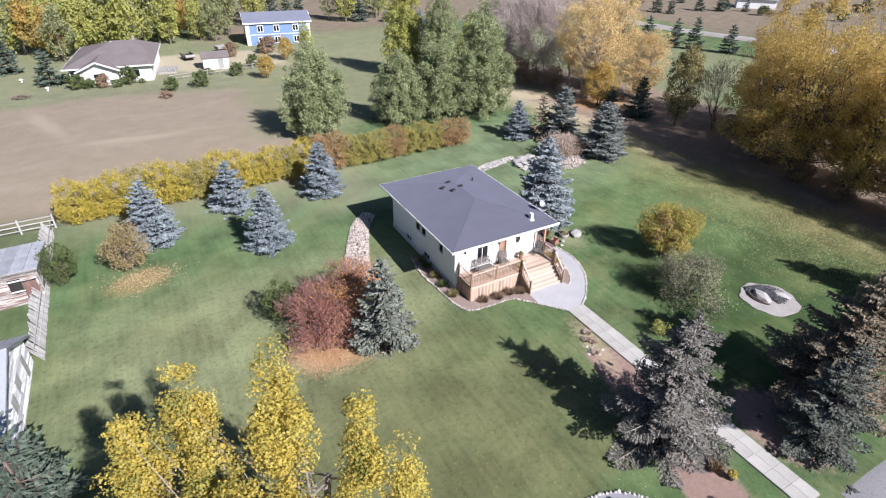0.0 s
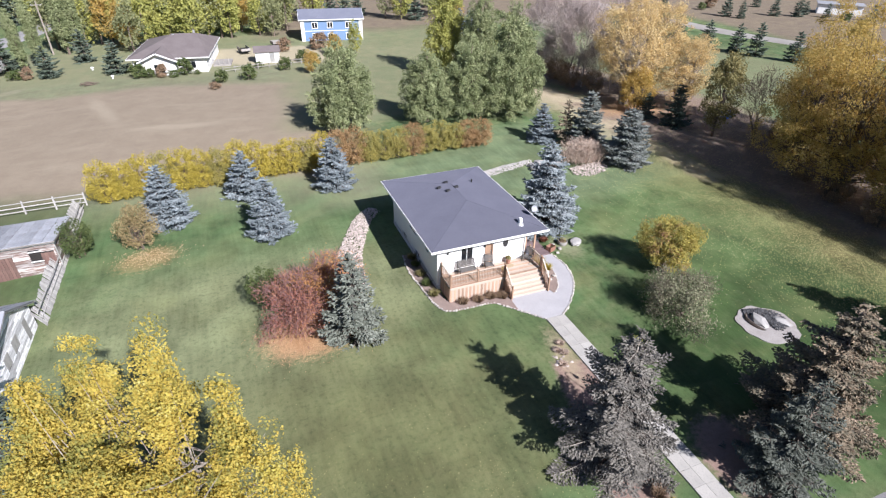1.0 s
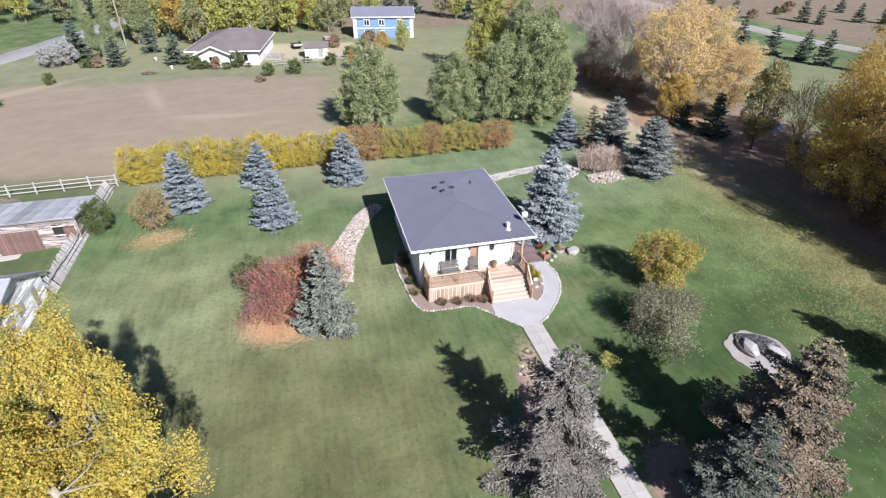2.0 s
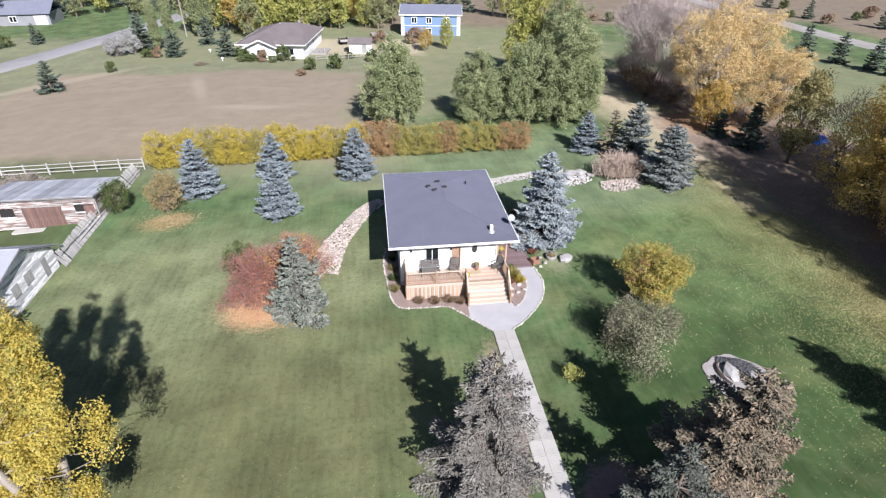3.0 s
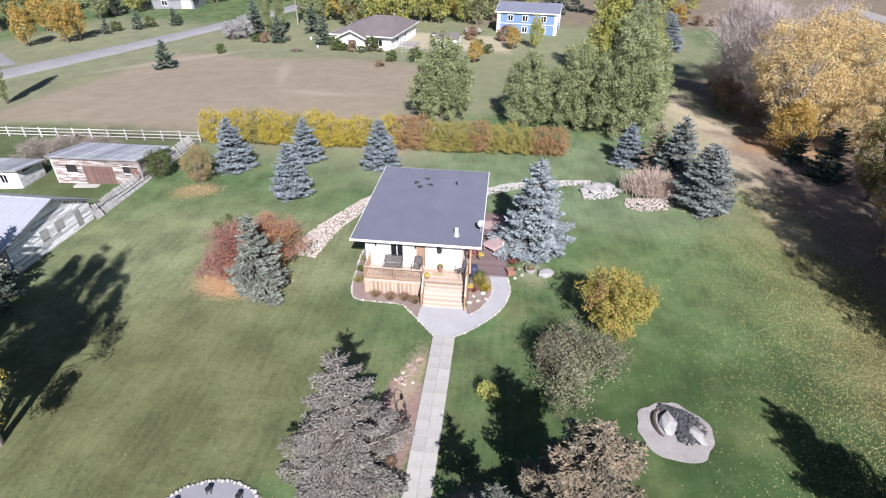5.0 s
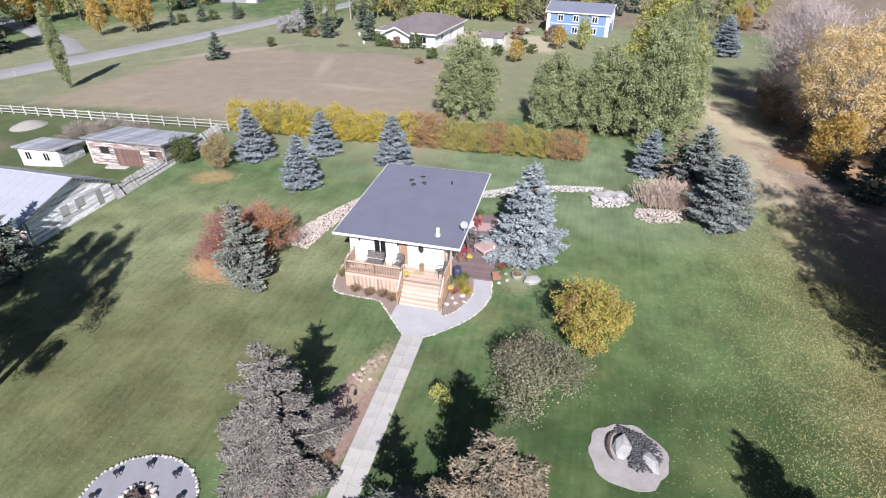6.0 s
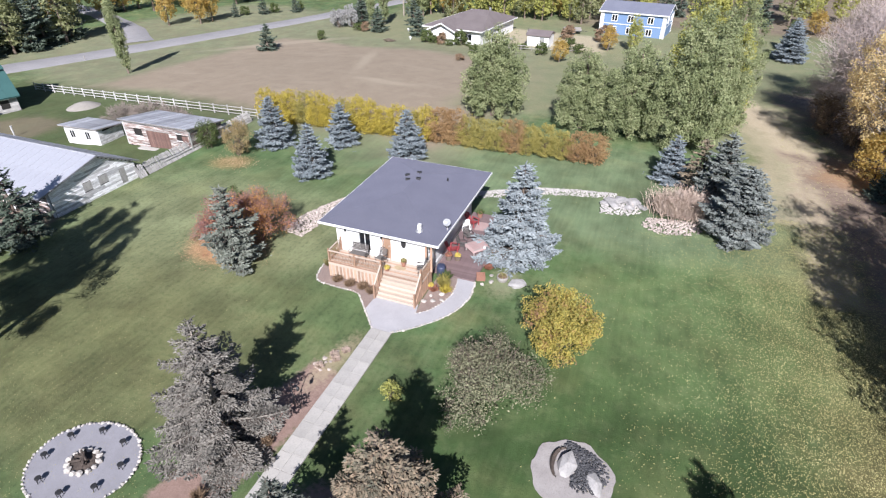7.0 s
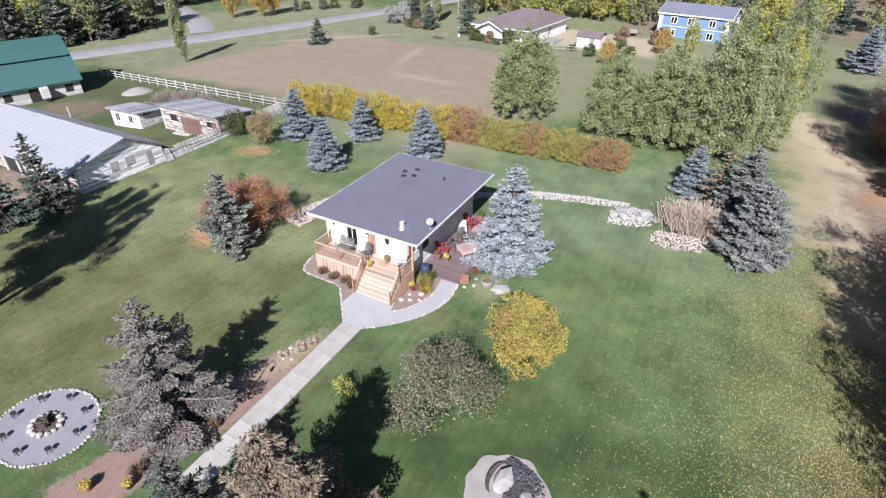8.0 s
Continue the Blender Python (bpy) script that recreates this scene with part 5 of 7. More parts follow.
far_green = spruce("field_spruce", 20, 4.6, 1.9, L_GREEN_SPRUCE, "lone dark green spruce at the field edge", step=0.5, tuft=0.4, ragged=0.2)
put(far_green, -34.5, 84.6, 0)
again(far_green, 54.6, 51.4, 60, 0.72, 0.95, "small dark spruce in the shade of the tree row")
again(far_green, 55.8, 47.4, 160, 0.95, 1.15, "dark spruce in the shade of the tree row")

# ---------------------------------------------------------------- broadleaf trees near the bungalow
maple = bare("maple_tree", 31, 4.2, "wide twiggy red maple dropping its leaves", "maple tree", material=M_MAPLETWIG, depth=4, stems=12, rad=0.05, leaf_material=L_RED, leaf=0.092, leaves=7000, twigs=3600, twig=0.45, splay=0.8, rise=0.30)
put(maple, 6.2, 25.9, 0)
side_maple = bare("orange_maple", 32, 4.4, "orange-leaved young maple behind the red one", "maple tree", material=M_MAPLETWIG, depth=4, stems=5, rad=0.05, leaf_material=L_ORANGE, leaf=0.078, leaves=8000, twigs=4500, twig=0.4, splay=0.5)
put(side_maple, 8.3, 26.1, 0)
green_sh = leafy("green_shrub", 33, [(0, 0, 1.5, 1.2, 1.1, 1.3)], (0.9, 0.05), L_SHRUB, "dark green shrub beside the maple", "shrub", leaves=4200, clumps=110, spread=0.24, leaf=0.09, stems=3, limbs=30, limb_rad=0.02, lean=0.4)
put(green_sh, 4.3, 28.2, 0)
again(green_sh, -8.0, 39.2, 100, 1.05, 1.0, "dark green shrub beside the old shed")
round_tree = leafy("round_tree", 34, [(0, 0, 2.3, 1.9, 1.9, 1.75), (0.7, -0.4, 2.8, 1.3, 1.3, 1.3), (-0.7, 0.5, 2.7, 1.3, 1.3, 1.3), (0.2, 0.8, 1.6, 1.3, 1.2, 1.1), (0.3, -0.8, 1.5, 1.2, 1.1, 1.0)], (1.1, 0.08), L_MOTTLE, "dense round yellow shrub tree on the lawn", "tree", leaves=20000, clumps=230, spread=0.31, leaf=0.092, stems=3, limbs=50, limb_rad=0.03)
put(round_tree, 31.8, 22.0, 0, 1.06, 1.0)
haze = bare("grey_bush", 35, 4.6, "grey thinly leaved ragged bush beside the round tree", "bush", depth=4, stems=13, rad=0.045, material=M_BARK, twigs=2400, twig=0.42, splay=0.62, rise=0.29, leaf_material=L_GREYBUSH, leaf=0.105, leaves=9500)
put(haze, 29.4, 17.4, 0, 0.92, 0.98)
tiny = leafy("small_bush", 36, [(0, 0, 0.55, 0.55, 0.55, 0.5)], (0.4, 0.02), L_LIME, "small olive bush on the lawn", "bush", leaves=900, clumps=30, spread=0.16, leaf=0.08, stems=3, limbs=14, limb_rad=0.012)
put(tiny, 24.5, 15.6)
brown_bush = leafy("brown_bush", 37, [(0, 0, 1.5, 1.5, 1.4, 1.3), (0.2, 0.4, 2.3, 0.9, 0.8, 0.8)], (0.9, 0.05), L_DRYBUSH, "thinning brown bush beside the blue spruces", "bush", leaves=5200, clumps=140, spread=0.26, leaf=0.09, stems=4, limbs=80, limb_rad=0.022, lean=0.4)
put(brown_bush, -3.9, 38.8, 0, 1.05, 1.1)

def plumes(seed, lobes, count):
    """Breaks the lobes of a crown up into slim upright plumes of uneven height with gaps between them."""
    r = random.Random(seed)
    out = []
    for x, y, z, a, b, c in lobes:
        for k in range(count if a > 0.6 else 3):
            t, d = 2.4 * k + r.uniform(-0.5, 0.5), 0.68 * math.sqrt((k + 0.3) / count)
            w = r.uniform(0.34, 0.48) if a > 0.6 else 0.9
            out.append((x + a * d * math.cos(t), y + b * d * math.sin(t), z + c * (r.uniform(-0.2, 0.24) if a > 0.6 else -0.45 * k + 0.15), a * w, b * w, c * r.uniform(0.62, 0.9)))
    return out


YELLOW_CROWN = [(0.5, 1.3, 9.0, 1.0, 1.0, 1.6), (0.5, 1.4, 11.0, 0.42, 0.42, 1.2), (2.2, -0.4, 8.6, 0.75, 0.75, 1.5), (2.2, -0.4, 10.5, 0.32, 0.32, 1.1), (-1.7, 3.1, 8.4, 0.95, 0.95, 1.4), (-1.7, 3.2, 10.0, 0.42, 0.42, 1.0), (-3.2, 2.5, 8.2, 1.0, 1.0, 1.4), (-3.3, 2.8, 9.4, 0.45, 0.45, 0.9), (3.6, -0.7, 6.8, 0.38, 0.38, 1.2), (2.9, -1.3, 8.6, 0.4, 0.4, 1.4), (-1.8, 0.8, 7.5, 1.6, 1.5, 1.9), (0.1, 0.0, 6.8, 1.4, 1.3, 1.9), (-3.5, 0.6, 7.2, 1.3, 1.3, 1.9), (1.6, -0.8, 6.4, 0.9, 0.9, 1.6), (-0.2, 0.0, 4.2, 1.7, 1.6, 1.8), (-2.2, 0.0, 4.4, 1.5, 1.5, 1.8), (-4.4, -0.4, 6.3, 1.2, 1.2, 2.0), (-0.8, -1.4, 7.9, 1.0, 1.0, 1.9), (2.2, -1.2, 3.6, 0.8, 0.8, 1.4)]
front_yellow = leafy("yellow_poplar", 38, plumes(38, YELLOW_CROWN, 8), (7.5, 0.2), L_YELLOW, "tall bright yellow poplar with several leaders", "poplar tree", leaves=160000, clumps=1200, spread=0.29, leaf=0.078, stems=4, limbs=240, limb_rad=0.035, lean=0.2, bark=M_BARK_PALE)
put(front_yellow, 0.6, 9.6, 0, 1.0, 1.06)

# ---------------------------------------------------------------- the poplar row and the golden trees
def upright_lobes(seed, radius, height, count, low=0.05):
    """The lobes of a poplar's crown: slim upright shoots, tallest in the middle, over a broad leafy skirt."""
    r = random.Random(seed)
    lobes = [(0, 0, height * 0.5, radius * 0.4, radius * 0.4, height * 0.40)]
    for k in range(count):
        a, d = 2.4 * k + r.uniform(-0.4, 0.4), 0.86 * radius * math.sqrt((k + 0.4) / count)
        tip = height * (1 - 0.60 * (d / radius) ** 1.5) * r.uniform(0.76, 1.06)
        foot = height * low * r.uniform(0.3, 1.2)
        w = radius * r.uniform(0.16, 0.28)
        lobes.append((d * math.cos(a), d * math.sin(a), (tip + foot) / 2, w, w, (tip - foot) / 2))
    return lobes


poplar = leafy("green_poplar", 41, upright_lobes(41, 3.55, 11.0, 21), (8.5, 0.22), L_POPLAR, "full grey-green poplar behind the hedge", "poplar tree", leaves=42000, clumps=760, spread=0.36, leaf=0.145, limbs=70, limb_rad=0.05)
put(poplar, 16.7, 59.8, 0, 1.1, 1.0)
broad = leafy("green_poplar", 141, upright_lobes(43, 3.9, 13.2, 25), (10, 0.24), L_POPLAR, "tall broad grey-green poplar behind the hedge", "poplar tree", leaves=54000, clumps=960, spread=0.37, leaf=0.145, limbs=80, limb_rad=0.05)
again(poplar, 27.2, 59.4, 130, 0.96, 0.97)
again(poplar, 32.6, 58.4, 210, 0.98, 1.1)
put(broad, 37.8, 57.6, 300, 1.0, 1.18)
again(broad, 41.0, 63.0, 30, 0.86, 1.12)
lime = leafy("turning_poplar", 42, upright_lobes(45, 3.0, 13.6, 18), (11, 0.22), L_LIME, "tall poplar turning lime yellow", "poplar tree", leaves=20000, clumps=560, spread=0.4, leaf=0.19, limbs=50, limb_rad=0.06)
put(lime, 39.5, 84.0, 0, 1.15, 1.12)
again(lime, 42.4, 68.0, 80, 0.72, 1.3)
again(broad, 43.2, 78.0, 190, 0.95, 1.2)
gold = leafy("golden_tree", 43, [(0, 0, 7.2, 4.4, 4.2, 4.8), (2.6, -1.6, 5.2, 3.0, 2.8, 3.4), (-2.2, 1.4, 9.0, 2.8, 2.8, 3.8), (1.2, 1.4, 11.0, 2.2, 2.2, 2.8)], (7.5, 0.28), L_PALEGOLD, "wide golden autumn tree in the windbreak", "tree", leaves=34000, clumps=620, spread=0.48, leaf=0.135, stems=3, limbs=200, limb_rad=0.06, bark=M_BARK_PALE)
put(gold, 55.6, 57.2, 0)
again(gold, 61.4, 61.0, 140, 1.0, 1.0)
again(gold, 62.4, 54.0, 250, 0.85, 0.8)
deep = leafy("golden_tree", 44, [(0, 0, 7.2, 4.2, 4.2, 5.2), (2.0, 1.0, 4.6, 3.4, 3.0, 3.0), (-2.4, -1.2, 5.6, 3.0, 3.0, 3.8), (0.6, 0.2, 11.6, 2.8, 2.8, 3.4)], (8.5, 0.2), L_GOLD, "big golden tree shading the ground at the lawn edge", "tree", leaves=28000, clumps=440, spread=0.5, leaf=0.135, stems=3, limbs=180, limb_rad=0.06, bark=M_BARK)
put(deep, 61.4, 33.8, 0, 0.98, 1.0)
for x, y, t, s, h in ((54.8, 26.0, 120, 1.12, 1.02), (54.5, 16.5, 250, 1.1, 1.05), (56.0, 7.5, 330, 1.1, 1.0), (66.2, 28.0, 60, 1.05, 1.05), (55.6, 21.2, 200, 1.05, 0.95), (66.5, 37.5, 160, 1.0, 1.05), (55.4, 11.8, 20, 1.05, 0.95), (55.5, -2.0, 280, 1.1, 1.0), (56.6, 31.4, 310, 0.92, 1.1), (60.5, 19.0, 90, 1.05, 1.05)):
    again(deep, x, y, t, s, h)
olive = leafy("olive_tree", 45, [(0, 0, 4.6, 2.2, 2.2, 3.6), (0.2, 0, 6.8, 1.3, 1.3, 2.0)], (6.0, 0.14), L_OLIVE, "slim olive-brown tree at the lawn edge", "tree", leaves=9000, clumps=220, spread=0.4, leaf=0.17, limbs=60, limb_rad=0.04)
put(olive, 57.4, 42.8, 0, 1.0, 1.15)
amber = leafy("amber_tree", 46, [(0, 0, 3.0, 2.2, 2.1, 2.4), (0.3, 0.2, 4.6, 1.3, 1.3, 1.4)], (3.2, 0.1), L_GOLD, "low amber tree before the golden windbreak", "tree", leaves=8000, clumps=200, spread=0.36, leaf=0.16, stems=2, limbs=40, limb_rad=0.035)
put(amber, 54.6, 53.6, 0)
def tarp_heap(x, y):
    """A crumpled tarp thrown over a low heap on the grass."""
    r = random.Random(5)
    n, wide, deep_, verts, faces = 12, 1.9, 1.3, [], []
    for j in range(n):
        for i in range(n):
            u, v = i / (n - 1) * 2 - 1, j / (n - 1) * 2 - 1
            rim = max(abs(u), abs(v))
            h = 0.62 * max(0.0, 1 - rim ** 2.2) * r.uniform(0.75, 1.15) + 0.02
            verts.append((u * wide / 2 + r.uniform(-0.05, 0.05), v * deep_ / 2 + r.uniform(-0.05, 0.05), h))
    for j in range(n - 1):
        for i in range(n - 1):
            q = j * n + i
            faces.append((q, q + 1, q + n + 1, q + n))
    ob = thing("tarp_heap", x, y, land(x, y), "crumpled bright blue tarp over a low heap on the grass", "tarp")
    part("tarp", make_mesh("tarp", verts, faces, M_BLUETARP), ob)
    return ob


tarp_heap(65.6, 48.4)
under = leafy("undergrowth_bush", 47, [(0, 0, 1.6, 2.0, 1.9, 1.6)], (1.0, 0.06), L_RUSSET, "russet undergrowth bush among the trees", "bush", leaves=2800, clumps=110, spread=0.36, leaf=0.15, stems=4, limbs=50, limb_rad=0.025)
put(under, 59.4, 33.4, 0)
for x, y, t, s in ((56.4, 29.6, 20, 0.75), (54.6, 25.4, 110, 0.7), (54.0, 21.0, 220, 0.75), (63.6, 35.6, 80, 0.9), (60.8, 29.0, 200, 1.0), (53.2, 67.4, 30, 0.95), (54.2, 72.4, 140, 1.05), (55.2, 64.2, 260, 0.85), (62.6, 38.4, 320, 0.55), (55.0, 78.0, 10, 1.0)):
    again(under, x, y, t, s, 1.15)
twiggy = bare("bare_tree", 48, 6.8, "leafless dark grey tree at the lawn edge", depth=5, stems=4, rad=0.15, material=M_BARK, twigs=1500, twig=0.6, splay=0.24, lift=0.25, rise=0.30)
put(twiggy, 60.6, 39.6, 0, 1.1, 1.15)
hazy = bare("bare_poplar", 49, 13.5, "tall leafless pinkish-grey poplar in the windbreak", depth=5, rad=0.16, material=M_PINKTWIG, twigs=3600, twig=1.0, leaf_material=L_REED, leaf=0.11, leaves=4200, lift=0.35, rise=0.30, shag=0.05)
put(hazy, 55.0, 66.6, 0, 0.95)
for x, y, t, s in ((57.4, 74.0, 70, 1.0), (56.6, 70.0, 190, 1.0), (60.0, 66.0, 300, 1.05), (58.0, 81.0, 120, 1.0)):
    again(hazy, x, y, t, s)
for x, y, t, s in ((54.0, 69.0, 40, 0.48), (55.4, 72.6, 220, 0.55), (56.8, 66.8, 150, 0.5), (54.8, 77.0, 260, 0.5), (57.2, 62.6, 330, 0.42)):
    again(hazy, x, y, t, s, 1.0, "low leafless pinkish-grey poplar sapling in the windbreak")


# ---------------------------------------------------------------- hedge
def hedge():
    """A row of clipped shrubs that pass from yellow to russet along the lawn's north edge."""
    kinds = []
    for k, (mat, label) in enumerate(((L_HEDGE_Y, "bright yellow shrub in the tall hedge"), (L_HEDGE_G, "mottled yellow-green shrub in the hedge"), (L_TAN, "russet brown shrub in the hedge"))):
        kinds.append(leafy("hedge_shrub", 50 + k, [(0, 0, 1.6, 1.35, 1.3, 1.55), (0, 0, 0.9, 1.3, 1.25, 0.9)], (1.2, 0.05), mat, label, "hedge shrub", "tall hedge", leaves=8200, clumps=300, spread=0.19, leaf=0.085, stems=4, limbs=40, limb_rad=0.02))
    order = [0, 0, 0, 1, 0, 0, 1, 0, 0, 0, 0, 1, 0, 2, 2, 1, 1, 1, 2, 1, 1, 1, 2, 2]
    r = random.Random(3)
    used = set()
    n = len(order)
    for k, q in enumerate(order):
        f = k / (n - 1)
        x, y = -7.2 + 37.2 * f, 48.6 + 1.4 * f + r.uniform(-0.2, 0.2)
        size, tall = r.uniform(0.98, 1.14), (1.22 - 0.30 * f) * r.uniform(0.92, 1.08)
        if q in used:
            again(kinds[q], x, y, r.uniform(0, 360), size, tall)
        else:
            put(kinds[q], x, y, r.uniform(0, 360), size, tall)
            used.add(q)


hedge()


def reeds():
    r = np.random.default_rng(61)
    n = 2400
    x, y = r.normal(38.2, 0.8, n), r.normal(41.5, 0.55, n)
    base = np.stack([x, y, np.zeros(n)], 1)
    way = unit(np.stack([0.16 * (x - 38.2) + r.normal(0, 0.2, n), 0.16 * (y - 41.5) + r.normal(0, 0.2, n), np.ones(n)], 1))
    tall = r.uniform(1.1, 2.4, n)
    ob = part("dry_reeds", tuft_mesh("dry_reeds", base, way, tall, r.uniform(0.012, 0.03, n), L_REED, r))
    tagged(ob, "stand of dry pinkish ornamental reeds", "reeds", kind="stuff")
    heads = base + way * (tall * r.uniform(0.72, 0.95, n))[:, None]
    nod = way + r.normal(0, 0.45, (n, 3))
    part("seed_heads", tuft_mesh("seed_heads", heads, nod, r.uniform(0.25, 0.5, n), r.uniform(0.02, 0.04, n), L_REED, r), ob, label="pale feathery seed heads")


reeds()


# ---------------------------------------------------------------- fallen leaves
def scattered(name, label, seed, count, place, size, material):
    r = np.random.default_rng(seed)
    x, y = place(r, count)
    z = np.array([land(a, b) for a, b in zip(x, y)]) + 0.03 + r.uniform(0, 0.03, count)
    ob = part(name, leaf_mesh(name, np.stack([x, y, z], 1), size * r.uniform(0.6, 1.3, count), material, r, lying=True))
    return tagged(ob, label, "fallen leaves", kind="stuff")


scattered("leaf_litter", "yellow leaves scattered over the east lawn", 71, 60000, lambda r, n: (50.2 - np.abs(r.normal(0, 5.4, n)) + r.normal(0, 0.8, n), r.uniform(2, 44, n)), 0.056, L_FALLEN)
scattered("leaf_litter", "pale leaves scattered over the front lawn", 72, 4000, lambda r, n: (r.uniform(-8, 17, n), np.abs(r.normal(0, 6, n)) + 3), 0.036, L_FALLEN)
scattered("leaf_litter", "orange leaves lying under the red maple", 73, 9000, lambda r, n: (r.normal(6.6, 1.3, n), r.normal(24.1, 0.9, n)), 0.055, L_FALLEN_ORANGE)
scattered("leaf_litter", "tan leaves lying under the brown bush", 74, 1000, lambda r, n: (r.normal(-3.3, 1.1, n), r.normal(37.2, 0.7, n)), 0.08, L_FALLEN_TAN)
scattered("leaf_litter", "golden leaves lying under the windbreak", 75, 9000, lambda r, n: (r.uniform(48, 66, n), r.uniform(-2, 72, n)), 0.09, L_FALLEN)


# ---------------------------------------------------------------- fences
def rail_fence(name, a, b, label, bays, height=1.15, rails=3, material=None):
    ob = thing(name, a[0], a[1], land(*a), label, "fence")
    length = math.dist(a, b)
    turn = math.degrees(math.atan2(b[1] - a[1], b[0] - a[0]))
    ob.matrix_basis = pose(a[0], a[1], land(*a), 0, 0, turn)
    at = lambda f: land(a[0] + (b[0] - a[0]) * f, a[1] + (b[1] - a[1]) * f) - land(*a)
    for k in range(bays + 1):
        f = k / bays
        box("fence_post", ob, length * f, 0, at(f) - 0.2, 0.12, 0.12, height + 0.28, material or (M_FENCEPAINT if f < 0.7 else M_FENCEWOOD))
    for k in range(bays):
        f, g = k / bays, (k + 1) / bays
        za, zb = at(f), at(g)
        run = length / bays
        for q in range(rails):
            z = height * (q + 1) / rails - 0.1
            box("fence_rail", ob, length * (f + g) / 2, -0.08, (za + zb) / 2 + z, run, 0.04, 0.085, material or (M_FENCEPAINT if f < 0.7 else M_FENCEWOOD), (0, -math.degrees(math.atan2(zb - za, run)), 0))
    return ob


rail_fence("rail_fence", (-54.0, 52.8), (-8.9, 48.4), "white three-rail field fence", 19)


def board_fence():
    """Leaning weathered picket panels along the yard's west edge."""
    r = random.Random(8)
    a, b = (-8.75, 30.9), (-9.0, 47.6)
    ob = thing("board_fence", a[0], a[1], land(*a), "weathered grey board fence, leaning and patched", "fence")
    n = 74
    for k in range(n):
        f = k / n
        y = (b[1] - a[1]) * f
        if r.random() < 0.04:
            continue
        box("fence_board", ob, (b[0] - a[0]) * f + r.uniform(-0.03, 0.03), y, 0, 0.03, 0.222, 1.2 if k % 2 else 1.25, M_FENCEWOOD, (r.uniform(-3, 3), -30 + 6 * math.sin(k * 0.2) + r.uniform(-3, 3), 0), 0.006)
    for q in (0.35, 0.95):
        box("fence_rail", ob, -0.2, (b[1] - a[1]) / 2, q, 0.05, b[1] - a[1], 0.09, M_FENCEWOOD)


board_fence()


# ---------------------------------------------------------------- old farm buildings
def clad(parent, length, height, m, material, lap=0.17, name="siding", holes=(), slope=None, proud=0.035):
    """Lapped boards over a wall along x; slope gives the height at each end, or a gable's peak."""
    rows = []
    z = 0.0
    r = random.Random(int(length * 100))
    while z < height:
        spans = [(0.0, length)]
        if slope:
            spans = slope(z + lap)
        for h in holes:
            nxt = []
            for a, b in spans:
                if h[2] - lap < z < h[3] and a < h[1] and b > h[0]:
                    nxt += [(a, h[0]), (h[1], b)]
                else:
                    nxt.append((a, b))
            spans = [s for s in nxt if s[1] - s[0] > 0.05]
        for a, b in spans:
            while a < b - 0.01:
                c = min(b, a + r.uniform(1.6, 3.6))
                c = b if b - c < 0.6 else c
                o = r.uniform(0, 0.008)
                v = [(a + 0.004, 0 - proud - o, z), (c - 0.004, -proud - o, z), (c - 0.004, -0.012, z + lap + 0.02), (a + 0.004, -0.012, z + lap + 0.02), (a + 0.004, 0, z), (c - 0.004, 0, z), (c - 0.004, 0, z + lap + 0.02), (a + 0.004, 0, z + lap + 0.02)]
                rows.append((v, [(0, 1, 2, 3), (0, 4, 5, 1), (3, 2, 6, 7), (0, 3, 7, 4), (1, 5, 6, 2)]))
                a = c
        z += lap
    return tagged(part(name, make_mesh(name, *joined(rows), material), parent, m), kind="stuff")


def prism(length, pts, material, name):
    """A body of the given (y, z) outline, swept along x."""
    n = len(pts)
    verts = [(0, y, z) for y, z in pts] + [(length, y, z) for y, z in pts]
    faces = [tuple(reversed(range(n))), tuple(range(n, 2 * n))] + [(i, (i + 1) % n, (i + 1) % n + n, i + n) for i in range(n)]
    return make_mesh(name, verts, faces, material)


def roof_sheets(parent, x0, x1, a, b, material, count, lift=0.04, name="roof_sheet", ribs=True):
    """Roof sheets side by side from eave a=(y, z) to ridge b=(y, z), with standing seams."""
    w = (x1 - x0) / count
    run = math.dist(a, b)
    ang = math.degrees(math.atan2(b[1] - a[1], b[0] - a[0]))
    for k in range(count):
        sheet = box(name, parent, x0 + (k + 0.5) * w, (a[0] + b[0]) / 2, (a[1] + b[1]) / 2 + lift, w - 0.008, run, 0.03, material, (ang if abs(ang) < 90 else ang - 180, 0, 0), 0.004)
        if ribs:
            box("seam", sheet, -w / 2 + 0.03, 0, 0.03, 0.03, run, 0.025, material, bevel=0.004)


def barn():
    """Long tin-roofed barn whose boarded gable end faces the lawn."""
    ob = thing("old_barn", -9.35, 22.9, -0.1, "long old barn with tin roof and peeling white boards", "barn")
    L, W, eave, peak = 20.5, 8.2, 1.75, 3.55
    h0 = 2.35
    ridge_y = 4.75
    # solid body coloured near-black as the barn's unlit inside
    part("shell", prism(-L, [(0.05, -0.3), (W - 0.05, -0.3), (W - 0.05, eave), (ridge_y, peak), (0.05, h0)], M_SHADE, "shell"), ob, pose(-0.06, 0, 0))

    def span(z):
        lo = 0.0 if z <= h0 else (z - h0) / (peak - h0) * ridge_y
        hi = W if z <= eave else W - (z - eave) / (peak - eave) * (W - ridge_y)
        return [(lo, hi)] if hi - lo > 0.08 else []
    holes = [(2.9, 3.7, 1.0, 1.75), (4.4, 5.3, 1.0, 1.75), (6.5, 7.1, 0.2, 1.6)]
    clad(ob, W, peak - 0.05, pose(0, 0, 0, 0, 0, 90), M_BARNWOOD, 0.18, holes=holes, slope=span, proud=0.05)
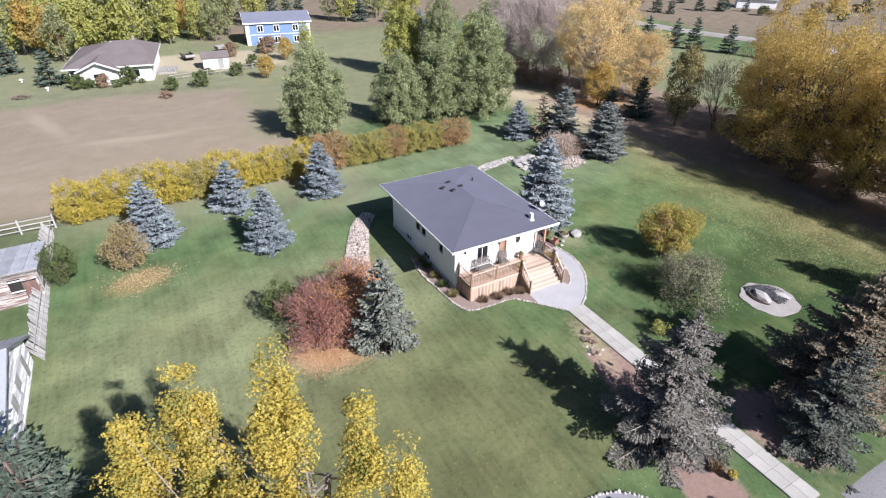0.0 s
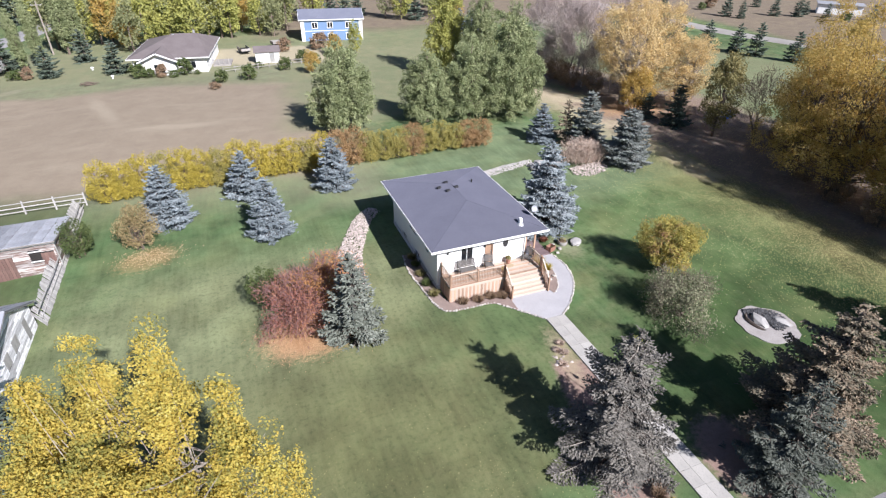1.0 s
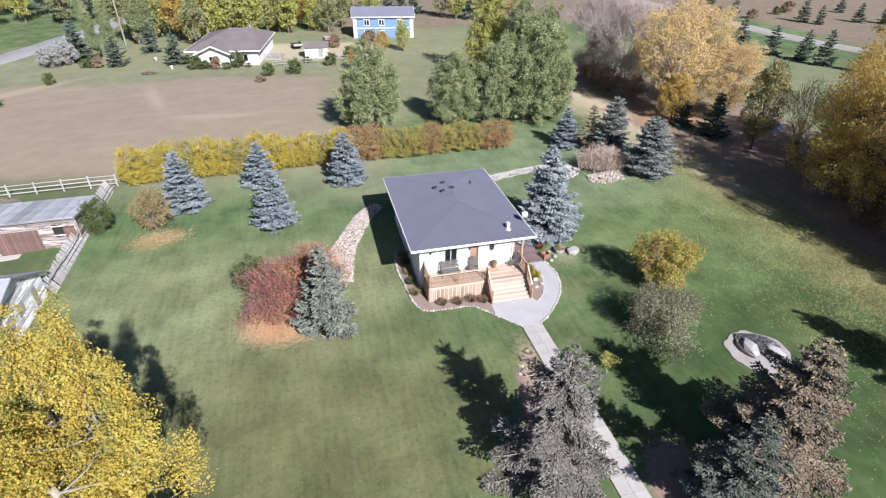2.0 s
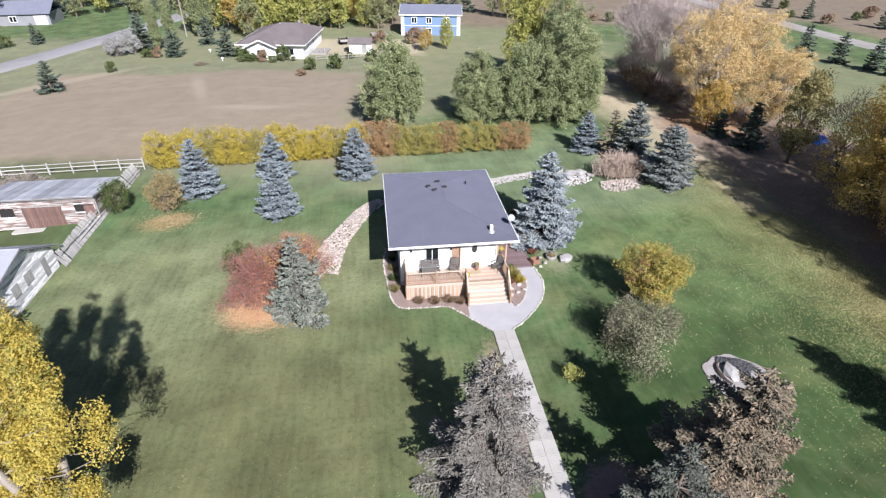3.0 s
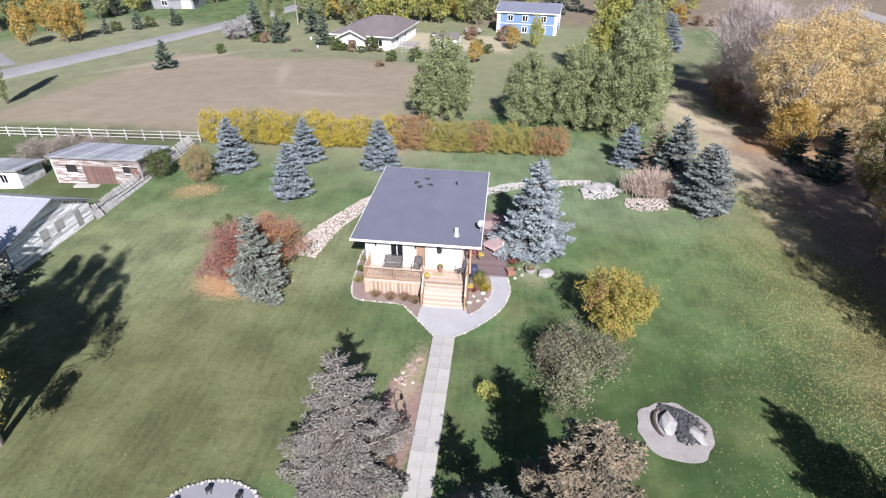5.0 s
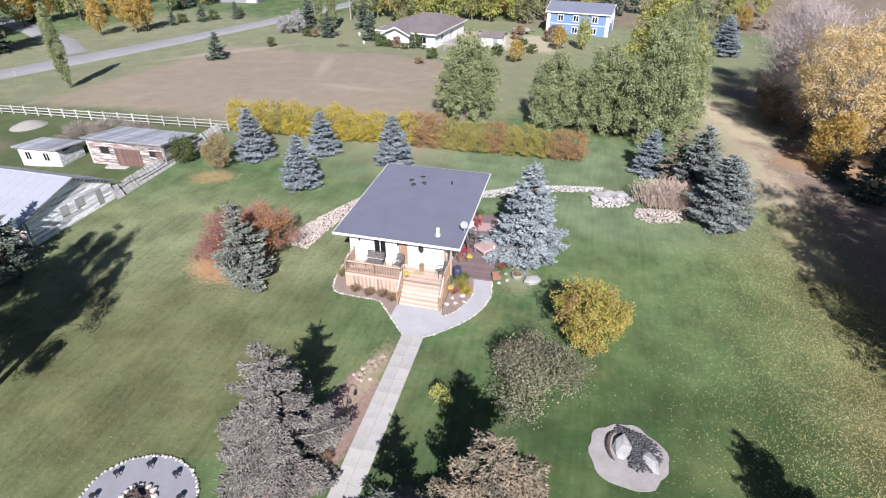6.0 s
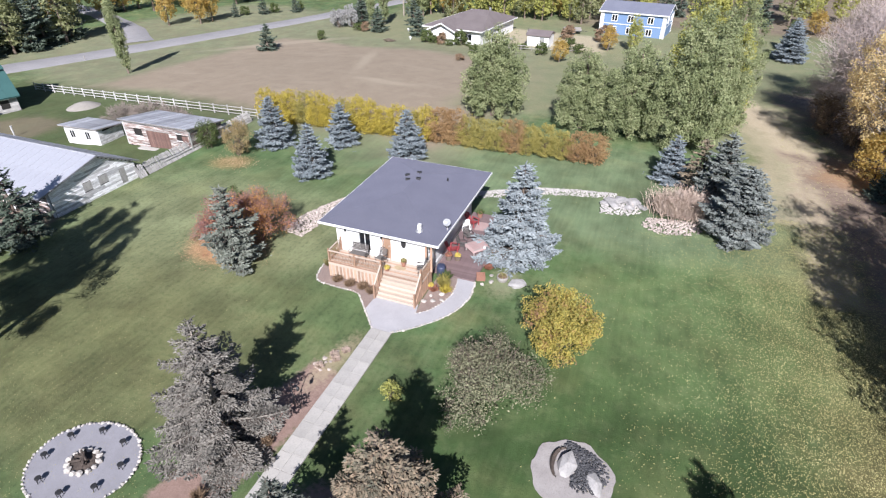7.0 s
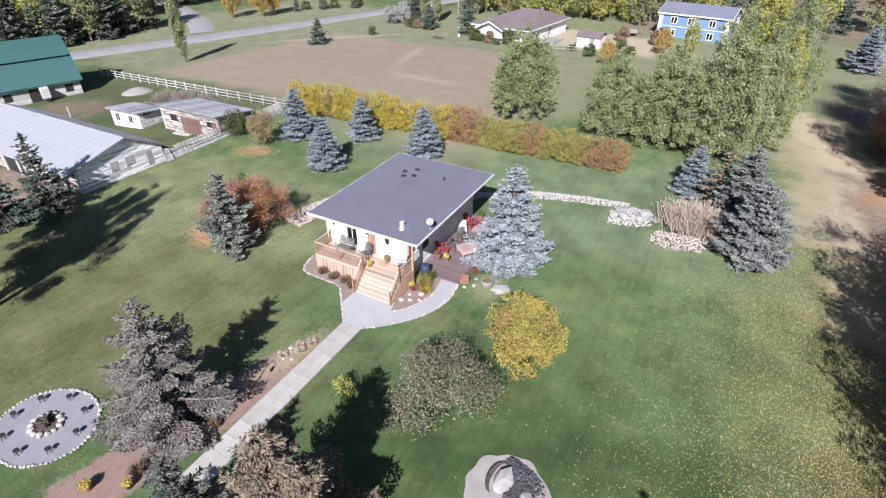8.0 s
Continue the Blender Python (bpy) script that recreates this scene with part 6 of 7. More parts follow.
    for a, b, c, e in holes:
        box("boarded_window" if e - c < 1 else "barn_door", ob, 0.03, (a + b) / 2, c, 0.03, b - a, e - c, M_FENCEWOOD)
    # open south side: posts and pale boards between bays, their shade painted dark
    for k in range(9):
        box("wall_post", ob, -0.2 - k * 2.4, -0.03, -0.3, 0.18, 0.14, h0 + 0.2, M_WHITE)
    for k in (0, 2, 3, 5, 6):
        clad(ob, 1.5, 1.9, pose(-1.9 - k * 2.4, 0, -0.1), M_OLDWOOD)
    roof = part("roof_deck", prism(-(L + 0.7), [(-1.0, h0 - 0.17), (ridge_y, peak + 0.04), (W + 0.4, eave - 0.17), (W + 0.4, eave - 0.23), (ridge_y, peak - 0.04), (-1.0, h0 - 0.25)], M_OLDTIN, "roof_deck"), ob, pose(0.35, 0, 0.03))
    roof_sheets(roof, -(L + 0.7), 0, (-1.05, h0 - 0.18), (ridge_y, peak + 0.04), M_TIN, 22)
    roof_sheets(roof, -(L + 0.7), 0, (W + 0.45, eave - 0.18), (ridge_y, peak + 0.04), M_OLDTIN, 22)
    part("ridge_cap", make_mesh("ridge_cap", *tube([(-(L + 0.7), ridge_y, peak + 0.09), (0.0, ridge_y, peak + 0.09)], [0.06, 0.06], 6), M_OLDTIN), roof)


barn()


def shed():
    """Low old shed with flaking white boards, a faded red front and a sloping tin roof."""
    ob = thing("old_shed", -17.6, 37.6, land(-14, 38) - 0.05, "old shed with flaking white boards and faded red doors", "shed", turn=1.0)
    L, D, hf, hb = 8.6, 4.8, 2.7, 2.0
    # near-black body stands for the shed's unlit inside
    part("shell", prism(L - 0.1, [(0.05, -0.4), (D - 0.05, -0.4), (D - 0.05, hb), (0.05, hf)], M_SHADE, "shell"), ob, pose(0.05, 0, 0))
    holes = [(1.3, 2.4, 1.15, 1.95), (3.0, 6.0, 0.1, 1.95), (7.0, 7.7, 1.3, 2.0)]
    clad(ob, L, hf - 0.1, pose(0, 0, 0), M_OLDWOOD, 0.22, holes=holes + [(7.7, 8.5, 0.1, 1.9)], proud=0.06)
    for k in range(14):
        box("door_board", ob, 3.1 + k * 0.214, -0.02, 0.05, 0.2, 0.04, 1.9, M_REDWOOD, bevel=0.005)
    for k in range(4):
        box("door_board", ob, 7.8 + k * 0.2, -0.02, 0.05, 0.2, 0.04, 1.8, M_REDWOOD, bevel=0.005)
    box("door_rail", ob, 4.5, -0.05, 1.92, 3.3, 0.06, 0.1, M_GREYWOOD)
    for a, b, c, e in (holes[0], holes[2]):
        box("window_frame", ob, (a + b) / 2, -0.02, e, b - a + 0.1, 0.06, 0.08, M_WHITE)
        box("window_frame", ob, (a + b) / 2, -0.02, c - 0.08, b - a + 0.1, 0.06, 0.08, M_WHITE)
    side = lambda z: [(0.0, D if z < hb else max(0.1, D * (hf - z) / (hf - hb)))]
    clad(ob, D, hf - 0.15, pose(L, 0, 0, 0, 0, 90), M_OLDWOOD, 0.22, slope=side, proud=0.06)
    roof = part("roof_deck", prism(L + 0.5, [(-0.35, hf + 0.03), (D + 0.3, hb - 0.08), (D + 0.3, hb - 0.16), (-0.35, hf - 0.06)], M_GREYWOOD, "roof_deck"), ob, pose(-0.25, 0, 0.06))
    roof_sheets(roof, 0, L + 0.5, (-0.4, hf + 0.03), (D + 0.35, hb - 0.09), M_OLDTIN, 12)
    box("concrete_step", ob, 4.6, -0.5, -0.1, 5.2, 0.7, 0.2, M_CONCRETE)
    box("fascia", ob, L / 2, -0.08, hf - 0.22, L + 0.3, 0.04, 0.2, M_FENCEPAINT)
    box("corner_board", ob, 0.06, -0.075, 0, 0.12, 0.03, hf - 0.22, M_FENCEPAINT)
    box("corner_board", ob, L + 0.075, 0.08, 0, 0.03, 0.14, hf - 0.22, M_FENCEPAINT)


shed()


def coop():
    ob = thing("chicken_coop", -25.4, 36.4, land(-23, 37) - 0.05, "small white boarded coop with two dark windows", "coop", turn=4)
    L, D, hf, hb = 4.6, 3.2, 2.0, 1.6
    # near-black body stands for the coop's unlit inside
    part("shell", prism(L - 0.1, [(0.05, -0.4), (D - 0.05, -0.4), (D - 0.05, hb), (0.05, hf)], M_SHADE, "shell"), ob, pose(0.05, 0, 0))
    holes = [(0.7, 1.3, 0.7, 1.5), (2.8, 3.4, 0.7, 1.5)]
    clad(ob, L, hf - 0.1, pose(0, 0, 0), M_WHITE, holes=holes)
    clad(ob, D, hf - 0.2, pose(L, 0, 0, 0, 0, 90), M_BARNWOOD, slope=lambda z: [(0.0, D if z < hb else 0.6)])
    for a, b, c, e in holes:
        box("window_pane", ob, (a + b) / 2, 0.02, c, b - a, 0.03, e - c, M_GLASS)
        box("mullion", ob, (a + b) / 2, -0.02, c, 0.05, 0.05, e - c, M_WHITE)
    roof = part("roof_deck", prism(L + 0.6, [(-0.35, hf + 0.02), (D + 0.3, hb - 0.06), (D + 0.3, hb - 0.13), (-0.35, hf - 0.06)], M_GREYWOOD, "roof_deck"), ob, pose(-0.3, 0, 0.06))
    roof_sheets(roof, 0, L + 0.6, (-0.4, hf + 0.02), (D + 0.35, hb - 0.07), M_OLDTIN, 6)


coop()


def green_barn():
    """Big grey barn with a broken-pitch green tin roof."""
    ob = thing("green_roofed_barn", -53.1, 24.0, -2.75, "large grey barn with green tin roof", "barn", turn=70)
    L, D, h = 22.0, 12.0, 2.9
    pts = [(0, -0.3), (D, -0.3), (D, h), (D * 0.78, h + 2.4), (D / 2, h + 4.4), (D * 0.22, h + 2.4), (0, h)]
    part("wall", prism(L, pts, M_GREYWOOD, "wall"), ob)
    roof = part("roof_deck", prism(L + 0.8, [(-0.6, h - 0.45), (D * 0.22 - 0.05, h + 2.5), (D / 2, h + 4.55), (D * 0.78 + 0.05, h + 2.5), (D + 0.6, h - 0.45), (D + 0.6, h - 0.55), (D * 0.78, h + 2.35), (D / 2, h + 4.4), (D * 0.22, h + 2.35), (-0.6, h - 0.55)], M_GREENTIN, "roof_deck"), ob, pose(-0.4, 0, 0))
    roof_sheets(roof, 0, L + 0.8, (-0.65, h - 0.45), (D * 0.22, h + 2.52), M_GREENTIN, 16, ribs=False)
    roof_sheets(roof, 0, L + 0.8, (D * 0.22 - 0.5, h + 2.45), (D / 2, h + 4.56), M_GREENTIN, 16, 0.12, ribs=False)
    roof_sheets(roof, 0, L + 0.8, (D + 0.65, h - 0.45), (D * 0.78, h + 2.52), M_GREENTIN, 16, ribs=False)
    roof_sheets(roof, 0, L + 0.8, (D * 0.78 + 0.5, h + 2.45), (D / 2, h + 4.56), M_GREENTIN, 16, 0.12, ribs=False)
    for x, w, z, hh in ((20.0, 1.0, 1.0, 1.1), (15.6, 2.2, 0.0, 2.2), (12.6, 1.0, 0.9, 1.1), (8.0, 1.6, 0.0, 2.2)):
        # dark box on the wall, painted as the shade within an opening
        box("barn_opening", ob, x + w / 2, -0.02, z, w, 0.08, hh, M_SHADE)
        box("opening_trim", ob, x + w / 2, -0.05, z + hh, w + 0.2, 0.08, 0.12, M_WHITE)
    clad(ob, L, h - 0.3, pose(0, -0.01, 0), M_FENCEWOOD, 0.3, holes=[(20.0, 21.0, 1.0, 2.1), (15.6, 17.8, 0, 2.2), (12.6, 13.6, 0.9, 2.0), (8.0, 9.6, 0, 2.2)])


green_barn()


def yard_items():
    """Gravel heap and a pale bush in the farm yard."""
    r = random.Random(2)
    heap = part("gravel_heap", make_mesh("gravel_heap", *lathe([(2.1, -0.1), (1.7, 0.25), (1.0, 0.6), (0.4, 0.8), (0.05, 0.84)], 22), M_HEAP, True), None, pose(-37.0, 47.6, land(-37.0, 47.6) - 0.25) @ Matrix.Diagonal((1.3, 1.2, 1.1, 1)))
    tagged(heap, "low heap of pale gravel in the yard", "gravel heap")
    pale = bare("pale_bush", 81, 2.6, "pale leafless bush beside the coop", "bush", depth=3, stems=9, rad=0.03, material=M_TWIG, twigs=2200, twig=0.5, splay=0.8)
    put(pale, -20.5, 43.4, 0, 1.3)
    again(pale, -23.5, 42.6, 100, 1.2)
    again(pale, -17.5, 44.0, 200, 1.1)
    cart = thing("white_trailer", -46.2, 40.0, land(-46.2, 40.0), "small white trailer box before the barn", "trailer", turn=-20)
    box("trailer_body", cart, 0, 0, 0.45, 1.0, 1.1, 1.5, M_FENCEPAINT, bevel=0.08)
    for s in (-1, 1):
        part("wheel", make_mesh("wheel", *lathe([(0.30, -0.08), (0.30, 0.08), (0.1, 0.1)], 14), M_BLACK), cart, pose(s * 0.62, 0, 0.3, 0, 90, 0))


yard_items()


# ---------------------------------------------------------------- neighbours beyond the field
def gable_mesh(w, d, h, rise, over, material, thick=0.14, name="roof"):
    """A gabled roof with its ridge along x, over a w by d plan centred at 0."""
    a, b = w / 2 + over, d / 2 + over
    drop = over * rise / (d / 2)
    pts = [(-b, h - drop), (0, h + rise), (b, h - drop), (b, h - drop + thick), (0, h + rise + thick), (-b, h - drop + thick)]
    verts = [(-a, y, z) for y, z in pts] + [(a, y, z) for y, z in pts]
    faces = [(5, 4, 1, 0), (4, 3, 2, 1), (6, 7, 10, 11), (7, 8, 9, 10), (0, 1, 7, 6), (1, 2, 8, 7), (4, 5, 11, 10), (3, 4, 10, 9), (5, 0, 6, 11), (2, 3, 9, 8)]
    return make_mesh(name, verts, faces, material)


def far_window(parent, x, y, z, w, h, turn=0):
    win = box("window", parent, x, y, z, w, 0.08, h, M_GLASS, (0, 0, turn), 0)
    for a, b, c, e in ((0, h - 0.02, w + 0.24, 0.14), (0, -0.12, w + 0.24, 0.14)):
        box("window_frame", win, a, -0.03, b, c, 0.1, e, M_WHITE)
    for a in (-w / 2 - 0.06, 0, w / 2 + 0.06):
        box("window_frame", win, a, -0.03, 0, 0.12, 0.1, h, M_WHITE)


def brown_house():
    """White house under a brown hipped roof, with a small front gable and an open porch."""
    ob = thing("brown_roofed_house", -9.3, 101.8, -1.6, "white bungalow with brown shingle roof beyond the field", "house", turn=-8)
    w, d, h, ry, top = 11.6, 16.0, 2.7, 8.6, 4.95
    front = part("wall", wall_mesh(w - 1.6, h, 0.3, [(6.6, 8.2, 0.9, 2.1)], M_STUCCO), ob, pose(1.6, 0, 0))
    window(front, pose(6.6, 0, 0.9), 1.6, 1.2, M_WHITE)
    part("wall", wall_mesh(d - 0.6, h, 0.3, [(3.0, 4.2, 0.9, 2.1), (8.0, 9.0, 0.1, 2.1)], M_STUCCO), ob, pose(w, 0.3, 0, 0, 0, 90))
    part("wall", wall_mesh(w, h, 0.3, [], M_STUCCO), ob, pose(w, d, 0, 0, 0, 180))
    part("wall", wall_mesh(d - 3.6, h, 0.3, [], M_STUCCO), ob, pose(1.3, d - 0.3, 0, 0, 0, -90))
    part("porch_floor", box_mesh(1.9, 4.4, 0.25, M_CONCRETE), ob, pose(0.5, 2.2, 0))
    for py in (0.1, 4.2):
        box("porch_post", ob, 0.1, py, 0, 0.16, 0.16, h, M_WHITE)
    # block filling the house, its colour painting the unlit rooms
    part("room_shade", box_mesh(w - 2.4, d - 1.0, 2.3, M_SHADE), ob, pose(w / 2 + 0.7, d / 2, 0.02))
    a, b, c, e, z = -0.7, w + 0.55, -0.7, d + 0.7, h + 0.02
    ring = [(a, c, z), (b, c, z), (9.4, ry, top), (5.6, ry, top), (b, e, z), (a, e, z)]
    verts = ring + [(x, y, q + 0.16) for x, y, q in ring]
    faces = [(6, 7, 8, 9), (6, 9, 11), (9, 8, 10, 11), (7, 10, 8), (3, 2, 1, 0), (5, 3, 0), (5, 4, 2, 3), (2, 4, 1), (0, 1, 7, 6), (1, 4, 10, 7), (4, 5, 11, 10), (5, 0, 6, 11)]
    roof = part("roof", make_mesh("roof", verts, faces, M_BROWNROOF), ob)
    box("fascia", roof, (a + b) / 2, c - 0.04, z - 0.04, b - a, 0.06, 0.2, M_WHITE)
    box("fascia", roof, a - 0.04, (c + e) / 2, z - 0.04, 0.06, e - c, 0.2, M_WHITE)
    box("fascia", roof, b + 0.04, (c + e) / 2, z - 0.04, 0.06, e - c, 0.2, M_WHITE)
    wing = part("front_gable", prism(5.2, [(-1.5, 0), (0.0, 0), (0.0, h), (-1.5, h)], M_STUCCO, "front_gable"), ob, pose(1.7, 0, 0))
    part("gable_wall", make_mesh("gable_wall", [(0, -1.48, h), (5.2, -1.48, h), (2.6, -1.48, h + 1.1), (0, -1.2, h), (5.2, -1.2, h), (2.6, -1.2, h + 1.1)], [(0, 1, 2), (5, 4, 3), (0, 2, 5, 3), (1, 4, 5, 2)], M_STUCCO), wing)
    part("gable_roof", gable_mesh(6.4, 5.2, h, 1.15, 0.45, M_BROWNROOF), wing, pose(2.6, 1.45, 0, 0, 0, 90))
    for x, tilt in ((1.1, -23.8), (4.1, 23.8)):
        box("bargeboard", wing, x, -2.26, h + 0.42, 3.35, 0.06, 0.22, M_WHITE, (0, tilt, 0))
    far_window(wing, 2.6, -1.52, 0.9, 1.5, 1.2)
    for k, (x, y) in enumerate(((5.6, 8.2), (8.8, 10.2))):
        box("flue", roof, x, y, top - 0.7 if k == 0 else top - 0.5, 0.35, 0.35, 0.9, M_METAL)
    box("back_deck", ob, w + 1.8, 6.0, 0, 3.0, 4.5, 0.5, M_GREYWOOD)
    for k in range(4):
        box("deck_post", ob, w + 0.5 + k * 0.85, 3.8, 0, 0.1, 0.1, 1.4, M_GREYWOOD)


brown_house()


def blue_house():
    """Two-storey blue house with white corner boards and a low gable roof."""
    ob = thing("blue_house", 28.5, 124.4, -1.8, "two-storey blue house with white corner boards", "house", turn=-8)
    w, d, h = 12.9, 8.4, 4.75
    for m, length in ((pose(-w / 2, -d / 2, 0), w), (pose(w / 2, -d / 2, 0, 0, 0, 90), d), (pose(w / 2, d / 2, 0, 0, 0, 180), w), (pose(-w / 2, d / 2, 0, 0, 0, -90), d)):
        wall = part("wall", wall_mesh(length, h, 0.3, [], M_BLUE), ob, m)
        box("corner_board", wall, 0.3 if length == w else 0.25, -0.03, 0, 0.75 if length == w else 0.4, 0.06, h, M_WHITE)
        box("corner_board", wall, length - 0.3, -0.03, 0, 0.75 if length == w else 0.4, 0.06, h, M_WHITE)
        box("belt_board", wall, length / 2, -0.03, 2.35, length - 1.6, 0.05, 0.14, M_WHITE)
    rise = 1.35
    for s in (-1, 1):
        part("gable_wall", prism(0.3, [(-d / 2, h), (d / 2, h), (0, h + rise)], M_BLUE, "gable_wall"), ob, pose(s * (w / 2 - 0.15) - 0.15, 0, 0))
    roof = part("roof", gable_mesh(w, d, h, rise, 0.4, M_BLUEROOF), ob)
    box("fascia", roof, 0, -d / 2 - 0.42, h - 0.22, w + 0.9, 0.06, 0.24, M_WHITE)
    for s in (-1, 1):
        for q in (-1, 1):
            box("bargeboard", roof, s * (w / 2 + 0.43), q * (d / 4 + 0.1), h + rise / 2 - 0.12, 0.06, math.hypot(d / 2 + 0.4, rise), 0.24, M_WHITE, (-q * math.degrees(math.atan2(rise, d / 2)), 0, 0))
    for x in (-3.6, -0.4, 3.5):
        for z in (0.75, 3.0):
            far_window(ob, x, -d / 2 - 0.04, z, 1.0, 1.1)
    for y in (-1.8, 1.8):
        far_window(ob, w / 2 + 0.04, y, 3.0, 1.0, 1.1, 90)


blue_house()


def garden_hut():
    ob = thing("garden_hut", 12.6, 105.2, land(12.6, 105.2), "small white garden hut with grey roof", "hut", turn=-4)
    part("wall", box_mesh(4.2, 3.4, 2.0, M_WHITE, 0.02), ob)
    part("roof", gable_mesh(4.2, 3.4, 2.0, 0.6, 0.25, M_BROWNROOF), ob)
    box("hut_door", ob, 0.8, -1.72, 0.1, 0.9, 0.04, 1.9, M_METAL)


garden_hut()


def utility_pole(x, y):
    ob = thing("utility_pole", x, y, land(x, y), "tall weathered wooden utility pole", "utility pole", "utility poles")
    part("pole", make_mesh("pole", *tube([(0, 0, -0.3), (0, 0, 9.5)], [0.17, 0.12], 8), M_BARK_PALE), ob)
    box("crossarm", ob, 0, 0, 8.8, 1.8, 0.1, 0.12, M_GREYWOOD)
    for s in (-0.75, 0, 0.75):
        part("insulator", make_mesh("insulator", *lathe([(0.03, 0), (0.06, 0.06), (0.04, 0.14)], 8), M_WHITE), ob, pose(s, 0, 8.92))


utility_pole(-25.5, 126.0)


def grey_house():
    ob = thing("grey_house", -72.0, 152.0, land(-72, 152), "low grey house across the road", "house", turn=6)
    w, d, h = 16.0, 9.0, 2.8
    part("wall", box_mesh(w, d, h, M_GREYSIDING, 0.02), ob)
    part("roof", gable_mesh(w, d, h, 2.2, 0.5, M_BLUEROOF), ob)
    box("garage_door", ob, 6.0, -d / 2 - 0.03, 0.05, 2.8, 0.06, 2.2, M_PLINTH)
    for x in (-4.5, 0):
        far_window(ob, x, -d / 2 - 0.04, 0.9, 1.4, 1.2)


grey_house()


def far_shed():
    ob = thing("far_shed", 176, 113, land(176, 113), "distant white flat-roofed shed in the scrub", "shed", turn=-50)
    part("wall", box_mesh(11, 6, 2.6, M_WHITE, 0.05), ob)
    part("roof", box_mesh(12, 7, 0.25, M_OLDTIN, 0.05), ob, pose(0, 0, 2.6))


far_shed()

# ---------------------------------------------------------------- distant trees
wood = leafy("woodland_tree", 91, [(0, 0, 4.8, 2.8, 2.8, 3.8), (0.5, 0.2, 7.6, 1.9, 1.9, 2.6)], (7, 0.18), L_WOOD, "green broadleaf tree in the far woods", "tree", "far woods", leaves=2600, clumps=130, spread=0.55, leaf=0.34, limbs=10, limb_rad=0.05)
put(wood, -22.0, 128.0, 0)
wood_y = leafy("woodland_tree", 92, [(0, 0, 4.6, 2.7, 2.7, 3.6), (0.3, 0.2, 7.2, 1.8, 1.8, 2.4)], (6.5, 0.18), L_GOLD, "yellow autumn tree in the far woods", "tree", "far woods", leaves=2600, clumps=130, spread=0.55, leaf=0.34, limbs=10, limb_rad=0.05)
put(wood_y, -12.0, 124.0, 0)
wood_s = spruce("woodland_spruce", 93, 7.0, 2.0, L_GREEN_SPRUCE, "dark spruce in the far woods", "spruce tree", "far woods", step=0.8, tuft=0.6, ragged=0.22)
put(wood_s, -30.5, 114.0, 0)
wood_l = leafy("woodland_tree", 94, [(0, 0, 4.6, 2.4, 2.4, 3.8), (0.3, 0.2, 7.4, 1.5, 1.5, 2.6)], (6.5, 0.18), L_LIME, "lime green tree in the far woods", "tree", "far woods", leaves=2600, clumps=130, spread=0.55, leaf=0.34, limbs=10, limb_rad=0.05)
put(wood_l, -4.0, 126.0, 0)
wood_g = leafy("woodland_bush", 97, [(0, 0, 1.5, 1.8, 1.7, 1.5), (0.3, 0.2, 2.4, 1.0, 1.0, 0.9)], (1.0, 0.06), L_SHRUB, "dark green bush at the edge of the far yards", "bush", "far woods", leaves=1000, clumps=60, spread=0.36, leaf=0.3, stems=3, limbs=20, limb_rad=0.03)
put(wood_g, 18.6, 102.6, 0, 0.7)
wood_b = leafy("woodland_bush", 95, [(0, 0, 1.5, 1.9, 1.8, 1.5)], (1.0, 0.06), L_RUSSET, "russet bush at the edge of the far yards", "bush", "far woods", leaves=1000, clumps=50, spread=0.4, leaf=0.34, stems=3, limbs=20, limb_rad=0.03)
put(wood_b, 23.6, 112.5, 0)


def far_row(kinds, a, b, count, depth, seed, low=0.85, high=1.25):
    """Trees in a ragged band from a to b."""
    r = random.Random(seed)
    for k in range(count):
        f = (k + r.uniform(-0.4, 0.4)) / max(1, count - 1)
        x, y = a[0] + (b[0] - a[0]) * f, a[1] + (b[1] - a[1]) * f
        n = Vector((-(b[1] - a[1]), b[0] - a[0])).normalized()
        o = r.uniform(-0.5, 0.5) * depth
        again(r.choice(kinds), x + n.x * o, y + n.y * o, r.uniform(0, 360), r.uniform(low, high), r.uniform(0.9, 1.15))


far_row([wood, wood, wood_l, wood_y, wood, wood_l], (-24, 126), (20, 132), 22, 14, 1)
far_row([wood, wood_l, wood_s], (-6, 146), (70, 152), 26, 22, 2)
far_row([wood, wood, wood_s, wood_y, wood_l], (-80, 160), (10, 172), 34, 36, 3, 0.9, 1.5)
far_row([wood, wood_l, wood_y, wood_s, wood], (-110, 78), (-80, 150), 26, 26, 4, 0.9, 1.5)
far_row([wood, wood_s, wood_s, wood_s, wood_l], (-92, 38), (-79, 80), 26, 9, 5, 1.0, 1.6)
far_row([wood, wood, wood_s], (-112, 30), (-96, 84), 18, 12, 15, 1.1, 1.6)
far_row([wood_y], (-73, 100), (-66, 108), 3, 4, 16, 0.8, 1.1)
far_row([wood_s, wood_s, wood_g], (-64, 112), (-56, 128), 6, 8, 6, 0.5, 0.8)
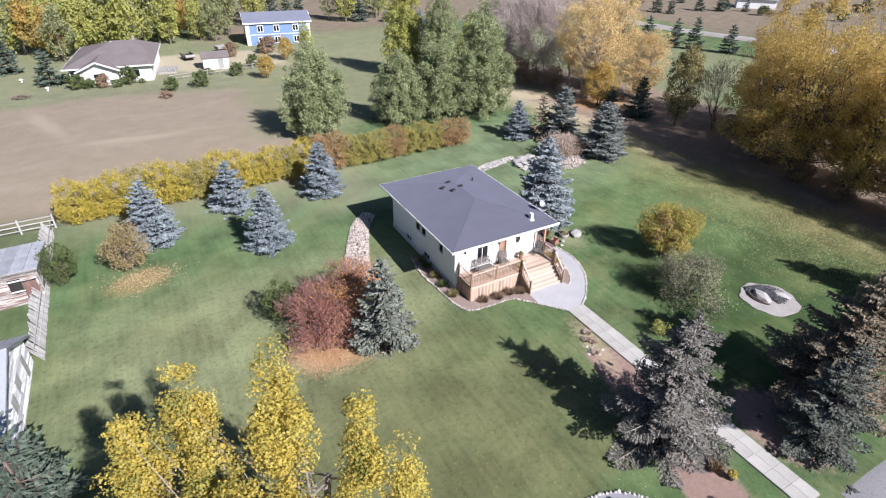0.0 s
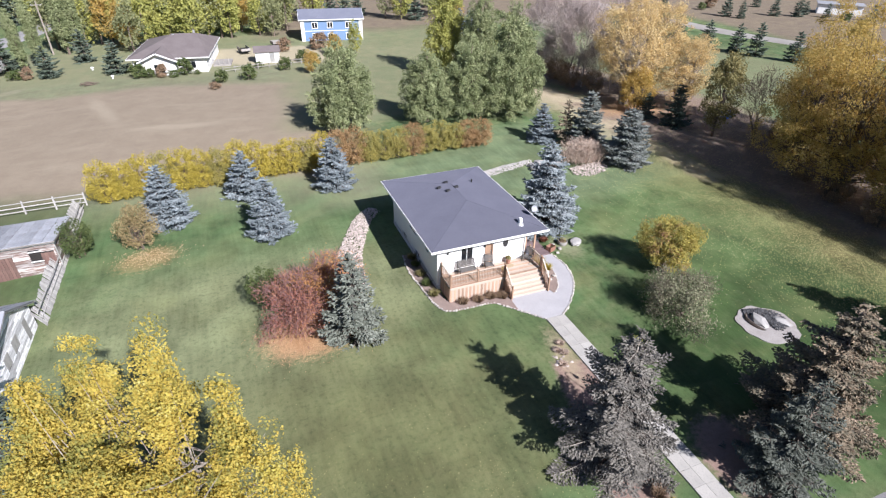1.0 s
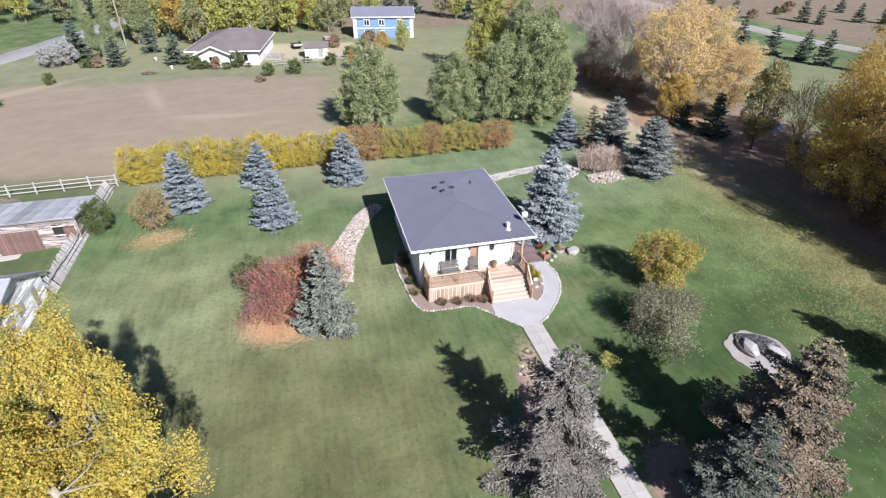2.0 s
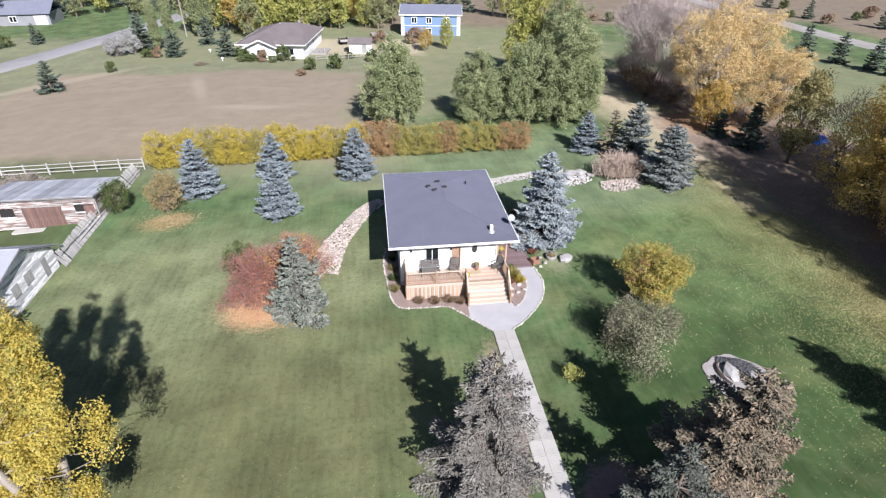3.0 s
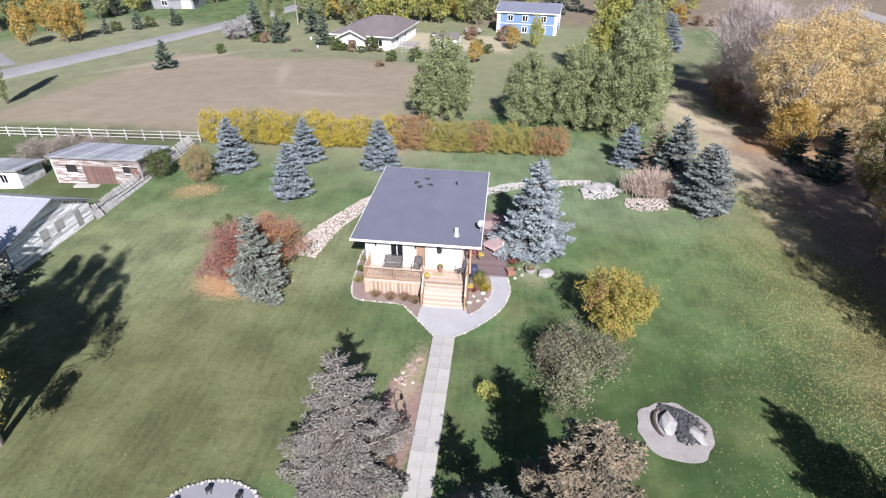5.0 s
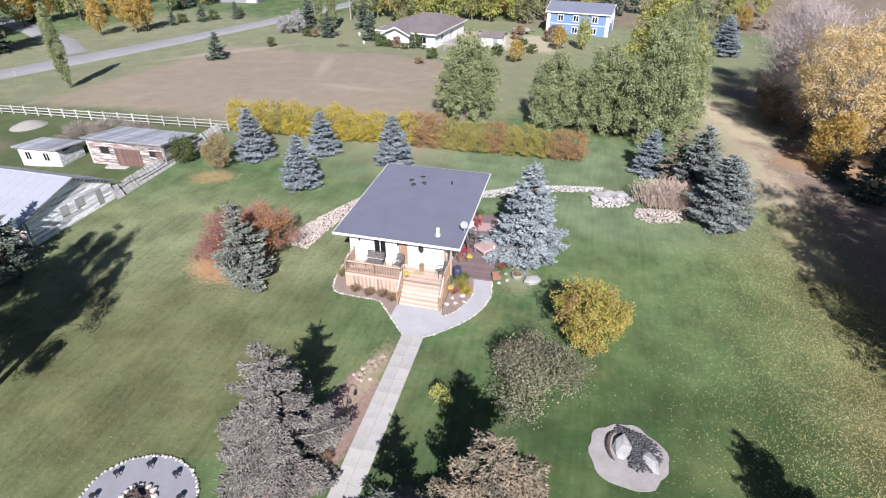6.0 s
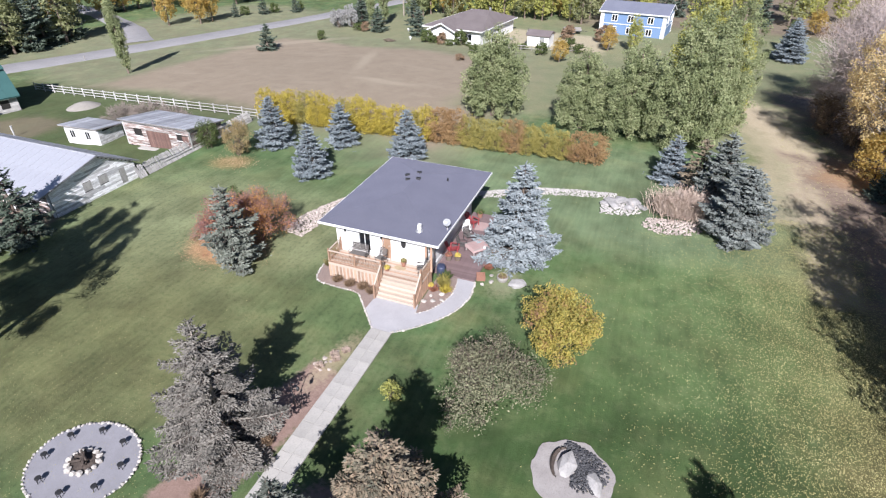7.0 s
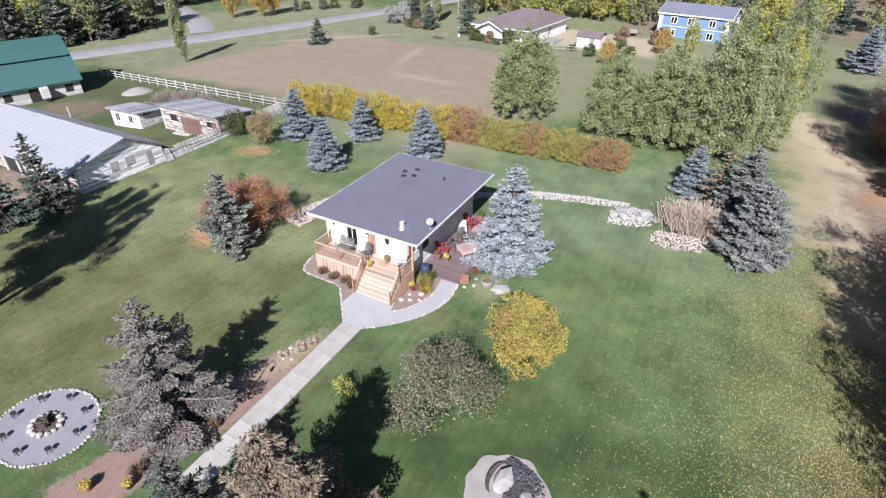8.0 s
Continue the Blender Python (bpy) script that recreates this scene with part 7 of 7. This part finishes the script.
for x, y, k, size, tall in ((-8.4, 99.6, 0, 0.8, 0.9), (-6.9, 99.0, 0, 0.6, 0.8), (-4.9, 98.4, 1, 0.5, 1.4), (-1.4, 98.9, 0, 0.75, 1.2), (-3.2, 98.0, 0, 0.5, 0.8), (0.4, 98.9, 0, 0.35, 0.7), (4.0, 91.0, 0, 0.6, 1.1), (2.9, 86.6, 1, 0.45, 0.8), (8.2, 91.5, 0, 0.75, 1.1), (14.6, 97.0, 0, 0.7, 1.0), (10.6, 100.2, 0, 0.5, 0.7), (20.6, 101.0, 0, 0.6, 0.9)):
    again((wood_g, wood_b)[k], x, y, 70 * x, size, tall)
again(wood_b, 16.6, 112.6, 20, 0.75, 1.1, "rust-red bush beside the garden hut")
again(wood_y, 18.6, 92.6, 60, 0.55, 0.75, "small orange-leaved tree at the field's end")
far_row([wood_s], (97, 92), (105, 60), 6, 3, 9, 0.7, 0.95)
far_row([wood_b, wood_g], (60, 136), (74, 134), 5, 6, 11, 0.6, 0.9)
far_row([wood_b, wood_g, wood_s], (128, 150), (200, 70), 26, 30, 12, 0.5, 1.0)
again(wood_y, 25.2, 105.2, 40, 0.55, 0.85, "small orange tree before the blue house")
again(wood_l, 29.6, 106.2, 90, 0.55, 1.15, "slim lime tree before the blue house")
again(wood_g, -30.2, 96.2, 0, 0.5, 1.2, "dark shrub at the field's edge")
again(wood_s, -22.6, 106.8, 60, 0.95, 0.75, "grey-green spruce at the neighbour's lawn edge")
again(wood_s, -32.6, 118.5, 160, 0.95, 0.95, "dark spruce beside the silver shrubs")
again(wood_s, -18.6, 116.5, 250, 0.9, 0.9, "dark spruce near the utility pole")
again(wood_s, -12.2, 104.4, 330, 0.9, 0.85, "dark spruce beside the brown-roofed house")
again(wood_b, -25.6, 106.4, 20, 0.5, 1.3, "rust-red bush between the spruces")
again(wood_g, -27.6, 107.2, 200, 0.75, 0.7, "low green bush before the silver shrubs")
silver = leafy("silver_shrub", 98, [(0, 0, 1.7, 1.6, 1.6, 1.6), (0.5, 0.3, 2.8, 1.1, 1.1, 1.2), (-0.6, -0.2, 2.4, 1.0, 1.0, 1.2)], (1.4, 0.06), L_SILVERLEAF, "silver-leaved shrub at the neighbour's lawn edge", "shrub", "silver shrubs", leaves=2600, clumps=110, spread=0.3, leaf=0.2, stems=3, limbs=30, limb_rad=0.03)
put(silver, -33.6, 109.0, 0, 0.95, 1.0)
again(silver, -31.2, 110.6, 120, 1.0, 1.15)
again(silver, -35.4, 111.0, 230, 0.85, 1.0)
column = leafy("columnar_poplar", 96, [(0, 0, 5.6, 0.95, 0.95, 5.2)], (8, 0.14), L_POPLAR, "narrow columnar poplar by the road", "poplar tree", leaves=13000, clumps=260, spread=0.3, leaf=0.15, limbs=40, limb_rad=0.03)
put(column, -47.4, 64.2, 0, 1.0, 1.15)
for x, y, s in ((-27.4, 113.0, 0.95), (-25.0, 114.5, 1.05), (-22.6, 125.0, 1.3), (-20.6, 126.5, 1.25)):
    again(column, x, y, 50, s, 1.0)
again(blue, 55.2, 109.0, 30, 1.4, 0.9, "blue spruce beyond the tree row")
again(blue, 56.4, 117.5, 130, 1.0, 1.1, "blue spruce beyond the tree row")
again(wood_y, 63.2, 135.0, 130, 0.7, 0.75, "bright yellow bush beyond the tree row")

# ---------------------------------------------------------------- things on the deck and patio
def plant_pot(x, y, z, rad, high, pot_mat, flower_mat, label, seed, name="planter", bloom=0.28):
    """A tapered pot with a dome of leaves or flowers."""
    ob = thing(name, x, y, z, label, "planter", "potted plants")
    part("pot", make_mesh("pot", *lathe([(rad * 0.72, 0), (rad * 0.98, high * 0.9), (rad * 1.08, high * 0.9), (rad * 1.08, high), (rad * 0.9, high), (rad * 0.85, high * 0.8)], 14), pot_mat), ob)
    part("soil", make_mesh("soil", *lathe([(rad * 0.86, high * 0.80), (rad * 0.4, high * 0.86)], 12), M_MULCH), ob)
    r = np.random.default_rng(seed)
    n = 260
    d = unit(r.normal(size=(n, 3)) * (1, 1, 0.8))
    d[:, 2] = np.abs(d[:, 2])
    part("blossom", leaf_mesh("blossom", d * bloom * r.uniform(0.6, 1, size=(n, 1)) + (0, 0, high), 0.07 * r.uniform(0.7, 1.3, n), flower_mat, r, d * 1.5), ob)
    return ob


plant_pot(19.95, 24.42, 1.2, 0.16, 0.24, M_TERRACOTTA, M_YELLOW, "clay pot of yellow flowers on the deck", 1, bloom=0.2)
plant_pot(20.75, 25.30, 1.2, 0.17, 0.42, M_TERRACOTTA, L_OLIVE, "tall clay pot beside the front door", 2, bloom=0.2)
plant_pot(23.35, 28.85, 0.1, 0.26, 0.36, M_BARK, M_YELLOW, "wooden tub of yellow flowers on the patio", 3, bloom=0.24)
plant_pot(22.75, 28.62, 0.1, 0.26, 0.42, M_BARK, L_RED, "wooden tub of red flowers on the patio", 4, bloom=0.28)
plant_pot(22.85, 25.0, 0.065, 0.2, 0.3, M_TERRACOTTA, M_YELLOW, "pot of yellow flowers beside the steps", 5, bloom=0.2)
plant_pot(22.95, 35.4, 0.1, 0.24, 0.4, M_TERRACOTTA, L_SHRUB, "clay pot with green plant at the patio end", 6, bloom=0.34)


def garden_chair(x, y, z, turn, frame_mat, seat_mat, label, width=0.6, category="chair", group="garden chairs"):
    """A metal-framed garden seat with slatted seat and back."""
    ob = thing("garden_chair" if width < 0.9 else "garden_bench", x, y, z, label, category, group, turn)
    h = width / 2
    for sx in (-1, 1):
        part("front_leg", make_mesh("front_leg", *tube([(sx * h, -0.26, 0), (sx * h, -0.25, 0.62)], [0.018, 0.018], 6), frame_mat), ob)
        part("back_leg", make_mesh("back_leg", *tube([(sx * h, 0.26, 0), (sx * h, 0.24, 0.42), (sx * h * 0.96, 0.36, 0.95)], [0.018, 0.018, 0.016], 6), frame_mat), ob)
        part("armrest", make_mesh("armrest", *tube([(sx * h, -0.28, 0.62), (sx * h, 0.0, 0.64), (sx * h, 0.28, 0.62)], [0.022, 0.022, 0.02], 6), frame_mat), ob)
    for k in range(6):
        box("seat_slat", ob, 0, -0.22 + k * 0.088, 0.40, width - 0.02, 0.075, 0.025, seat_mat, bevel=0.006)
    for k in range(5):
        box("back_slat", ob, 0, 0.25 + k * 0.026, 0.48 + k * 0.095, width - 0.02, 0.02, 0.08, seat_mat, (-14, 0, 0), 0.006)
    part("top_rail", make_mesh("top_rail", *tube([(-h, 0.37, 0.95), (-h * 0.5, 0.38, 1.0), (h * 0.5, 0.38, 1.0), (h, 0.37, 0.95)], [0.02] * 4, 6), frame_mat), ob)
    return ob


garden_chair(17.5, 25.1, 1.2, 0, M_BLACK, M_WICKER, "dark metal garden bench against the front wall", 1.25, "bench", "")
garden_chair(19.15, 25.15, 1.2, -15, M_BLACK, M_WICKER, "dark round-backed chair on the front deck", 0.6)
garden_chair(22.15, 25.05, 1.2, -60, M_BLACK, M_WICKER, "dark metal chair at the end of the front deck", 0.62)
garden_chair(23.15, 30.35, 0.1, 95, M_BLACK, M_WICKER, "dark slatted patio chair beside the low table", 0.62)
garden_chair(23.2, 31.75, 0.1, 60, M_BLACK, M_WICKER, "grey slatted patio chair beside the low table", 0.62)
garden_chair(22.75, 32.6, 0.1, 30, M_WHITE, M_WHITE, "white patio chair by the wall", 0.58)


mat = part("doormat", make_mesh("doormat", *lathe([(0.42, 0.0), (0.42, 0.012), (0.05, 0.014)], 20), M_MAT), None, pose(20.62, 25.02, 1.2) @ Matrix.Diagonal((1, 0.62, 1, 1)))
tagged(mat, "oval tan doormat on the front deck", "doormat")


def lounge_chair(x, y, turn, label):
    """A slanted wooden lounge chair with broad arms."""
    ob = thing("lounge_chair", x, y, 0.1, label, "chair", "red lounge chairs", turn)
    for k in range(5):
        box("seat_board", ob, 0, -0.25 + k * 0.12, 0.34 - k * 0.03, 0.56, 0.1, 0.022, M_RED, (-14, 0, 0), 0.005)
    for k in range(5):
        box("back_board", ob, -0.24 + k * 0.12, 0.40, 0.22, 0.105, 0.022, 0.72 + 0.06 * (2 - abs(k - 2)), M_RED, (-24, 0, 0), 0.005)
    for s in (-1, 1):
        box("arm_board", ob, s * 0.36, 0.0, 0.52, 0.13, 0.75, 0.024, M_RED, bevel=0.006)
        box("front_leg", ob, s * 0.31, -0.30, 0, 0.05, 0.09, 0.53, M_RED)
        box("back_leg", ob, s * 0.31, 0.30, 0, 0.05, 0.09, 0.52, M_RED)
    return ob


lounge_chair(22.75, 29.75, 100, "red wooden lounge chair on the patio")
lounge_chair(22.85, 33.9, 70, "red wooden lounge chair by the house wall")


def low_table():
    ob = thing("patio_table", 24.3, 30.5, 0.1, "square patio table under a dusty pink cloth", "table", turn=-38)
    box("tabletop", ob, 0, 0, 0.5, 1.2, 1.45, 0.04, M_GREYWOOD)
    for sx in (-1, 1):
        for sy in (-1, 1):
            box("leg", ob, sx * 0.5, sy * 0.62, 0, 0.07, 0.07, 0.5, M_GREYWOOD)
    cloth = thing("tablecloth", 24.3, 30.5, 0.642, "dusty pink cloth spread over the patio table", "tablecloth", turn=-38)
    n = 12
    verts, faces = [], []
    for j in range(n + 1):
        for i in range(n + 1):
            x, y = (i / n - 0.5) * 1.5, (j / n - 0.5) * 1.75
            over = max(0.0, abs(x) - 0.6) + max(0.0, abs(y) - 0.73)
            verts.append((max(-0.63, min(0.63, x)), max(-0.76, min(0.76, y)), 0.004 - over * 1.3 + 0.004 * math.sin(7 * x + 5 * y)))
    for j in range(n):
        for i in range(n):
            a = j * (n + 1) + i
            faces.append((a, a + 1, a + n + 2, a + n + 1))
    part("cloth", make_mesh("cloth", verts, faces, M_RUG, True), cloth)
    mug = thing("white_mug", 24.95, 30.15, 0.655, "white mug standing on the pink tablecloth", "mug")
    part("mug_body", make_mesh("mug_body", *lathe([(0.06, 0), (0.075, 0.02), (0.08, 0.16), (0.07, 0.16), (0.06, 0.03)], 12), M_WHITE), mug)
    rug = part("patio_rug", box_mesh(2.0, 1.3, 0.012, M_RUG, 0.004), None, pose(24.1, 34.0, 0.104, 0, 0, 4))
    tagged(rug, "dusty pink rug lying on the patio", "rug")


low_table()


def barrel(x, y, label):
    ob = thing("rain_barrel", x, y, 0.06, label, "barrel")
    part("body", make_mesh("body", *lathe([(0.26, 0), (0.30, 0.12), (0.31, 0.45), (0.30, 0.78), (0.26, 0.88)], 18), M_BARREL, True), ob)
    part("lid", make_mesh("lid", *lathe([(0.27, 0.88), (0.27, 0.92), (0.08, 0.95)], 18), M_BARREL), ob)
    return ob


barrel(22.95, 26.6, "dark blue rain barrel at the house corner")


def crate():
    ob = thing("wooden_crate", 25.6, 27.3, 0.02, "reddish slatted wooden crate at the patio corner", "crate", turn=20)
    for k in range(4):
        z = 0.02 + k * 0.105
        for s in (-1, 1):
            box("slat", ob, 0, s * 0.24, z, 0.6, 0.02, 0.085, M_TERRACOTTA, bevel=0.004)
            box("slat", ob, s * 0.29, 0, z, 0.02, 0.46, 0.085, M_TERRACOTTA, bevel=0.004)
    for sx in (-1, 1):
        for sy in (-1, 1):
            box("corner_post", ob, sx * 0.27, sy * 0.22, 0, 0.04, 0.04, 0.45, M_TERRACOTTA)
    box("floor", ob, 0, 0, 0.02, 0.56, 0.44, 0.02, M_TERRACOTTA)


crate()


def wooden_wheel():
    """An old tub rim leaning by the spruce."""
    ob = thing("half_barrel", 27.0, 27.8, 0.0, "half wooden barrel planted with dry flowers", "planter")
    part("tub", make_mesh("tub", *lathe([(0.34, 0), (0.40, 0.2), (0.38, 0.34), (0.34, 0.34), (0.33, 0.25)], 16), M_GREYWOOD), ob)
    part("soil", make_mesh("soil", *lathe([(0.335, 0.25), (0.1, 0.29)], 14), M_MULCH), ob)
    r = np.random.default_rng(8)
    d = unit(r.normal(size=(180, 3)))
    d[:, 2] = np.abs(d[:, 2])
    part("dry_flowers", leaf_mesh("dry_flowers", d * 0.26 + (0, 0, 0.3), 0.06 * r.uniform(0.7, 1.3, 180), L_OLIVE, r, d), ob)


wooden_wheel()
slab_rock = part("boulder", rock_mesh(95, 0.55, 0.4, M_BOULDER, "boulder", 2), None, pose(28.0, 27.5, 0.1, 4, 3, 30) @ Matrix.Diagonal((1.15, 0.8, 1, 1)))
tagged(slab_rock, "flat grey boulder on the lawn near the spruce", "boulder")
for k, (x, y, s) in enumerate(((25.9, 26.7, 0.16), (26.4, 27.2, 0.2), (26.2, 27.9, 0.17), (23.45, 23.85, 0.2), (23.95, 24.1, 0.17), (23.75, 24.7, 0.2), (22.9, 23.6, 0.22), (24.05, 25.3, 0.15), (23.15, 24.3, 0.14))):
    ob = part("garden_stone", rock_mesh(120 + k, s * 0.85, 0.55, M_STONE, "garden_stone", 2), None, pose(x, y, 0.1, 0, 0, 40 * k))
    tagged(ob, "rounded pale garden stone in the mulch", "stone", "garden stones")
for k in range(16):
    rr = random.Random(300 + k)
    x, y = 19.75 + rr.uniform(-0.5, 0.55) + 0.12 * k * 0.2, 16.0 + k * 0.11
    ob = part("garden_stone", rock_mesh(140 + k, rr.uniform(0.08, 0.15), 0.5, M_PEBBLE, "garden_stone", 1), None, pose(x, y, 0.0, 0, 0, 50 * k))
    tagged(ob, "rough pinkish-grey stone beside the slab walk", "stone", "stones beside the walk")


def clump(name, x, y, rad, high, material, label, seed, count=260, category="plant", group="bed plants"):
    """A low mound of leaf blades."""
    r = np.random.default_rng(seed)
    a = r.uniform(0, 6.28, count)
    d = np.stack([np.cos(a) * r.uniform(0.1, 1, count), np.sin(a) * r.uniform(0.1, 1, count), r.uniform(0.5, 1.2, count)], 1)
    base = np.stack([np.cos(a) * rad * 0.35 * r.random(count), np.sin(a) * rad * 0.35 * r.random(count), np.zeros(count)], 1)
    ob = thing(name, x, y, 0.05, label, category, group)
    tagged(part("blade_tuft", tuft_mesh("blade_tuft", base, d * (rad, rad, high), high * r.uniform(0.7, 1.3, count), r.uniform(0.012, 0.025, count), material, r), ob), kind="stuff")
    return ob


for k, (x, y) in enumerate(((16.55, 23.55), (17.6, 23.4), (18.55, 23.45), (19.3, 23.2))):
    clump("dry_shrub", x, y, 0.5, 0.42, L_RUSSET, "cut-back brown shrub in the front bed", 200 + k, 420, "shrub", "front bed shrubs")
for k, (x, y) in enumerate(((15.0, 25.0), (14.95, 26.3), (15.0, 27.6), (15.05, 28.9), (15.1, 29.9))):
    clump("bed_plant", x, y, 0.45, 0.5, L_SHRUB if k % 2 else L_OLIVE, "low green plant along the west wall", 210 + k, 260, "plant", "west bed plants")
clump("ornamental_grass", 23.5, 25.6, 0.5, 0.75, L_HEDGE_G, "tuft of yellow-green ornamental grass in the side bed", 220, 420, "grass", "")
clump("ornamental_grass", 23.85, 25.05, 0.5, 0.5, L_HEDGE_Y, "tuft of yellow ornamental grass in the side bed", 221, 360, "grass", "")
clump("bed_plant", 23.4, 26.3, 0.45, 0.7, L_SHRUB, "leafy green plant by the rain barrel", 222, 300)
clump("bed_plant", 23.1, 24.9, 0.4, 0.4, L_RED, "low reddish plant in the side bed", 223, 240)
for k, (x, y, m) in enumerate(((25.75, 28.6, L_RED), (25.8, 29.6, L_SHRUB), (25.75, 30.6, L_RUSSET), (25.8, 32.4, L_RED), (25.8, 33.6, L_SHRUB), (25.75, 34.8, L_OLIVE))):
    clump("bed_plant", x, y, 0.4, 0.45, m, "low plant along the patio edge", 230 + k, 240, "plant", "patio edge plants")


def signpost():
    """A dark iron hook post beside the old spruce."""
    ob = thing("iron_hook_post", 20.0, 13.4, 0, "dark iron garden hook post beside the walk", "garden post")
    part("post", make_mesh("post", *tube([(0, 0, -0.1), (0, 0, 1.5)], [0.03, 0.025], 6), M_BLACK), ob)
    part("hook", make_mesh("hook", *tube([(0, 0, 1.45), (0.05, 0, 1.7), (0.25, 0, 1.8), (0.42, 0, 1.68), (0.4, 0, 1.55)], [0.022] * 5, 6), M_BLACK), ob)
    part("brace", make_mesh("brace", *tube([(0, 0, 0.9), (0.3, 0.12, 0.0)], [0.02, 0.02], 5), M_BLACK), ob)
    part("lantern", make_mesh("lantern", *lathe([(0.06, 0), (0.09, 0.04), (0.09, 0.2), (0.03, 0.28)], 8), M_BLACK), ob, pose(0.4, 0, 1.27))


signpost()
for k, (x, y) in enumerate(((19.7, 16.2), (20.3, 17.0), (20.5, 17.8), (20.0, 17.3))):
    clump("dry_plant", x, y, 0.45, 0.22, L_REED, "dry greyish plant beside the slab walk", 250 + k, 260, "plant", "dry plants beside the walk")
plant_pot(19.4, 6.85, 0.02, 0.2, 0.3, M_BLACK, M_YELLOW, "black pot of yellow flowers in the mulch bed", 11, bloom=0.24)
plant_pot(17.9, 5.9, 0.02, 0.22, 0.32, M_TERRACOTTA, M_YELLOW, "clay pot of yellow and orange flowers in the mulch bed", 12, bloom=0.28)
clump("dark_plant", 19.1, 7.5, 0.4, 0.5, L_RUSSET, "dark reddish plant in the mulch bed", 240, 260, "plant", "")
clump("dark_plant", 20.2, 10.9, 0.35, 0.4, L_RUSSET, "dark reddish plant beside the walk", 241, 220, "plant", "")


# ---------------------------------------------------------------- beyond: yard clutter of the neighbours
def parked_trailer(x, y, turn, label, seed):
    ob = thing("utility_trailer", x, y, land(x, y), label, "trailer", "trailers in the neighbour's yard", turn)
    box("bed", ob, 0, 0, 0.55, 3.6, 1.7, 0.12, M_BLACK)
    for s in (-1, 1):
        box("side_board", ob, 0, s * 0.83, 0.67, 3.6, 0.05, 0.45, M_GREYWOOD)
        part("wheel", make_mesh("wheel", *lathe([(0.34, -0.1), (0.34, 0.1), (0.15, 0.12)], 14), M_BLACK), ob, pose(0.2, s * 0.95, 0.34, 90, 0, 0))
    box("tailgate", ob, -1.8, 0, 0.67, 0.05, 1.7, 0.45, M_GREYWOOD)
    part("tow_bar", make_mesh("tow_bar", *tube([(1.8, 0, 0.6), (3.0, 0, 0.45)], [0.05, 0.05], 6), M_BLACK), ob)


parked_trailer(16.5, 118.0, 15, "dark flatbed trailer in the neighbour's yard", 1)
parked_trailer(9.0, 113.5, 100, "dark trailer beside the brown-roofed house", 2)


def yard_fence():
    rail_fence("garden_fence", (4.5, 98.2), (20.0, 101.4), "low grey garden fence beside the hut", 8, 0.9, 2, M_GREYWOOD)


yard_fence()


def tarp_tent():
    ob = thing("blue_tarp", 64.8, 47.8, land(64.8, 47.8), "bright blue tarp draped over a low pile", "tarp", turn=20)
    verts, faces = [], []
    n = 10
    r = np.random.default_rng(4)
    for j in range(n + 1):
        for i in range(n + 1):
            x, y = (i / n - 0.5) * 1.7, (j / n - 0.5) * 1.2
            verts.append((x, y, max(0.02, 0.75 * math.exp(-3 * x * x - 5 * y * y) + r.normal() * 0.03)))
    for j in range(n):
        for i in range(n):
            a = j * (n + 1) + i
            faces.append((a, a + 1, a + n + 2, a + n + 1))
    part("sheet", make_mesh("sheet", verts, faces, M_TARP), ob)


tarp_tent()


def lawn_ornament(x, y):
    """A small white mushroom-shaped ornament."""
    ob = thing("lawn_ornament", x, y, land(x, y), "small white ornament on the neighbour's lawn", "ornament")
    part("stem", make_mesh("stem", *lathe([(0.16, 0), (0.12, 0.08), (0.09, 0.32), (0.12, 0.36)], 10), M_WHITE), ob)
    part("cap", make_mesh("cap", *lathe([(0.09, 0.34), (0.28, 0.36), (0.26, 0.46), (0.14, 0.54), (0.03, 0.57)], 14), M_WHITE), ob)
    return ob


lawn_ornament(-16.6, 108.9)
lawn_ornament(-12.6, 101.0)


def brush_pile(x, y, seed):
    """A few cut branches lying in a heap."""
    ob = thing("brush_pile", x, y, land(x, y), "low pile of cut branches at the field edge", "brush pile")
    r = random.Random(seed)
    for k in range(16):
        a, n = r.uniform(-0.6, 0.6), r.uniform(1.2, 2.4)
        part("branch", make_mesh("branch", *tube([(-n / 2, 0, 0), (0, r.uniform(-0.1, 0.1), 0.06), (n / 2, 0, 0)], [0.05, 0.045, 0.02], 5), M_BARK), ob, pose(r.uniform(-0.5, 0.5), r.uniform(-0.4, 0.4), 0.06 + 0.03 * k, 0, r.uniform(-8, 8), math.degrees(a)))


brush_pile(-15.6, 97.6, 5)


def yard_post(x, y):
    """A short white-painted post in the barn yard."""
    ob = thing("yard_post", x, y, land(x, y), "short white-painted post in the barn yard", "post")
    part("post", box_mesh(0.14, 0.14, 1.3, M_FENCEPAINT, 0.02), ob)
    part("post_cap", box_mesh(0.18, 0.18, 0.05, M_FENCEPAINT, 0.015), ob, pose(0, 0, 1.3))


yard_post(-10.2, 16.9)
yard_post(-34.6, 36.4)


def marker_post():
    """A short dark post at the road."""
    ob = thing("marker_post", -63.2, 68.9, land(-63.2, 68.9) + 0.03, "short weathered marker post at the road", "post")
    part("post", make_mesh("post", *lathe([(0.10, 0), (0.08, 0.05), (0.07, 0.1), (0.07, 0.75), (0.03, 0.8)], 8), M_GREYWOOD), ob)


marker_post()
